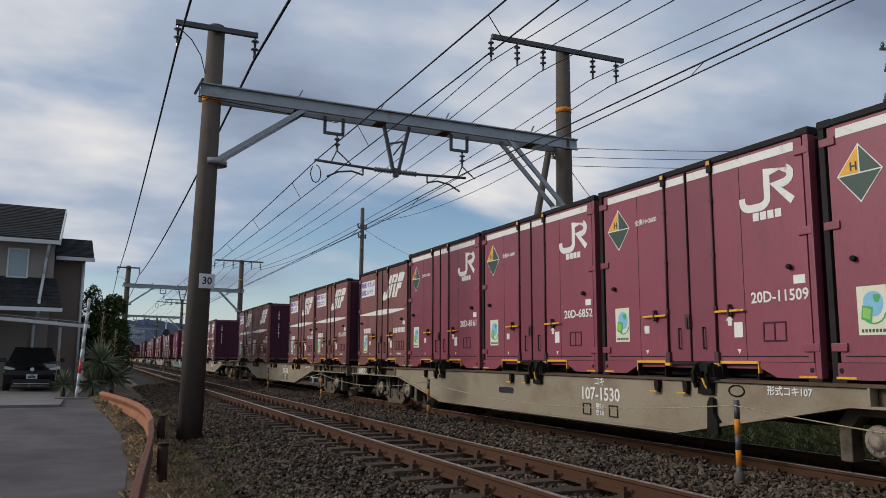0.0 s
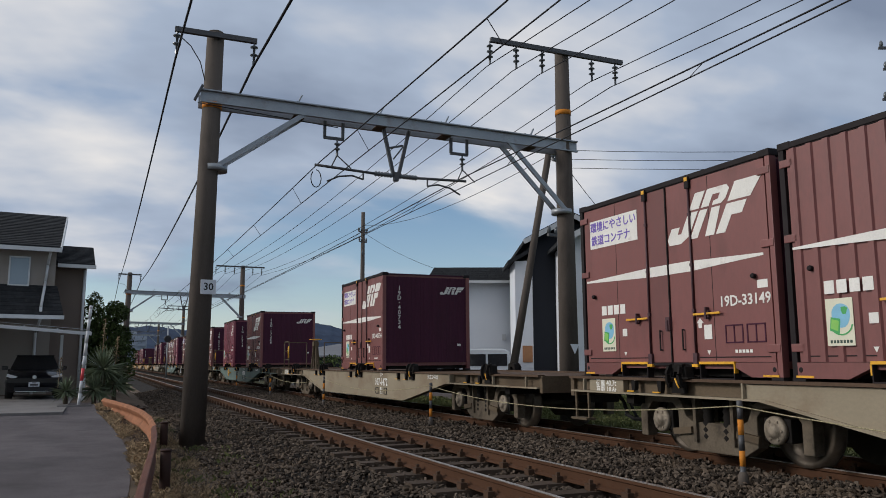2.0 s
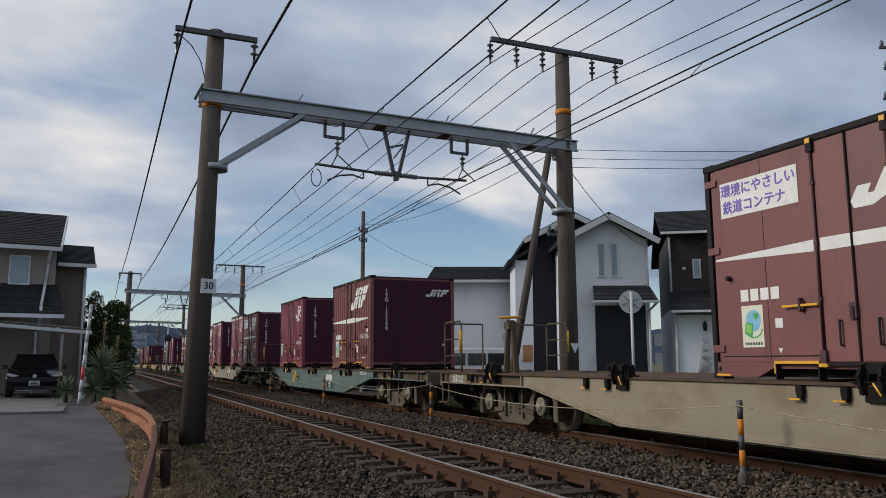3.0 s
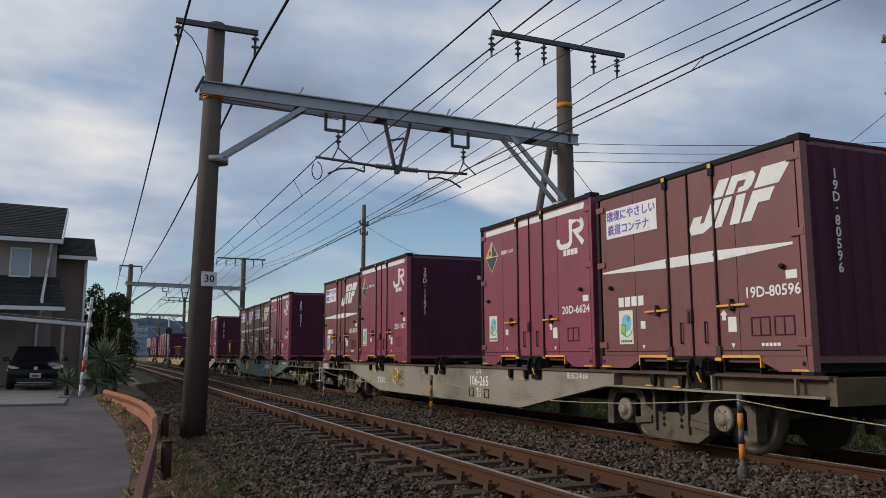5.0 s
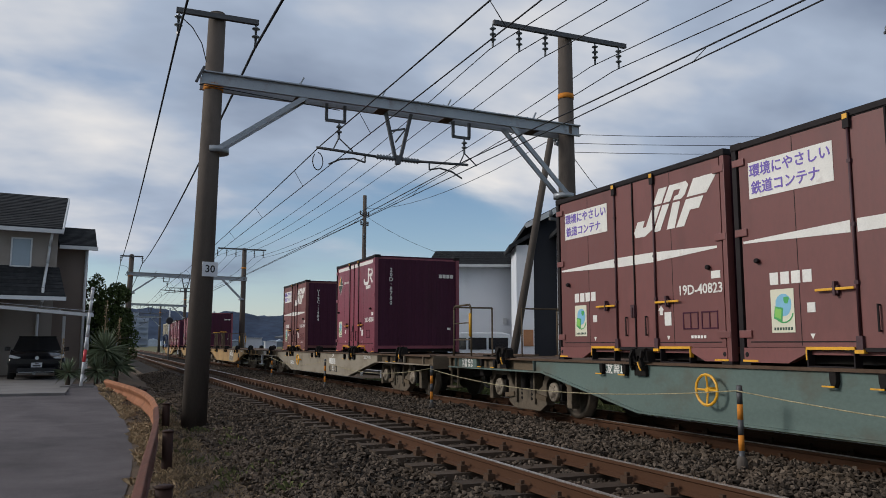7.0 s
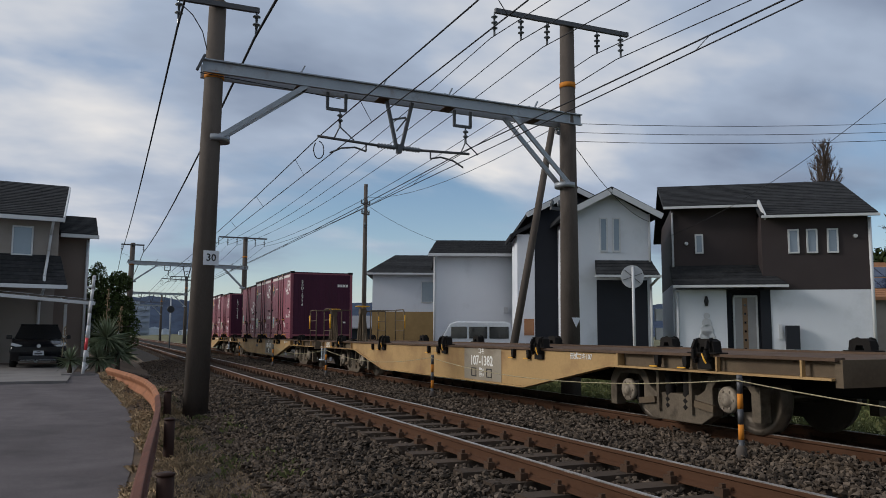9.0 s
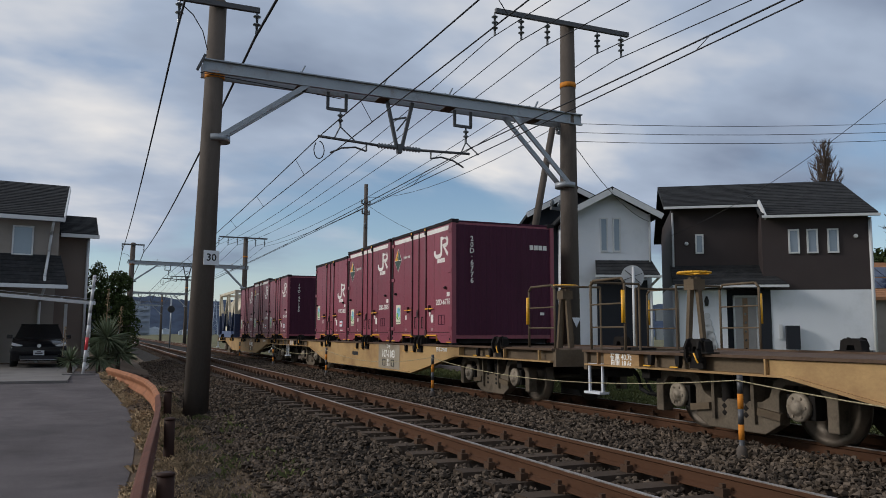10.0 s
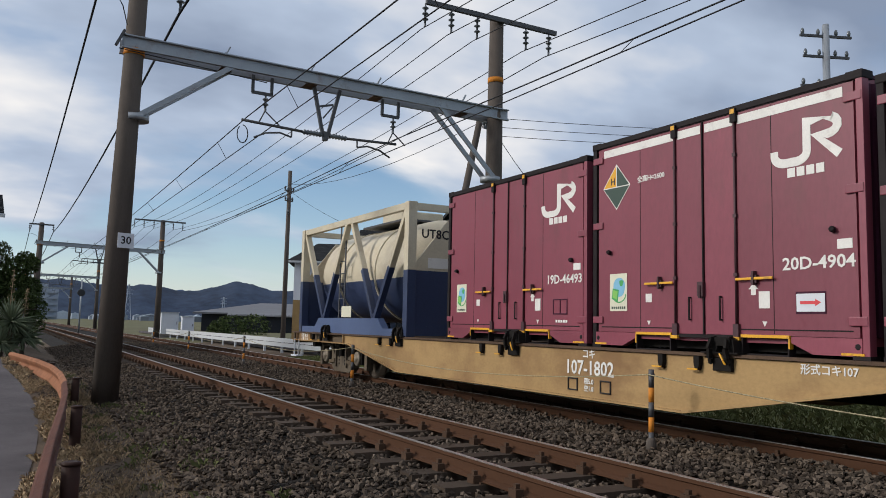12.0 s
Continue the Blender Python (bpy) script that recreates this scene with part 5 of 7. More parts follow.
H = {
    "white_wall": mat("white_siding", (0.62, 0.64, 0.68), 0.75, 0, 0.06, 0.6, 40, 0.1, (0.42, 0.44, 0.46), 0.2, 0.5),
    "dark_wall": mat("dark_brown_siding", (0.050, 0.040, 0.040), 0.7, 0, 0.15, 0.8, 30, 0.1),
    "black_wall": mat("charcoal_siding", (0.022, 0.024, 0.03), 0.7, 0, 0.15, 0.8, 30, 0.1),
    "shingle": mat("asphalt_shingle", (0.026, 0.027, 0.029), 0.9, 0, 0.6, 2.2, 9, 0.4, (0.05, 0.05, 0.05), 0.3, 4, per_object=0.2),
    "trim": mat("white_trim", (0.52, 0.53, 0.54), 0.5, 0, 0.06, 2, 40, 0.02),
    "gutter": mat("grey_gutter", (0.45, 0.46, 0.48), 0.5, 0, 0.08, 2, 40, 0.02),
    "pane": glass("window_pane", (0.20, 0.24, 0.29)),
    "beige": mat("beige_render", (0.27, 0.24, 0.215), 0.85, 0, 0.12, 0.8, 40, 0.15, (0.2, 0.17, 0.14), 0.3, 0.8),
    "brown_wall": mat("brown_render", (0.17, 0.135, 0.115), 0.85, 0, 0.12, 0.8, 40, 0.15),
    "brick": mat("tan_tile_wall", (0.30, 0.20, 0.09), 0.8, 0, 0.2, 2, 30, 0.15),
    "door": mat("grey_door", (0.30, 0.29, 0.29), 0.5, 0, 0.1, 2, 40, 0.03),
    "door_wood": mat("door_wood_stripe", (0.22, 0.13, 0.07), 0.5, 0, 0.2, 3, 40, 0.05),
    "leaf": mat("leaf", (0.05, 0.07, 0.022), 0.7, 0, 0.3, 2, 20, 0.0, per_island=0.5),
    "yucca": mat("yucca_leaf", (0.15, 0.18, 0.115), 0.6, 0, 0.3, 2, 20, 0.0, per_island=0.45),
    "bark": mat("bark", (0.085, 0.065, 0.05), 0.9, 0, 0.3, 4, 30, 0.3),
    "twig": mat("bare_twigs", (0.10, 0.075, 0.06), 0.9, 0, 0.3, 4, 30, 0.0),
    "car_paint": mat("black_car_paint", (0.012, 0.013, 0.017), 0.18, 0.2, 0.1, 2, 30, 0.0),
    "car_glass": glass("car_glass", (0.02, 0.022, 0.025), 0.04),
    "lamp_glass": glass("lamp_glass", (0.7, 0.72, 0.75), 0.1),
    "white_car": mat("white_car_paint", (0.62, 0.64, 0.66), 0.25, 0, 0.05, 2, 30, 0.0),
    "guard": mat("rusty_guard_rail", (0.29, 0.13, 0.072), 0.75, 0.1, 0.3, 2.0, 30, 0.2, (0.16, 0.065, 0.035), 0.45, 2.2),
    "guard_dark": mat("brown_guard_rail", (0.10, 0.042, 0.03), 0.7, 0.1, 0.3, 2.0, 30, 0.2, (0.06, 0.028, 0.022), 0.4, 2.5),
    "guard_post": mat("brown_post", (0.036, 0.019, 0.015), 0.6, 0.1, 0.3, 3, 40, 0.15, (0.035, 0.02, 0.016), 0.3, 5),
    "tile_roof": mat("orange_tiles", (0.34, 0.17, 0.09), 0.8, 0, 0.25, 3, 20, 0.2),
    "solar": glass("solar_panel", (0.015, 0.025, 0.06), 0.1),
    # distance haze is put into the hill colours, paler and bluer farther off
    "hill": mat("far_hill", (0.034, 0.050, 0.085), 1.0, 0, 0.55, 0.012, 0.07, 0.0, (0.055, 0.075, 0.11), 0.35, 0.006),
    "hill_far": mat("hazed_farther_hill", (0.06, 0.095, 0.17), 1.0, 0, 0.15, 0.008, 0.05, 0.0),
    "grey_roof": mat("grey_metal_roof", (0.17, 0.17, 0.18), 0.6, 0.2, 0.15, 0.6, 20, 0.1),
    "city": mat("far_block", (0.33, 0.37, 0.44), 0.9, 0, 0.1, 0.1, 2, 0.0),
}
M.update(H)


def window(parent, x0, x1, z0, z1, y=0.0, frame_mat="trim"):
    f = 0.06
    bm = boxes((x0, x1, y - 0.05, y + 0.05, z0, z0 + f), (x0, x1, y - 0.05, y + 0.05, z1 - f, z1), (x0, x0 + f, y - 0.05, y + 0.05, z0 + f, z1 - f), (x1 - f, x1, y - 0.05, y + 0.05, z0 + f, z1 - f))
    w = part("window", bm, frame_mat, parent)
    part("pane", boxes((x0 + f, x1 - f, y - 0.02, y - 0.005, z0 + f, z1 - f)), "pane", w)
    return w


def roof_slab(parent, pts, th=0.14, material="shingle"):
    """A sloping slab from its top corners (eave, eave, ridge, ridge), with lapped courses of shingles."""
    bm = bmesh.new()
    v = [bm.verts.new(q) for q in pts] + [bm.verts.new((q[0], q[1], q[2] - th)) for q in pts]
    n = len(pts)
    bm.faces.new(v[:n]), bm.faces.new(v[n:][::-1])
    for i in range(n):
        bm.faces.new((v[i], v[(i + 1) % n], v[n + (i + 1) % n], v[n + i]))
    roof = part("roof", bm, material, parent)
    if material in ("shingle", "tile_roof") and n == 4:
        a, b, c, d = (Vector(q) for q in pts)
        rows_n = max(2, round((d - a).length / 0.26))
        for k in range(rows_n):
            lo, hi = k / rows_n, (k + 1) / rows_n
            corners = [a.lerp(d, lo), b.lerp(c, lo), b.lerp(c, hi), a.lerp(d, hi)]
            bm = bmesh.new()
            lift = (0.028, 0.028, 0.006, 0.006)
            top = [bm.verts.new(q + Vector((0, 0, e))) for q, e in zip(corners, lift)]
            low = [bm.verts.new(q + Vector((0, 0, 0.001))) for q in corners]
            bm.faces.new(top), bm.faces.new(low[::-1])
            for i in range(4):
                bm.faces.new((top[i], top[(i + 1) % 4], low[(i + 1) % 4], low[i]))
            part("shingle_course", bm, material, roof)
    return roof


def pipe(parent, pts, r=0.045, material="gutter"):
    bm = bmesh.new()
    for a, b in zip(pts, pts[1:]):
        rod(bm, a, b, r, 8)
    return part("drain_pipe", bm, material, parent)


def dark_house():
    h = house_frame("house", "two-storey dark brown house with white ground floor", 0, 33)
    h.matrix_basis = h.matrix_basis @ pose(9.7, 0, 0, 0, 0, -12) @ pose(-9.7, 0, 0)
    z0 = -0.2
    part("wall", boxes((9.7, 13.2, 0.9, 8, z0, 3.3), (13.2, 17.25, 0.0, 8, z0, 3.0)), "white_wall", h)
    part("upper_wall", boxes((9.7, 13.2, 0.9, 8, 3.3, 6.55), (13.2, 17.25, 0.0, 8, 3.0, 6.1)), "dark_wall", h)
    roof_slab(h, [(9.35, 0.3, 6.62), (13.1, 0.3, 6.62), (13.1, 4.2, 8.15), (9.35, 4.2, 8.15)])
    roof_slab(h, [(13.1, -0.45, 6.05), (17.5, -0.45, 6.05), (17.35, 4.2, 8.17), (13.1, 4.2, 8.17)])
    roof_slab(h, [(9.35, 4.2, 8.15), (17.35, 4.2, 8.17), (17.5, 8.6, 6.05), (9.35, 8.6, 6.05)])
    part("gutter", boxes((9.35, 13.15, 0.18, 0.32, 6.48, 6.58)), "trim", h)
    part("gutter", boxes((13.15, 17.55, -0.57, -0.43, 5.9, 6.0)), "trim", h)
    bm = bmesh.new()
    bar(bm, (13.15, 0.2, 6.7), (13.3, -0.5, 5.9), 0.06, 0.18)
    part("barge_board", bm, "trim", h)
    # porch roof
    roof_slab(h, [(9.6, -0.55, 3.22), (14.0, -0.55, 3.22), (13.2, 0.9, 4.1), (9.6, 0.9, 4.1)])
    part("porch_gutter", boxes((9.6, 14.05, -0.66, -0.55, 3.08, 3.18)), "trim", h)
    part("porch_wall", boxes((11.8, 13.22, 0.5, 0.9, z0, 3.05)), "black_wall", h)
    part("porch_side", boxes((9.75, 11.75, -0.02, 0.9, z0, 3.02)), "white_wall", h)
    part("porch_post", boxes((13.06, 13.45, -0.03, 0.0, z0, 3.02)), "black_wall", h)
    d = part("door", boxes((12.12, 12.95, 0.42, 0.5, 0.2, 2.72)), "door", h, "grey front door with a wooden stripe")
    part("door_frame", boxes((12.05, 12.12, 0.38, 0.5, 0.2, 2.8), (12.95, 13.02, 0.38, 0.5, 0.2, 2.8), (12.05, 13.02, 0.38, 0.5, 2.72, 2.8)), "trim", d)
    part("door_stripe", boxes((12.42, 12.62, 0.405, 0.42, 0.25, 2.68)), "door_wood", d)
    for k in range(6):
        part("door_light", boxes((12.48, 12.56, 0.395, 0.405, 0.55 + k * 0.36, 0.64 + k * 0.36)), "car_glass", d)
    window(h, 10.66, 11.0, 4.62, 5.45, 0.88)
    for x in (14.42, 15.12, 15.9):
        window(h, x - 0.21, x + 0.21, 4.48, 5.47, -0.02)
    bm = bmesh.new()
    lathe(bm, (10.3, 0.88, 5.05), (10.3, 0.74, 5.05), [(0, 0.09), (0.14, 0.07)], 10)
    part("vent_cap", bm, "trim", h)
    pipe(h, [(9.74, 0.85, 6.4), (9.74, 0.8, 3.4), (9.82, -0.07, 2.9), (9.82, -0.07, z0)])
    pipe(h, [(17.28, -0.08, 5.9), (17.28, -0.08, z0)], 0.07, "trim")
    bm = bmesh.new()
    lathe(bm, (16.75, 0.0, 5.15), (16.75, -0.12, 5.15), [(0, 0.09), (0.12, 0.07)], 10)
    part("vent_cap", bm, "trim", h)
    part("mail_box", boxes((13.95, 14.45, -0.35, -0.1, 0.6, 1.55)), "black_wall", h)
    part("meter", boxes((13.72, 13.85, -0.06, 0.0, 1.0, 1.6)), "trim", h)
    bm = bmesh.new()
    for k in range(7):
        rr = 0.55 - 0.07 * k
        lathe(bm, (10.95, -0.03, 0.15 + 0.3 * k), (10.95, -0.05, 0.15 + 0.3 * k), [(0, rr), (0.012, rr * 0.9)], 9)
    part("wall_ornament", bm, "gutter", h, "pale tree-shaped wall relief")
    bm = bmesh.new()
    lathe(bm, (10.95, -0.08, 2.35), (10.95, -0.08, 2.75), [(0, 0.06), (0.2, 0.1), (0.4, 0.04)], 8)
    part("wall_lamp", bm, "black", h)
    return h


dark_house()


def gable_house():
    h = house_frame("house", "narrow white gabled house with a dark side wall", 0, 33)
    z0, x0, x1 = -0.3, 5.35, 8.75
    bm = bmesh.new()
    prism(bm, [(x0, z0), (x1, z0), (x1, 6.15), ((x0 + x1) / 2, 7.1), (x0, 6.15)], "y", 0.0, 7.0)
    part("wall", bm, "white_wall", h)
    xm = (x0 + x1) / 2
    roof_slab(h, [(x0 - 0.35, -0.5, 6.2), (xm, -0.5, 7.28), (xm, 7.3, 7.28), (x0 - 0.35, 7.3, 6.2)])
    roof_slab(h, [(xm, -0.5, 7.28), (x1 + 0.35, -0.5, 6.2), (x1 + 0.35, 7.3, 6.2), (xm, 7.3, 7.28)])
    for a, b in (((x0 - 0.38, 6.05), (xm, 7.12)), ((xm, 7.12), (x1 + 0.38, 6.05))):
        bm = bmesh.new()
        bar(bm, (a[0], -0.53, a[1]), (b[0], -0.53, b[1]), 0.05, 0.24, (0, 0, 1))
        part("barge_board", bm, "trim", h)
    window(h, 6.60, 6.94, 4.6, 6.05)
    window(h, 7.14, 7.48, 4.6, 6.05)
    roof_slab(h, [(6.25, -0.9, 3.6), (8.85, -0.9, 3.6), (8.75, 0.0, 4.25), (6.4, 0.0, 4.25)])
    part("porch_gutter", boxes((6.2, 8.9, -1.0, -0.9, 3.47, 3.57)), "trim", h)
    part("garage_door", boxes((6.45, 8.55, -0.06, 0.0, z0, 3.42)), "black_wall", h)
    pipe(h, [(5.6, -0.08, 6.2), (5.6, -0.08, z0)], 0.05, "trim")
    pipe(h, [(8.68, -0.08, 6.2), (8.68, -0.08, 3.9), (8.85, -0.85, 3.5), (8.7, -0.08, 3.2), (8.7, -0.08, z0)], 0.05, "trim")
    for z in (0.95, 1.75):
        part("meter_box", boxes((9.05, 9.35, 0.6, 0.8, z, z + 0.5)), "trim", h)
    # taller rear part with the dark wall
    bm = bmesh.new()
    prism(bm, [(4.25, z0), (8.2, z0), (8.2, 6.75), (6.2, 7.65), (4.25, 6.75)], "y", 3.5, 10)
    part("rear_wall", bm, "black_wall", h)
    roof_slab(h, [(3.9, 3.0, 6.75), (6.2, 3.0, 7.95), (6.2, 10.3, 7.95), (3.9, 10.3, 6.75)])
    roof_slab(h, [(6.2, 3.0, 7.95), (8.6, 3.0, 6.75), (8.6, 10.3, 6.75), (6.2, 10.3, 7.95)])
    for a, b in (((3.85, 6.6), (6.2, 7.8)), ((6.2, 7.8), (8.6, 6.6))):
        bm = bmesh.new()
        bar(bm, (a[0], 2.97, a[1]), (b[0], 2.97, b[1]), 0.05, 0.22, (0, 0, 1))
        part("barge_board", bm, "trim", h)
    part("side_wing", boxes((3.45, 4.25, 3.3, 6, z0, 5.75)), "white_wall", h)
    roof_slab(h, [(3.1, 3.0, 5.7), (4.3, 3.0, 6.35), (4.3, 6.2, 6.35), (3.1, 6.2, 5.7)])
    part("notice_board", boxes((3.75, 4.2, 3.25, 3.3, 1.1, 1.85)), "tile_roof", h)
    return h


gable_house()


def low_house():
    h = house_frame("house", "plain white two-storey house with dark shingle roof", 0, 40)
    part("wall", boxes((-0.45, 3.7, 0, 8, -0.3, 5.2)), "white_wall", h)
    part("wall_edge", boxes((3.7, 4.1, 0.2, 8, -0.3, 5.2)), "black_wall", h)
    roof_slab(h, [(-0.7, -0.45, 5.2), (4.2, -0.45, 5.2), (4.2, 4, 6.35), (-0.35, 4, 6.35)])
    roof_slab(h, [(-0.35, 4, 6.35), (4.2, 4, 6.35), (4.2, 8.4, 5.2), (-0.7, 8.4, 5.2)])
    part("gutter", boxes((-0.72, 4.2, -0.58, -0.44, 5.04, 5.18)), "trim", h)
    pipe(h, [(-0.4, -0.06, 5.1), (-0.4, -0.06, -0.3)], 0.05, "trim")
    part("meter_box", boxes((3.1, 3.3, -0.08, 0, 2.2, 2.5)), "gutter", h)
    return h


low_house()


def tan_house():
    h = house_frame("house", "pale house with tan tiled ground floor", 0, 52)
    part("wall", boxes((-4.6, 1.5, 0, 8, 2.6, 5.2)), "white_wall", h)
    part("ground_wall", boxes((-4.6, 1.5, -0.03, 8, -0.3, 2.6)), "brick", h)
    roof_slab(h, [(-5.0, -0.5, 5.15), (1.8, -0.5, 5.15), (0.3, 4, 6.7), (-3.4, 4, 6.7)])
    roof_slab(h, [(-3.4, 4, 6.7), (0.3, 4, 6.7), (1.8, 8.5, 5.15), (-5.0, 8.5, 5.15)])
    roof_slab(h, [(-5.0, -0.5, 5.15), (-3.4, 4, 6.7), (-5.0, 8.5, 5.15)])
    part("gutter", boxes((-5.02, 1.8, -0.62, -0.5, 5.0, 5.12)), "trim", h)
    window(h, -1.4, -0.1, 3.2, 4.6)
    return h


tan_house()


# ---- the house with the carport beside the lane ----
def lane_house():
    h = thing("house", "beige two-storey house with carport beside the lane", "house", pose(-1.80, 36, 0, 0, 0, 6))
    z0 = -0.3
    part("wall", boxes((-8.5, 0, 0.0, 8, 3.75, 5.65), (-8.5, 0, 0.9, 8, z0, 3.75)), "beige", h)
    part("side_wall", boxes((0, 1.28, 1.2, 7, z0, 5.25)), "brown_wall", h)
    roof_slab(h, [(-9, -0.6, 5.8), (0.1, -0.6, 5.8), (0.56, 4.2, 7.85), (-9, 4.2, 7.85)])
    roof_slab(h, [(-9, 4.2, 7.85), (0.56, 4.2, 7.85), (0.56, 9, 5.7), (-9, 9, 5.7)])
    roof_slab(h, [(0.1, 0.6, 5.3), (1.55, 0.6, 5.3), (1.77, 4.2, 6.5), (0.1, 4.2, 6.5)])
    part("gutter", boxes((-9, 0.15, -0.74, -0.6, 5.58, 5.74)), "trim", h)
    part("gutter", boxes((0.1, 1.58, 0.46, 0.6, 5.1, 5.25)), "trim", h)
    bm = bmesh.new()
    bar(bm, (0.12, -0.65, 5.68), (0.58, 4.2, 7.75), 0.06, 0.25)
    part("barge_board", bm, "trim", h)
    window(h, -1.70, -0.93, 4.2, 5.4, -0.02)
    part("curtain", boxes((-1.63, -1.0, 0.0, 0.02, 4.26, 5.34)), "trim", h)
    roof_slab(h, [(-9, -1.5, 3.0), (0.3, -1.5, 3.0), (0.1, 0.0, 4.25), (-9, 0.0, 4.25)])
    part("lower_gutter", boxes((-9, 0.32, -1.64, -1.5, 2.82, 2.97)), "trim", h)
    pipe(h, [(-0.25, -0.5, 5.6), (-0.3, -0.1, 5.1), (-0.35, -0.1, 4.4), (-0.5, -1.3, 3.3), (-0.5, -1.4, 2.8), (-0.55, 0.8, 2.4), (-0.55, 0.8, z0)], 0.055, "trim")
    pipe(h, [(1.2, 1.1, 5.1), (1.2, 1.1, z0)], 0.055, "trim")
    d = part("door", boxes((-2.9, -2.0, 0.84, 0.9, -0.1, 2.2)), "door", h, "pale grey front door with a slit window")
    part("door_light", boxes((-2.5, -2.4, 0.825, 0.84, 1.2, 1.9)), "car_glass", d)
    # carport
    cp = thing("carport", "light metal carport roof over the parked car", "carport", pose(-0.30, 29.5, 0, 0, 0, 12))
    for y, z in ((0.0, 2.10), (5.0, 2.36)):
        bm = bmesh.new()
        bar(bm, (-6, y, z + 0.42), (0.05, y, z), 0.10, 0.11)
        part("roof_frame", bm, "trim", cp)
    for i in range(6):
        bm = bmesh.new()
        bar(bm, (-5.0 + i, 0, 2.16 + 0.07 * (5 - i)), (-5.0 + i, 5.0, 2.42 + 0.07 * (5 - i)), 0.05, 0.06)
        part("rafter", bm, "trim", cp)
    roof_slab(cp, [(-6, 0, 2.66), (0.05, 0, 2.24), (0.05, 5, 2.50), (-6, 5, 2.92)], 0.012, "gutter").name = "roof_sheet"
    for x, y in ((-0.05, 0.3), (-0.05, 4.7)):
        part("post", boxes((x - 0.05, x + 0.05, y - 0.05, y + 0.05, -0.35, 2.2)), "trim", cp)


lane_house()


def hatchback(m):
    c = thing("car", "black hatchback parked under the carport", "car", m)
    secs = [(-2.0, 0.55, 0.70, 0.86), (-1.85, 0.25, 0.82, 0.90), (-1.4, 0.2, 0.95, 0.90), (-0.9, 0.2, 1.02, 0.90), (0.0, 0.2, 1.02, 0.9), (1.4, 0.2, 1.02, 0.88), (1.9, 0.3, 0.95, 0.84)]
    bm = bmesh.new()
    rings = []
    for y, za, zb, w in secs:
        rings.append([bm.verts.new(q) for q in ((-w * 0.92, y, za), (w * 0.92, y, za), (w, y, (za + zb) / 2 + 0.02), (w * 0.93, y, zb), (-w * 0.93, y, zb), (-w, y, (za + zb) / 2 + 0.02))])
    for p, q in zip(rings, rings[1:]):
        for i in range(6):
            bm.faces.new((p[i], p[(i + 1) % 6], q[(i + 1) % 6], q[i])).smooth = True
    bm.faces.new(rings[0]), bm.faces.new(rings[-1][::-1])
    part("body", bm, "car_paint", c)
    bm = bmesh.new()
    lo, hi = [(-0.78, -0.95, 1.0), (0.78, -0.95, 1.0), (0.78, 1.7, 1.0), (-0.78, 1.7, 1.0)], [(-0.60, -0.15, 1.48), (0.60, -0.15, 1.48), (0.60, 1.2, 1.48), (-0.60, 1.2, 1.48)]
    a, b = [bm.verts.new(q) for q in lo], [bm.verts.new(q) for q in hi]
    for i in range(4):
        bm.faces.new((a[i], a[(i + 1) % 4], b[(i + 1) % 4], b[i]))
    bm.faces.new(b), bm.faces.new(a[::-1])
    part("cabin_glass", bm, "car_glass", c)
    part("roof", boxes((-0.62, 0.62, -0.15, 1.3, 1.47, 1.51)), "car_paint", c, bevel=0.015)
    for s in (-1, 1):
        bm = bmesh.new()
        prism(bm, [(s * 0.50, 0.76), (s * 0.84, 0.86), (s * 0.86, 0.76), (s * 0.62, 0.70)], "y", -1.97, -1.72)
        part("headlight", bm, "lamp_glass", c)
        part("mirror", boxes((s * 0.95 - 0.09, s * 0.95 + 0.09, -0.75, -0.6, 0.98, 1.12)), "car_paint", c, bevel=0.02)
        for y in (-1.25, 1.25):
            bm = bmesh.new()
            rod(bm, (s * 0.66, y, 0.31), (s * 0.88, y, 0.31), 0.31, 20)
            part("wheel", bm, "black_rubber", c)
    plate_ = part("number_plate", boxes((-0.17, 0.17, -2.04, -2.0, 0.42, 0.58)), "plate", c)
    part("plate_mark", boxes((-0.12, 0.12, -2.044, -2.04, 0.45, 0.51), (-0.06, 0.06, -2.044, -2.04, 0.53, 0.56)), "steel_dark", plate_)
    part("grille", boxes((-0.6, 0.6, -2.0, -1.86, 0.28, 0.4)), "black", c)
    part("chrome_strip", boxes((-0.55, 0.55, -2.01, -1.99, 0.25, 0.265)), "lamp_glass", c)
    bm = bmesh.new()
    lathe(bm, (0, -1.98, 0.74), (0, -2.03, 0.74), [(0, 0.07), (0.05, 0.06)], 10)
    part("badge", bm, "lamp_glass", c)
    return c


hatchback(pose(-2.12, 33.0, -0.10, 0, 0, 4))


# ---- lane, guard rail, verge ----
def lane_edge(y):
    return 0.16 + 0.42 * math.sin(min(1.0, max(0.0, (y - 8) / 14)) * math.pi) - (0.03 * (y - 21) if y > 21 else 0)


bm = bmesh.new()
rows_ = [-8 + i * 1.0 for i in range(0, 37)]
grid = [[bm.verts.new((x, y, ground_z(0, y) + 0.012)) for x in (-9, -6, -3, -1.2, lane_edge(y))] for y in rows_]
for p, q in zip(grid, grid[1:]):
    for i in range(4):
        bm.faces.new((p[i], p[i + 1], q[i + 1], q[i]))
tagged(part("road", bm, "asphalt"), "worn grey asphalt lane", "road", kind="structure")


tagged(part("driveway", boxes((-9.0, -0.75, 22.6, 34.9, -0.6, -0.115)), "driveway"), "pale worn concrete driveway before the house", "pavement", kind="structure")


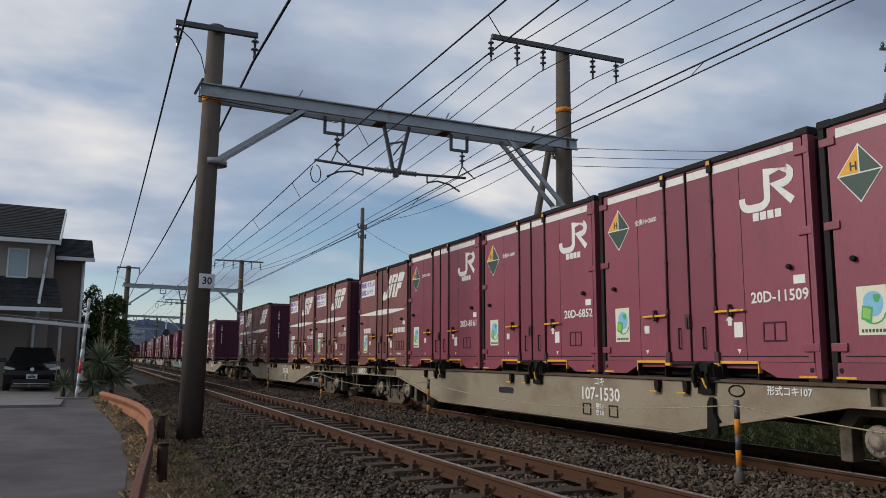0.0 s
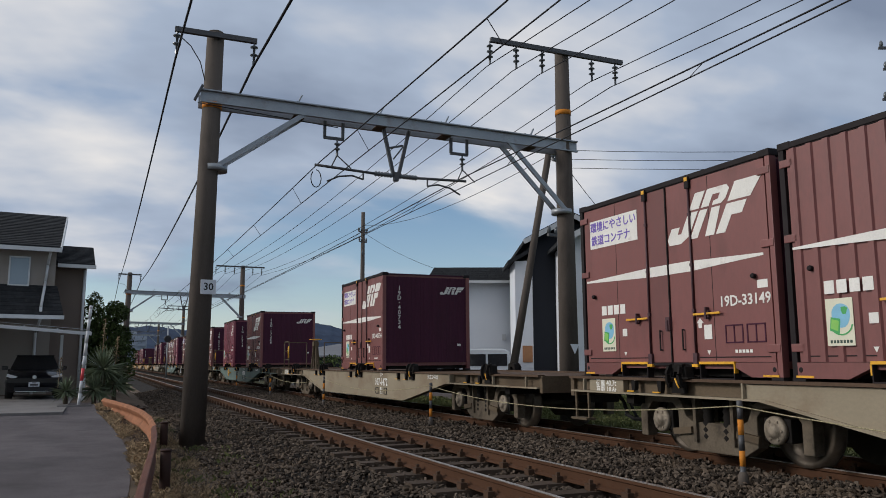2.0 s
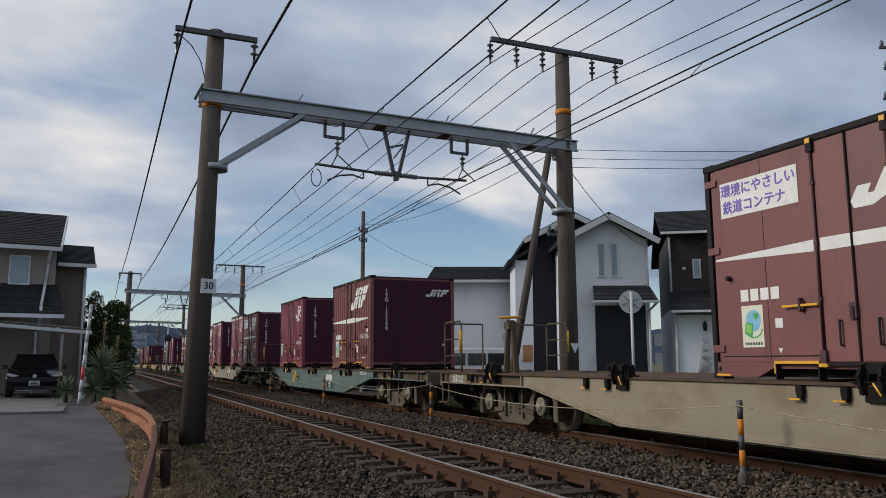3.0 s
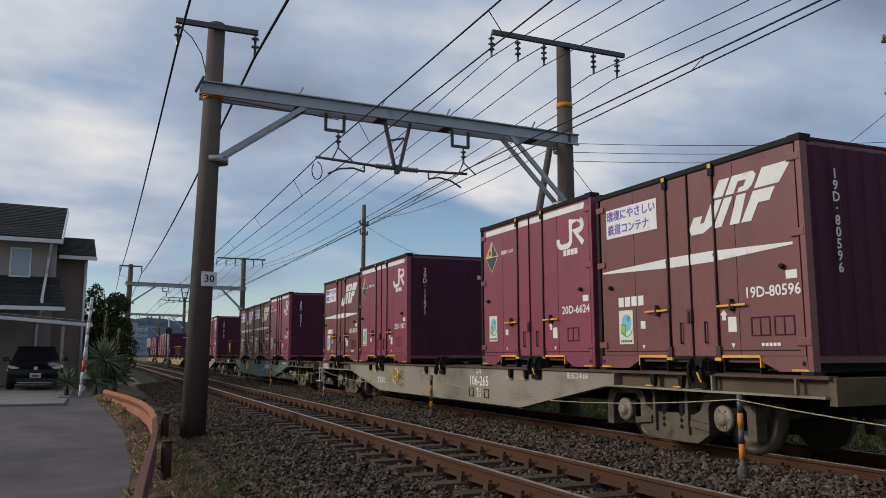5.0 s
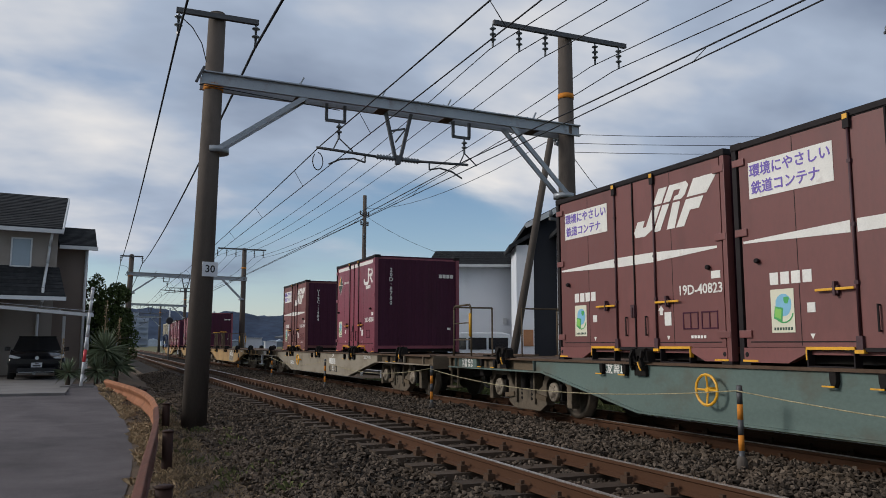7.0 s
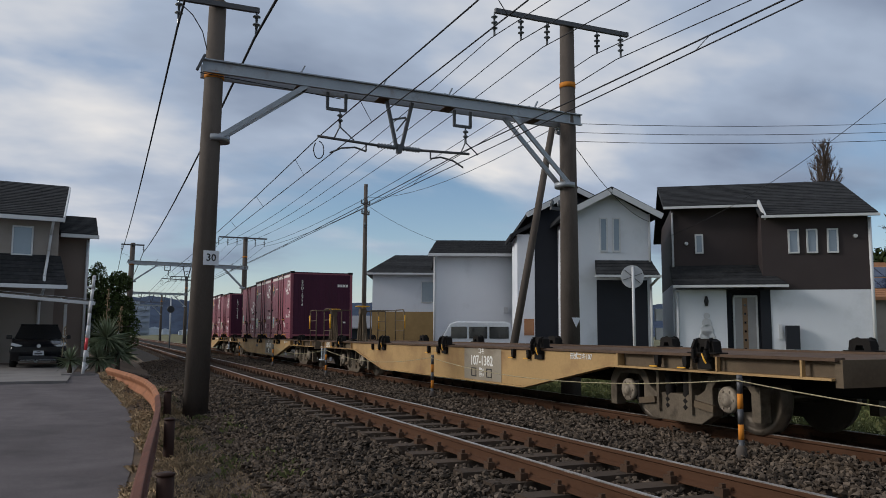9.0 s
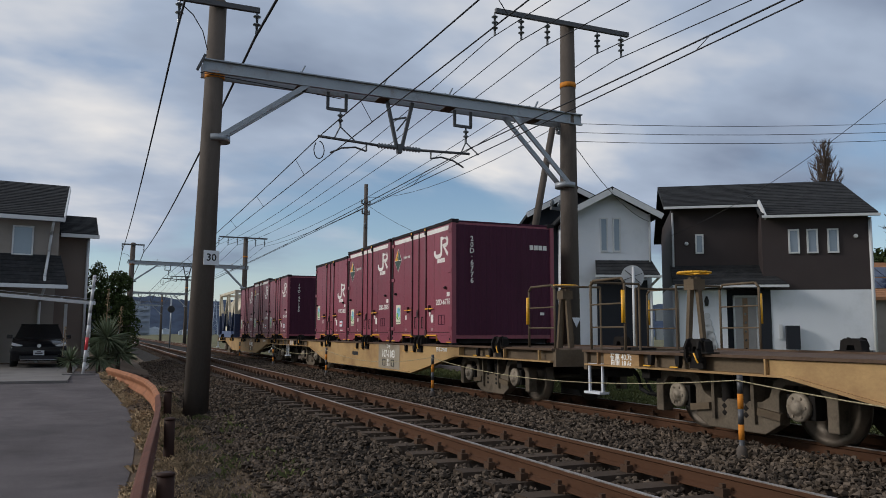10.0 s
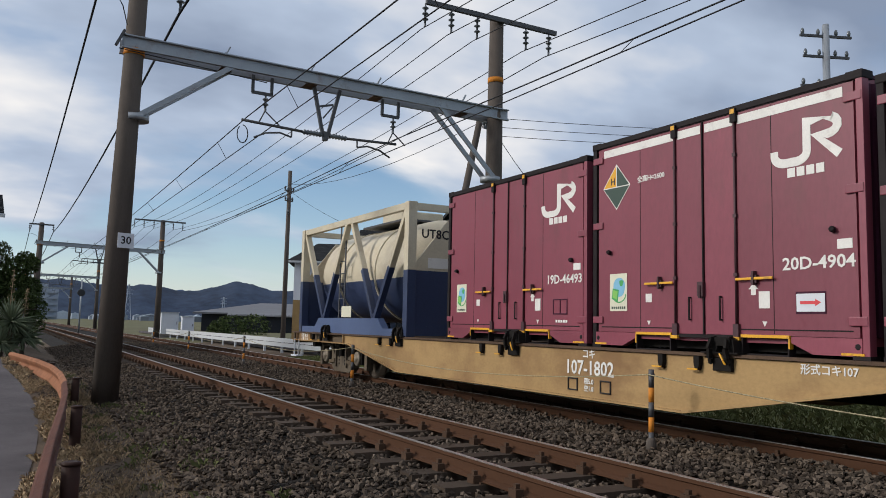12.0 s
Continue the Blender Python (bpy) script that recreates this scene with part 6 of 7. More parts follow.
def guard_rail():
    g = thing("guard_rail", "rusty steel guard rail bending along the lane", "guard rail")
    line = [(0.06, 2.5), (0.18, 4.5), (0.32, 6.4), (0.49, 8.5), (0.70, 10.9), (0.90, 13.3), (1.02, 15.5), (1.06, 17.5), (1.00, 19.5), (0.80, 21.5), (0.50, 23.4), (0.22, 25.0)]
    pts = []
    for a, b in zip(line, line[1:]):
        for i in range(4):
            pts.append((a[0] + (b[0] - a[0]) * i / 4, a[1] + (b[1] - a[1]) * i / 4))
    pts.append(line[-1])
    prof = [(0.0, 0.0), (-0.05, -0.02), (-0.075, -0.06), (-0.05, -0.11), (-0.01, -0.15), (0.0, -0.175), (-0.01, -0.20), (-0.05, -0.24), (-0.075, -0.29), (-0.05, -0.33), (0.0, -0.35)]
    prof = prof + [(a + 0.012, b) for a, b in prof[::-1]]
    bm = bmesh.new()
    places = []
    for i, (x, y) in enumerate(pts):
        far = max(0.0, (y - 12) / 13)
        lift = 0.17 * far
        d = Vector((pts[min(i + 1, len(pts) - 1)][0] - pts[max(i - 1, 0)][0], pts[min(i + 1, len(pts) - 1)][1] - pts[max(i - 1, 0)][1])).normalized()
        places.append([(x + d.y * a, y - d.x * a, -0.05 + lift + b * (1 + 0.2 * min(1, 2 * far))) for a, b in prof])
    bm.free()
    n = len(prof)
    # the near length takes the darker brown, the far length the lighter one
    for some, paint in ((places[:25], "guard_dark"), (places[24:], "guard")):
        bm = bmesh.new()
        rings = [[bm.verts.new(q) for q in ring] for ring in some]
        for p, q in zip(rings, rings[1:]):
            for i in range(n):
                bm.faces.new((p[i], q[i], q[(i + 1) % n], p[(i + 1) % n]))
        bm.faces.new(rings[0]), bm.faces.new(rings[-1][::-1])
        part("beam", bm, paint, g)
    for x, y in ((0.52, 7.0), (0.88, 11.4), (1.20, 16.1), (1.02, 20.6), (0.42, 24.2), (0.33, 4.6)):
        lift = 0.12 * max(0.0, (y - 12) / 13)
        bm = bmesh.new()
        rod(bm, (x + 0.02, y, -0.9), (x + 0.02, y, -0.06 + lift), 0.07, 16)
        lathe(bm, (x + 0.02, y, -0.06 + lift), (x + 0.02, y, -0.03 + lift), [(0, 0.076), (0.02, 0.076), (0.03, 0.05)], 16)
        part("post", bm, "guard_post", g)


guard_rail()


def blades(name, label, count, place, length, material, width=0.012):
    rng = np.random.default_rng(11)
    V, Fc = [], []
    for _ in range(count):
        p = place(rng)
        if p is None:
            continue
        x, y, z = p
        a, l, lean = rng.uniform(0, 6.283), rng.uniform(*length), rng.uniform(0.2, 1.1)
        w = width * rng.uniform(0.6, 1.3)
        dx, dy = math.cos(a), math.sin(a)
        k = len(V)
        V += [(x - dy * w, y + dx * w, z), (x + dy * w, y - dx * w, z), (x + dx * l * lean * 0.5, y + dy * l * lean * 0.5, z + l * 0.7), (x + dx * l * lean, y + dy * l * lean, z + l * (1.0 - 0.35 * lean))]
        Fc += [(k, k + 1, k + 2), (k + 2, k + 1, k + 3)]
    me = bpy.data.meshes.new(name)
    me.from_pydata(V, [], Fc)
    me.materials.append(M[material])
    return tagged(new(name, me), label, "grass", kind="stuff")


def dry_place(rng):
    y = 4.5 + 22 * rng.random() ** 1.6
    x = lane_edge(y) + rng.uniform(0.0, 1.0) ** 1.5
    if noise.noise((x * 1.6, y * 0.9, 5.0)) < -0.05 or x > 2.3:
        return None
    return x, y, ground_z(x, y) - 0.01


def weed_place(rng):
    y = 4.5 + 20 * rng.random() ** 1.5
    x = rng.uniform(0.9, 2.3)
    return (x, y, ground_z(x, y)) if noise.noise((x * 2.2, y * 1.4, 9.0)) > 0.22 else None


def far_grass_place(rng):
    y = 3 + 30 * rng.random()
    x = rng.uniform(10.3, 17)
    return x, y, ground_z(x, y)




def verge_place(rng):
    y = 4.5 + 26 * rng.random() ** 1.6
    x = rng.uniform(lane_edge(y) + 0.15, 1.75)
    if noise.noise((x * 1.1, y * 0.35, 3.0)) > -0.05 - 0.5 * abs(x - 1.2) and 0.75 < x < 1.6 and rng.random() < 0.5:
        return None
    return x, y, ground_z(x, y) + rng.uniform(-0.015, 0.01)


def path_place(rng):
    y = 4.5 + 20 * rng.random() ** 1.7
    x = rng.uniform(0.7, 1.8)
    return (x, y, ground_z(x, y) - 0.004) if noise.noise((x * 1.3, y * 0.8, 12.0)) > -0.25 else None


blades("dry_litter", "flat straw and dead grass on the trodden verge", 16000, path_place, (0.015, 0.05), "dry_grass", 0.004)
scatter_stones("verge_gravel", "dark gravel spilled over the verge", 15000, verge_place, (0.012, 0.034), "stone")
blades("dry_grass", "dry straw-coloured grass along the lane", 22000, dry_place, (0.03, 0.12), "dry_grass", 0.006)
blades("weeds", "green weeds in the verge", 5000, weed_place, (0.04, 0.14), "grass", 0.006)
blades("grass", "short green grass beyond the tracks", 26000, far_grass_place, (0.08, 0.22), "grass", 0.012)
scatter_stones("ballast", "dark brown-grey crushed stone ballast", 82000, on_bed, (0.022, 0.043), "stone")

scatter_stones("ballast_behind", "dark crushed stone ballast behind the viewpoint", 14000, behind_bed, (0.025, 0.048), "stone")


# ---- trees, yuccas ----
def leaf_cloud(bm, centre, radii, count, size, rng):
    for _ in range(count):
        while True:
            q = rng.uniform(-1, 1, 3)
            d = q @ q
            if 0.25 < d < 1:
                break
        bump = 1 + 0.25 * noise.noise(Vector(q * 2.2 + np.array(centre)))
        p = Vector(centre) + Vector((q[0] * radii[0], q[1] * radii[1], q[2] * radii[2])) * bump
        a, b = Vector(rng.normal(size=3)).normalized(), Vector(rng.normal(size=3)).normalized()
        s = size * rng.uniform(0.6, 1.4)
        v = [bm.verts.new(p + a * s), bm.verts.new(p + b * s * 0.6), bm.verts.new(p - a * s), bm.verts.new(p - b * s * 0.6)]
        bm.faces.new(v)


def bush(m, label, clumps, count, size, height):
    rng = np.random.default_rng(5)
    t = thing("bush", label, "bush", m)
    bm = bmesh.new()
    for c, r in clumps:
        rod(bm, (0, 0, 0), (c[0] * 0.8, c[1] * 0.8, c[2]), 0.07, 7, 0.02)
    part("trunk", bm, "bark", t)
    bm = bmesh.new()
    for c, r in clumps:
        leaf_cloud(bm, c, r, count, size, rng)
    part("crown", bm, "leaf", t)
    return t


shrub_rng = random.Random(8)
shrub = []
for k in range(26):
    u = k / 25
    z = 0.3 + 3.5 * u
    reach = 1.15 * (1 - 0.55 * max(0.0, u - 0.4) ** 1.3)
    a = k * 2.4
    shrub.append(((reach * math.cos(a) * shrub_rng.uniform(0.4, 1.0), reach * math.sin(a) * 0.8, z + shrub_rng.uniform(-0.1, 0.35)), [shrub_rng.uniform(0.34, 0.62) for _ in range(3)]))
bush(pose(0.30, 38.5, -0.2), "dark green evergreen shrub beside the house", shrub, 700, 0.06, 3)


def yucca(m, heads, spikes):
    rng = np.random.default_rng(3)
    t = thing("yucca", "spiky grey-green yucca with dry flower stalks", "yucca", m, "yuccas")
    for c, r, n in heads:
        bm = bmesh.new()
        rod(bm, (c[0], c[1], -0.1), c, 0.07, 8)
        part("trunk", bm, "bark", t)
        bm = bmesh.new()
        for _ in range(n):
            a, e = rng.uniform(0, 6.283), rng.uniform(-0.7, 1.4)
            d = Vector((math.cos(a) * math.cos(e), math.sin(a) * math.cos(e), math.sin(e)))
            side = d.cross(Vector((0, 0, 1))).normalized() * 0.022
            l = r * rng.uniform(0.75, 1.1)
            p = Vector(c)
            droop = Vector((0, 0, -0.12 * l if e < 0.4 else 0))
            v = [bm.verts.new(p - side * 0.6), bm.verts.new(p + d * l * 0.5 - side), bm.verts.new(p + d * l + droop), bm.verts.new(p + d * l * 0.5 + side), bm.verts.new(p + side * 0.6)]
            bm.faces.new(v)
        part("leaves", bm, "yucca", t)
    for c, h in spikes:
        bm = bmesh.new()
        rod(bm, c, (c[0] + 0.05, c[1], c[2] + h), 0.012, 6)
        for _ in range(90):
            z = rng.uniform(0.35, 1.0) * h
            a = rng.uniform(0, 6.283)
            w = 0.10 * (1.25 - z / h)
            q = Vector((c[0] + 0.05 * z / h + w * math.cos(a), c[1] + w * math.sin(a), c[2] + z))
            v = [bm.verts.new(q + Vector(rng.uniform(-0.03, 0.03, 3))) for _ in range(3)]
            bm.faces.new(v)
        part("flower_stalk", bm, "dry_grass", t)


yucca(pose(0.0, 27.2, -0.15), [((0.18, 0, 1.08), 0.80, 260), ((0.52, 0.2, 0.6), 0.66, 190), ((-0.05, -0.3, 0.45), 0.6, 160), ((-0.84, -0.3, 0.42), 0.5, 140)], [((0.1, 0, 1.2), 1.45), ((0.5, 0.1, 0.9), 1.2), ((-1.1, 0.4, 0.5), 0.95)])

mark = thing("marker_pole", "slim white pole with a faded red band", "pole", pose(-0.46, 26.3, -0.15))
for k in range(8):
    bm = bmesh.new()
    rod(bm, (0.022 * k, 0, 0.37 * k), (0.022 * (k + 1), 0, 0.37 * (k + 1)), 0.045, 12)
    part("stripe", bm, "label_red" if k in (2,) else "trim", mark)
bm = bmesh.new()
lathe(bm, (0.176, 0, 2.90), (0.18, 0, 3.0), [(0, 0.052), (0.06, 0.052), (0.1, 0.03)], 12)
box(bm, 0.0, 0.18, -0.02, 0.02, 2.62, 2.66)
part("cap", bm, "gutter", mark)
tagged(part("planter_kerb", boxes((-1.0, -0.1, 25.4, 25.55, -0.35, -0.08)), "driveway"), "low concrete planter edge round the yuccas", "kerb", kind="structure")


def bare_tree(m, height, seed):
    rng = np.random.default_rng(seed)
    t = thing("bare_tree", "tall leafless tree with fine upright twigs", "tree", m, "bare trees")
    tr = bmesh.new()
    rod(tr, (0, 0, -0.3), (0, 0, height * 0.95), 0.17, 8, 0.02)
    part("trunk", tr, "bark", t)

    def grow(bm, p, d, l, r, n):
        rod(bm, p, p + d * l, r, 4 if n > 1 else 3, r * 0.5)
        if n == 0:
            return
        for _ in range(4):
            nd = (d + Vector(rng.normal(size=3)) * 0.34 + Vector((0, 0, 0.3))).normalized()
            grow(bm, p + d * l * rng.uniform(0.3, 1.0), nd, l * rng.uniform(0.45, 0.7), r * 0.55, n - 1)
    for k in range(60):
        a, u = k * 2.4, k / 60
        z = height * (0.25 + 0.66 * u)
        bm = bmesh.new()
        grow(bm, Vector((0, 0, z)), Vector((0.36 * math.cos(a), 0.36 * math.sin(a), 1)).normalized(), height * (0.045 + 0.065 * math.sin(math.pi * min(1.0, 0.12 + 0.85 * u))), 0.045, 3)
        part("branch", bm, "twig", t)


def street_place(right, depth):
    a = radians(-VIEW)
    return right * math.cos(a) + depth * math.sin(a), -right * math.sin(a) + depth * math.cos(a)


bare_tree(pose(*street_place(22.6, 46), -0.2), 13.3, 4)
bare_tree(pose(*street_place(25.6, 44), -0.2), 9.0, 6)
bush(pose(*street_place(27.0, 47), -0.2), "dark trees behind the houses", [((0, 0, 3.5), (2.2, 2, 3)), ((2.5, 1, 3), (2.2, 2, 3)), ((-1.2, 0, 5), (1.2, 1.2, 1.5))], 1600, 0.16, 6)


def tiled_house():
    h = house_frame("house", "beige house with orange tiled roof and solar panels", 0, 42)
    part("wall", boxes((22.5, 30, 0, 7, -0.2, 3.3)), "beige", h)
    roof_slab(h, [(22.2, -0.5, 3.2), (30, -0.5, 3.2), (30, 3.5, 5.4), (23.2, 3.5, 5.4)], 0.15, "tile_roof")
    for i in range(4):
        for j in range(2):
            x, u = 22.9 + i * 0.8, 0.22 + j * 0.32
            roof_slab(h, [(x, -0.5 + 4 * u, 3.27 + 2.2 * u), (x + 0.75, -0.5 + 4 * u, 3.27 + 2.2 * u), (x + 0.75, -0.5 + 4 * (u + 0.28), 3.27 + 2.2 * (u + 0.28)), (x, -0.5 + 4 * (u + 0.28), 3.27 + 2.2 * (u + 0.28))], 0.03, "solar").name = "solar_panel"
    return h


tiled_house()


# ---- poles ----
def service_pole(m, height, r, label, arms, material="steel"):
    p = thing("utility_pole", label, "utility pole", m, "utility poles")
    bm = bmesh.new()
    rod(bm, (0, 0, -0.4), (0, 0, height), r, 16, r * 0.75)
    part("pole", bm, material, p)
    for z, l, a in arms:
        bm = bmesh.new()
        ca, sa = math.cos(a), math.sin(a)
        bar(bm, (-l * ca, -l * sa, z), (l * ca, l * sa, z), 0.07, 0.08)
        arm = part("cross_arm", bm, "steel_dark", p)
        for k in (-0.9, -0.3, 0.4, 0.9):
            bm = bmesh.new()
            lathe(bm, (k * l * ca, k * l * sa, z + 0.04), (k * l * ca, k * l * sa, z + 0.24), [(0, 0.03), (0.06, 0.06), (0.12, 0.06), (0.2, 0.03)], 8)
            part("insulator", bm, "insulator", arm)
    return p


service_pole(pose(14.23, 45.0, -0.3), 10.4, 0.15, "slim grey utility pole with fittings near its top", [(9.2, 0.35, 0.4), (8.6, 0.3, 0.4), (7.8, 0.3, 1.2)], "concrete")
service_pole(pose(11.35, 18.2, -0.4), 7.55, 0.10, "slim grey steel pole beside the portal pole", [(7.0, 0.25, 0.3), (4.9, 0.45, 0.2)])
strut = thing("strut_pole", "slanting concrete strut pole", "pole")
bm = bmesh.new()
rod(bm, (9.67, 18.4, -0.4), (11.2, 18.4, 7.0), 0.11, 14, 0.09)
part("pole", bm, "concrete", strut)
service_pole(pose(*street_place(14.9, 24), -0.3), 11.7, 0.15, "grey utility pole with several cross arms", [(11.3, 0.9, -0.4), (10.6, 0.8, -0.4), (9.6, 0.9, -0.4)])

far_pole = street_place(14.9, 24)
for k, z in enumerate((7.0, 6.75, 6.5)):
    a, b = Vector((11.35, 18.2, z - 0.1)), Vector((far_pole[0] + 6, far_pole[1] - 3, z + 1.2))
    wire("service_wire", "thin service wire beside the track", [tuple(a.lerp(b, i / 10) - Vector((0, 0, 1.2 * (i / 10) * (1 - i / 10)))) for i in range(11)], 0.008, "service wires")
for k, (a, b, sag) in enumerate((((14.23, 45.0, 8.9), (*street_place(2.5, 40), 5.2), 0.5), ((14.23, 45.0, 9.3), (11.35, 18.2, 6.9), 0.6), ((10.14, 16.2, 6.1), (*street_place(8.7, 33), 5.9), 0.4), ((*street_place(9.8, 33.8), 5.4), (*street_place(14.9, 24), 9.4), 0.5))):
    a, b = Vector(a), Vector(b)
    wire("service_wire", "thin service wire to the houses", [tuple(a.lerp(b, i / 10) - Vector((0, 0, 4 * sag * (i / 10) * (1 - i / 10)))) for i in range(11)], 0.010, "service wires")

sg = thing("traffic_mirror", "round grey disc on a white post beside the track", "sign", pose(*street_place(6.77, 28), 0))
bm = bmesh.new()
rod(bm, (0, 0, -0.4), (0, 0, 3.55), 0.05, 12)
part("post", bm, "trim", sg)
bm = bmesh.new()
lathe(bm, (0, 0.08, 3.2), (0, 0.14, 3.2), [(0, 0.41), (0.03, 0.41), (0.06, 0.36)], 24)
disc = part("disc", bm, "gutter", sg)
disc.rotation_euler = (0, 0, radians(VIEW))
for a in (20, 80, 140):
    bm = bmesh.new()
    bar(bm, (-0.36 * math.cos(radians(a)), 0.07, 3.2 - 0.36 * math.sin(radians(a))), (0.36 * math.cos(radians(a)), 0.07, 3.2 + 0.36 * math.sin(radians(a))), 0.02, 0.03, (0, 1, 0))
    part("brace", bm, "steel_dark", disc)


def small_van(m):
    c = thing("van", "white kei van parked by the houses", "van", m)
    bm = bmesh.new()
    prism(bm, [(-1.65, 0.25), (1.65, 0.25), (1.65, 0.95), (1.5, 1.75), (1.2, 1.85), (-0.9, 1.85), (-1.2, 1.75), (-1.6, 1.05), (-1.68, 0.9)], "y", -0.72, 0.72)
    part("body", bm, "white_car", c, bevel=0.05)
    for x0, x1 in ((-1.15, -0.45), (-0.35, 0.45), (0.55, 1.4)):
        part("window", boxes((x0, x1, -0.735, -0.722, 1.1, 1.62)), "car_glass", c)
    bm = bmesh.new()
    prism(bm, [(-1.62, 1.08), (-1.26, 1.7), (-1.24, 1.72), (-1.60, 1.08)], "y", -0.6, 0.6)
    part("windscreen", bm, "car_glass", c)
    for x in (-1.1, 1.1):
        bm = bmesh.new()
        rod(bm, (x, -0.74, 0.27), (x, -0.5, 0.27), 0.27, 16)
        part("wheel", bm, "black_rubber", c)
    return c


small_van(pose(*street_place(1.55, 36), -0.15, 0, 0, VIEW))


sgn = thing("railway_signal", "slim railway signal post with a dark round head", "signal", pose(6.0, 80, 0))
bm = bmesh.new()
rod(bm, (0, 0, -0.3), (0, 0, 4.6), 0.07, 10)
part("post", bm, "steel", sgn)
bm = bmesh.new()
lathe(bm, (0, 0.05, 3.4), (0, -0.15, 3.4), [(0, 0.32), (0.16, 0.34), (0.2, 0.3)], 16)
part("head", bm, "black", sgn)


# ---- distance: the roadside fence, a barn, hills ----
fence = thing("white_guard_fence", "white roadside guard fence beyond the track", "fence")
for i in range(16):
    y = 32 + i * 3.0
    part("post", boxes((12.0 - 0.05, 12.0 + 0.05, y - 0.06, y + 0.06, -0.5, 0.35)), "trim", fence)
for za, zb in ((-0.06, 0.13), (0.16, 0.36)):
    part("rail", boxes((11.90, 11.945, 31, 79, za, zb)), "trim", fence)
tagged(part("side_road", boxes((12.6, 19.0, 26.0, 90.0, -0.3, -0.12)), "asphalt"), "pale side road beyond the fence", "road", kind="structure")


def barn():
    b = thing("barn", "low dark barn with a grey metal roof", "barn", pose(34, 98, 0, 0, 0, -18))
    part("wall", boxes((-13, 16, 0, 14, -0.5, 2.2)), "black_wall", b)
    roof_slab(b, [(-14, -1, 2.2), (17, -1, 2.2), (14, 7, 3.7), (-6, 7, 3.7)], 0.2, "grey_roof")
    roof_slab(b, [(-6, 7, 3.7), (14, 7, 3.7), (17, 15, 2.2), (-14, 15, 2.2)], 0.2, "grey_roof")
    part("lean_to", boxes((-9, -1, -5, -1.2, -0.5, 2.0)), "black_wall", b)
    roof_slab(b, [(-9.5, -5.5, 1.9), (17, -5.5, 1.9), (17, -1, 2.6), (-9.5, -1, 2.6)], 0.12, "grey_roof")


barn()


def hills(name, dist, base, material, peaks, a0, a1, label):
    bm = bmesh.new()
    n = 700
    prev = None
    for i in range(n + 1):
        a = radians(a0 + (a1 - a0) * i / n)
        deg = math.degrees(a)
        h = base + sum(p * math.exp(-((deg - c) / w) ** 2) for c, w, p in peaks) + dist * 0.004 * noise.noise((deg * 0.35, 1, dist)) + dist * 0.0025 * noise.noise((deg * 1.1, 4, dist)) + dist * 0.0012 * noise.noise((deg * 2.5, 1, dist)) + dist * 0.0005 * noise.noise((deg * 9, 2, dist))
        x, y = dist * math.sin(a), dist * math.cos(a)
        col = [bm.verts.new((x * k, y * k, z)) for k, z in ((0.86, -2), (0.93, h * 0.45), (1.0, h), (1.1, -2))]
        if prev:
            for j in range(3):
                bm.faces.new((prev[j], col[j], col[j + 1], prev[j + 1])).smooth = True
        prev = col
    tagged(part(name, bm, material), label, "hill", kind="structure")


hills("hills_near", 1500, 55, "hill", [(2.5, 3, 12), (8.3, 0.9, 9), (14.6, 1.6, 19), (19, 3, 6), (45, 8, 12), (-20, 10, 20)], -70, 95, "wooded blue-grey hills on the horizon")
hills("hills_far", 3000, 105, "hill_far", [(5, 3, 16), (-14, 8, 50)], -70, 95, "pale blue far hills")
for i, (a, d, w, h) in enumerate(((1.5, 420, 12, 17), (2.5, 440, 7, 15))):
    bl = thing("apartment_block", "pale distant apartment block", "building", pose(d * math.sin(radians(a)), d * math.cos(radians(a)), 0, 0, 0, -a), "far blocks")
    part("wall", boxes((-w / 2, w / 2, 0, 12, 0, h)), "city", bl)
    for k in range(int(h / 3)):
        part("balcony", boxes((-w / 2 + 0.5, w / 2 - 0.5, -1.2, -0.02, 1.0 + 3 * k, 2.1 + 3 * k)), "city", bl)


def far_town():
    """Low pale sheds and houses spread along the foot of the hills."""
    rng = np.random.default_rng(21)
    bm = bmesh.new()
    for _ in range(150):
        a, d = radians(rng.uniform(0.5, 24)), rng.uniform(720, 1150)
        w, l, h = rng.uniform(4, 15), rng.uniform(6, 14), rng.uniform(3.0, 6.0)
        x, y = d * math.sin(a), d * math.cos(a)
        box(bm, x - w / 2, x + w / 2, y, y + l, -1.0, h)
        prism(bm, [(x - w / 2 - 0.4, h), (x + w / 2 + 0.4, h), (x, h + rng.uniform(0.5, 2.0))], "y", y - 0.4, y + l + 0.4)
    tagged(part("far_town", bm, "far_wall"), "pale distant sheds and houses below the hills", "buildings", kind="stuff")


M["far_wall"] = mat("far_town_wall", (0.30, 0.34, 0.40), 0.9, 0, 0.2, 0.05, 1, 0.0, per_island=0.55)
far_town()


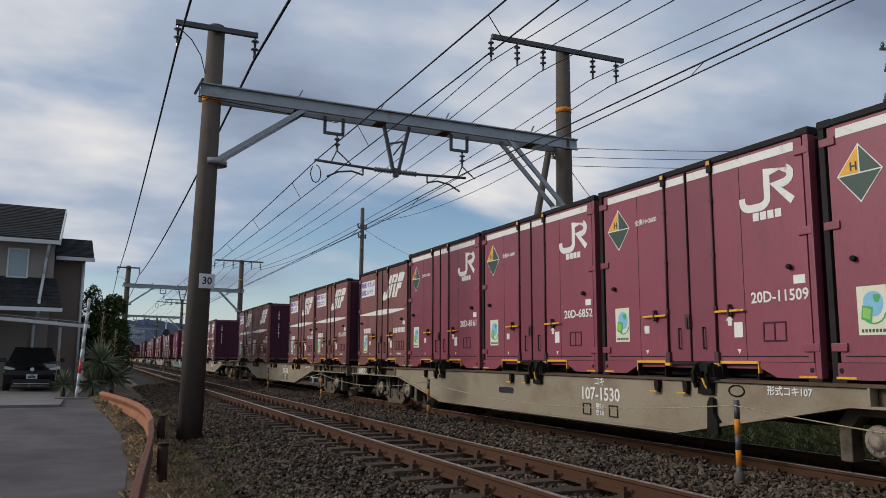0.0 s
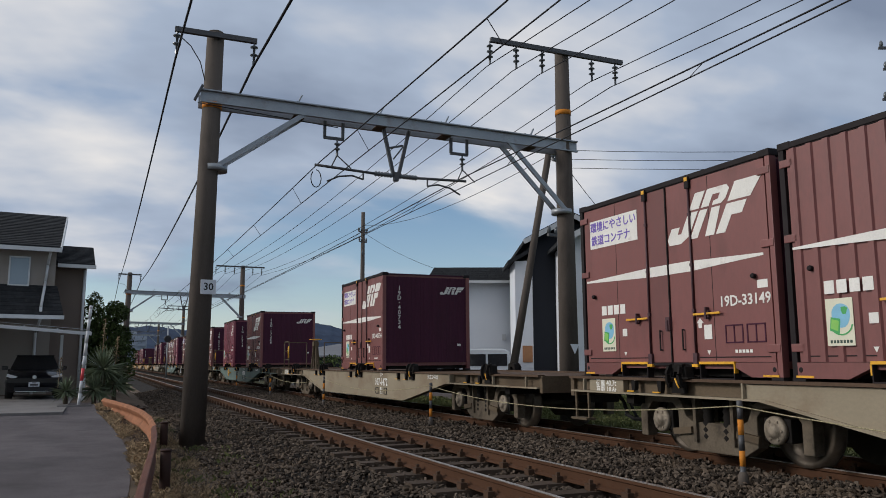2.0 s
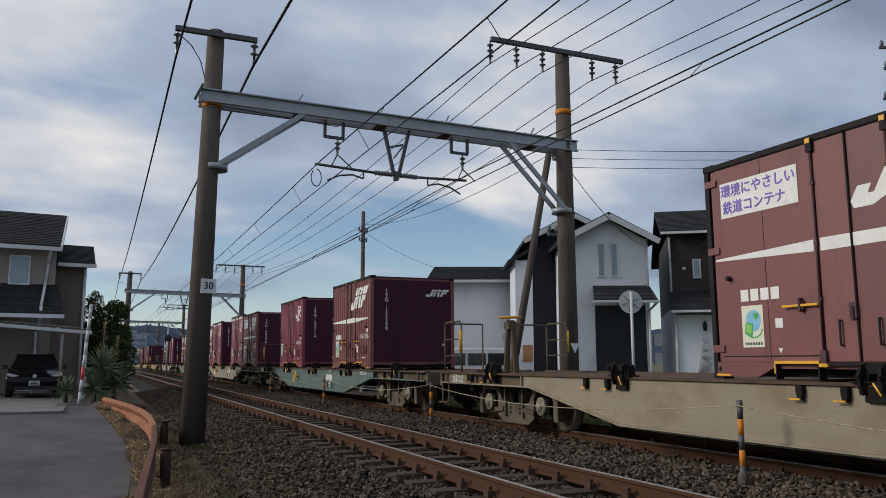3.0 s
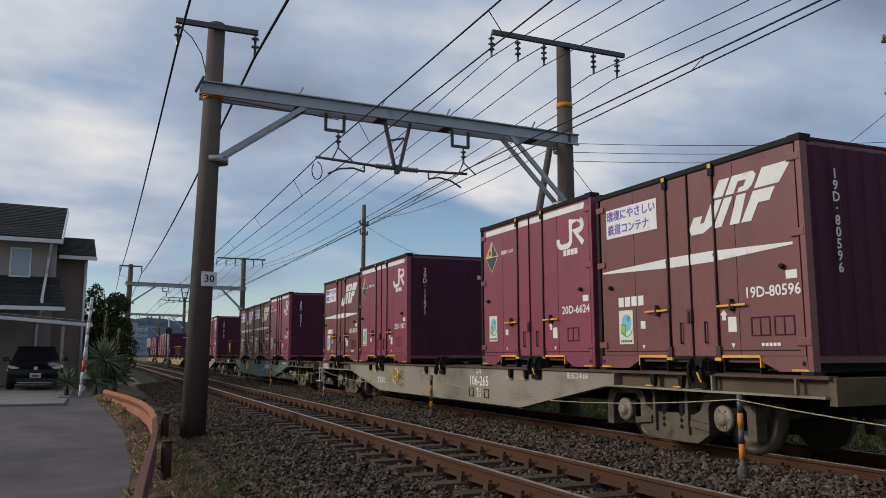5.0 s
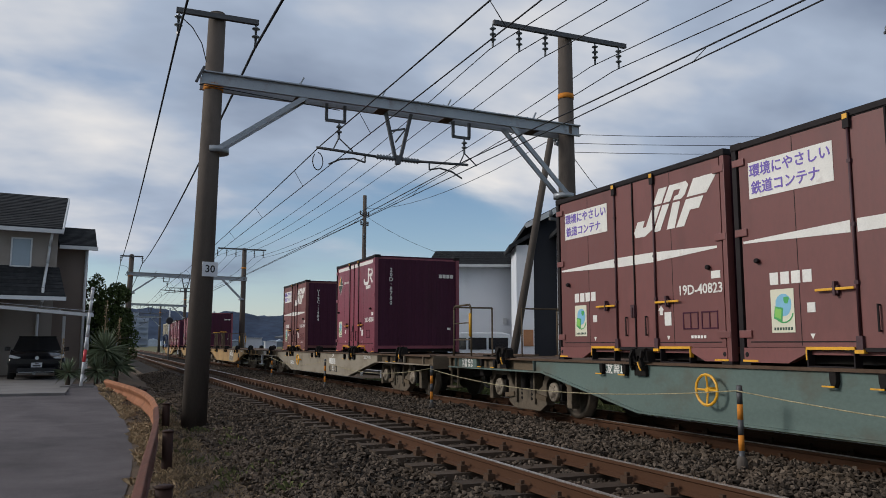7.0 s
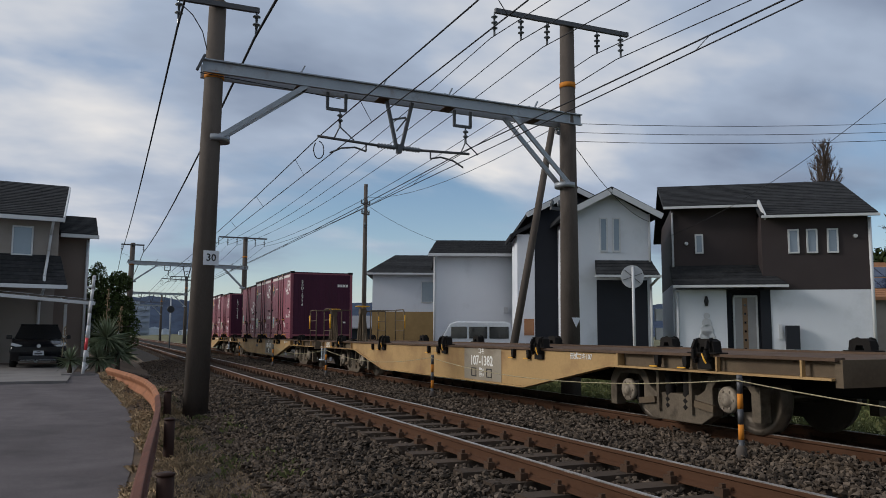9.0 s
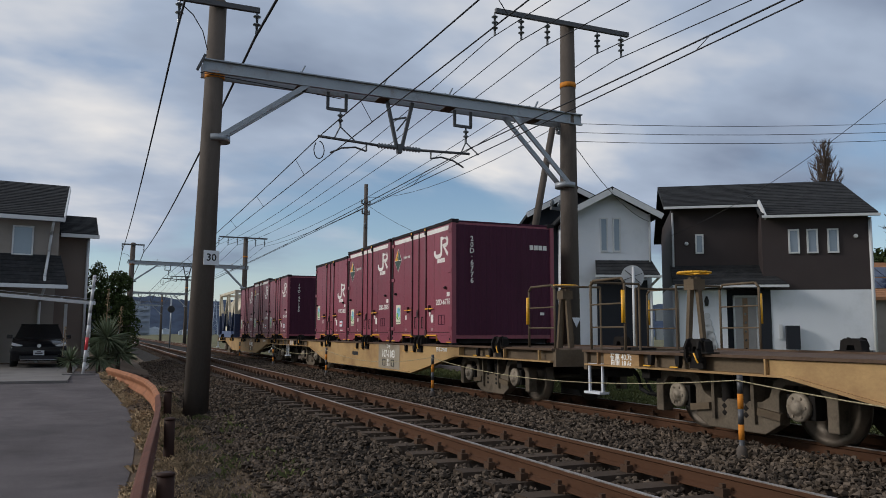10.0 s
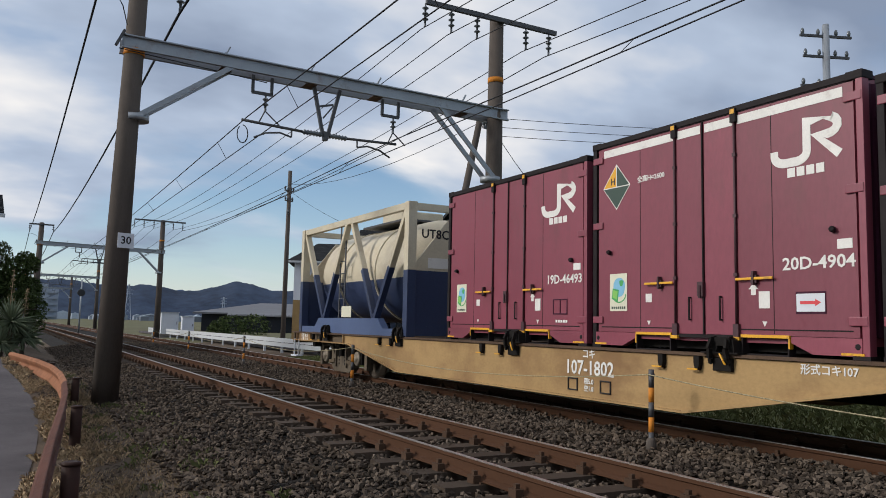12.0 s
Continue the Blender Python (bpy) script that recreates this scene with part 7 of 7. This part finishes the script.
def pylon(a, d, h):
    p = thing("pylon", "thin grey lattice pylon far off", "pylon", pose(d * math.sin(radians(a)), d * math.cos(radians(a)), 0, 0, 0, -a), "far pylons")
    bm = bmesh.new()
    for sx in (-1, 1):
        for sy in (-1, 1):
            bar(bm, (sx * h * 0.09, sy * h * 0.09, -1), (sx * 0.4, sy * 0.4, h), 0.5, 0.5)
    for k in range(6):
        z0, z1 = h * k / 6, h * (k + 1) / 6
        r0, r1 = h * 0.09 * (1 - k / 6) + 0.4, h * 0.09 * (1 - (k + 1) / 6) + 0.4
        bar(bm, (-r0, 0, z0), (r1, 0, z1), 0.3, 0.3, (0, 1, 0))
        bar(bm, (r0, 0, z0), (-r1, 0, z1), 0.3, 0.3, (0, 1, 0))
    part("tower", bm, "city", p)
    for z in (0.72, 0.83, 0.94):
        part("arm", boxes((-h * 0.12, h * 0.12, -0.3, 0.3, h * z, h * z + 0.5)), "city", p)


for a, d, h in ((7.2, 900, 38), (13.4, 840, 26)):
    pylon(a, d, h)


def cabinet(m, w, h):
    c = thing("trackside_cabinet", "pale grey equipment cabinet beside the track", "cabinet", m, "trackside cabinets")
    part("body", boxes((-w / 2, w / 2, -0.3, 0.3, 0.12, h)), "plate", c, bevel=0.02)
    part("plinth", boxes((-w / 2 - 0.05, w / 2 + 0.05, -0.35, 0.35, -0.5, 0.12)), "driveway", c)
    part("hood", boxes((-w / 2 - 0.06, w / 2 + 0.06, -0.36, 0.36, h, h + 0.06)), "gutter", c)
    part("door_handle", boxes((w / 2 - 0.16, w / 2 - 0.12, -0.33, -0.30, h * 0.5, h * 0.62)), "black", c)


cabinet(pose(12.2, 70, -0.2), 1.4, 1.9)
cabinet(pose(13.9, 71, -0.2), 1.0, 1.6)
cabinet(pose(1.6, 76, -0.2), 1.2, 1.5)
bush(pose(19.5, 78, -0.3), "dark round bush beside the side road", [((0, 0, 0.9), (1.6, 1.4, 1.2)), ((2.3, 0.3, 0.9), (1.7, 1.4, 1.3)), ((-1.3, 0.2, 0.6), (1.1, 1.1, 0.9))], 900, 0.12, 2)

motions()
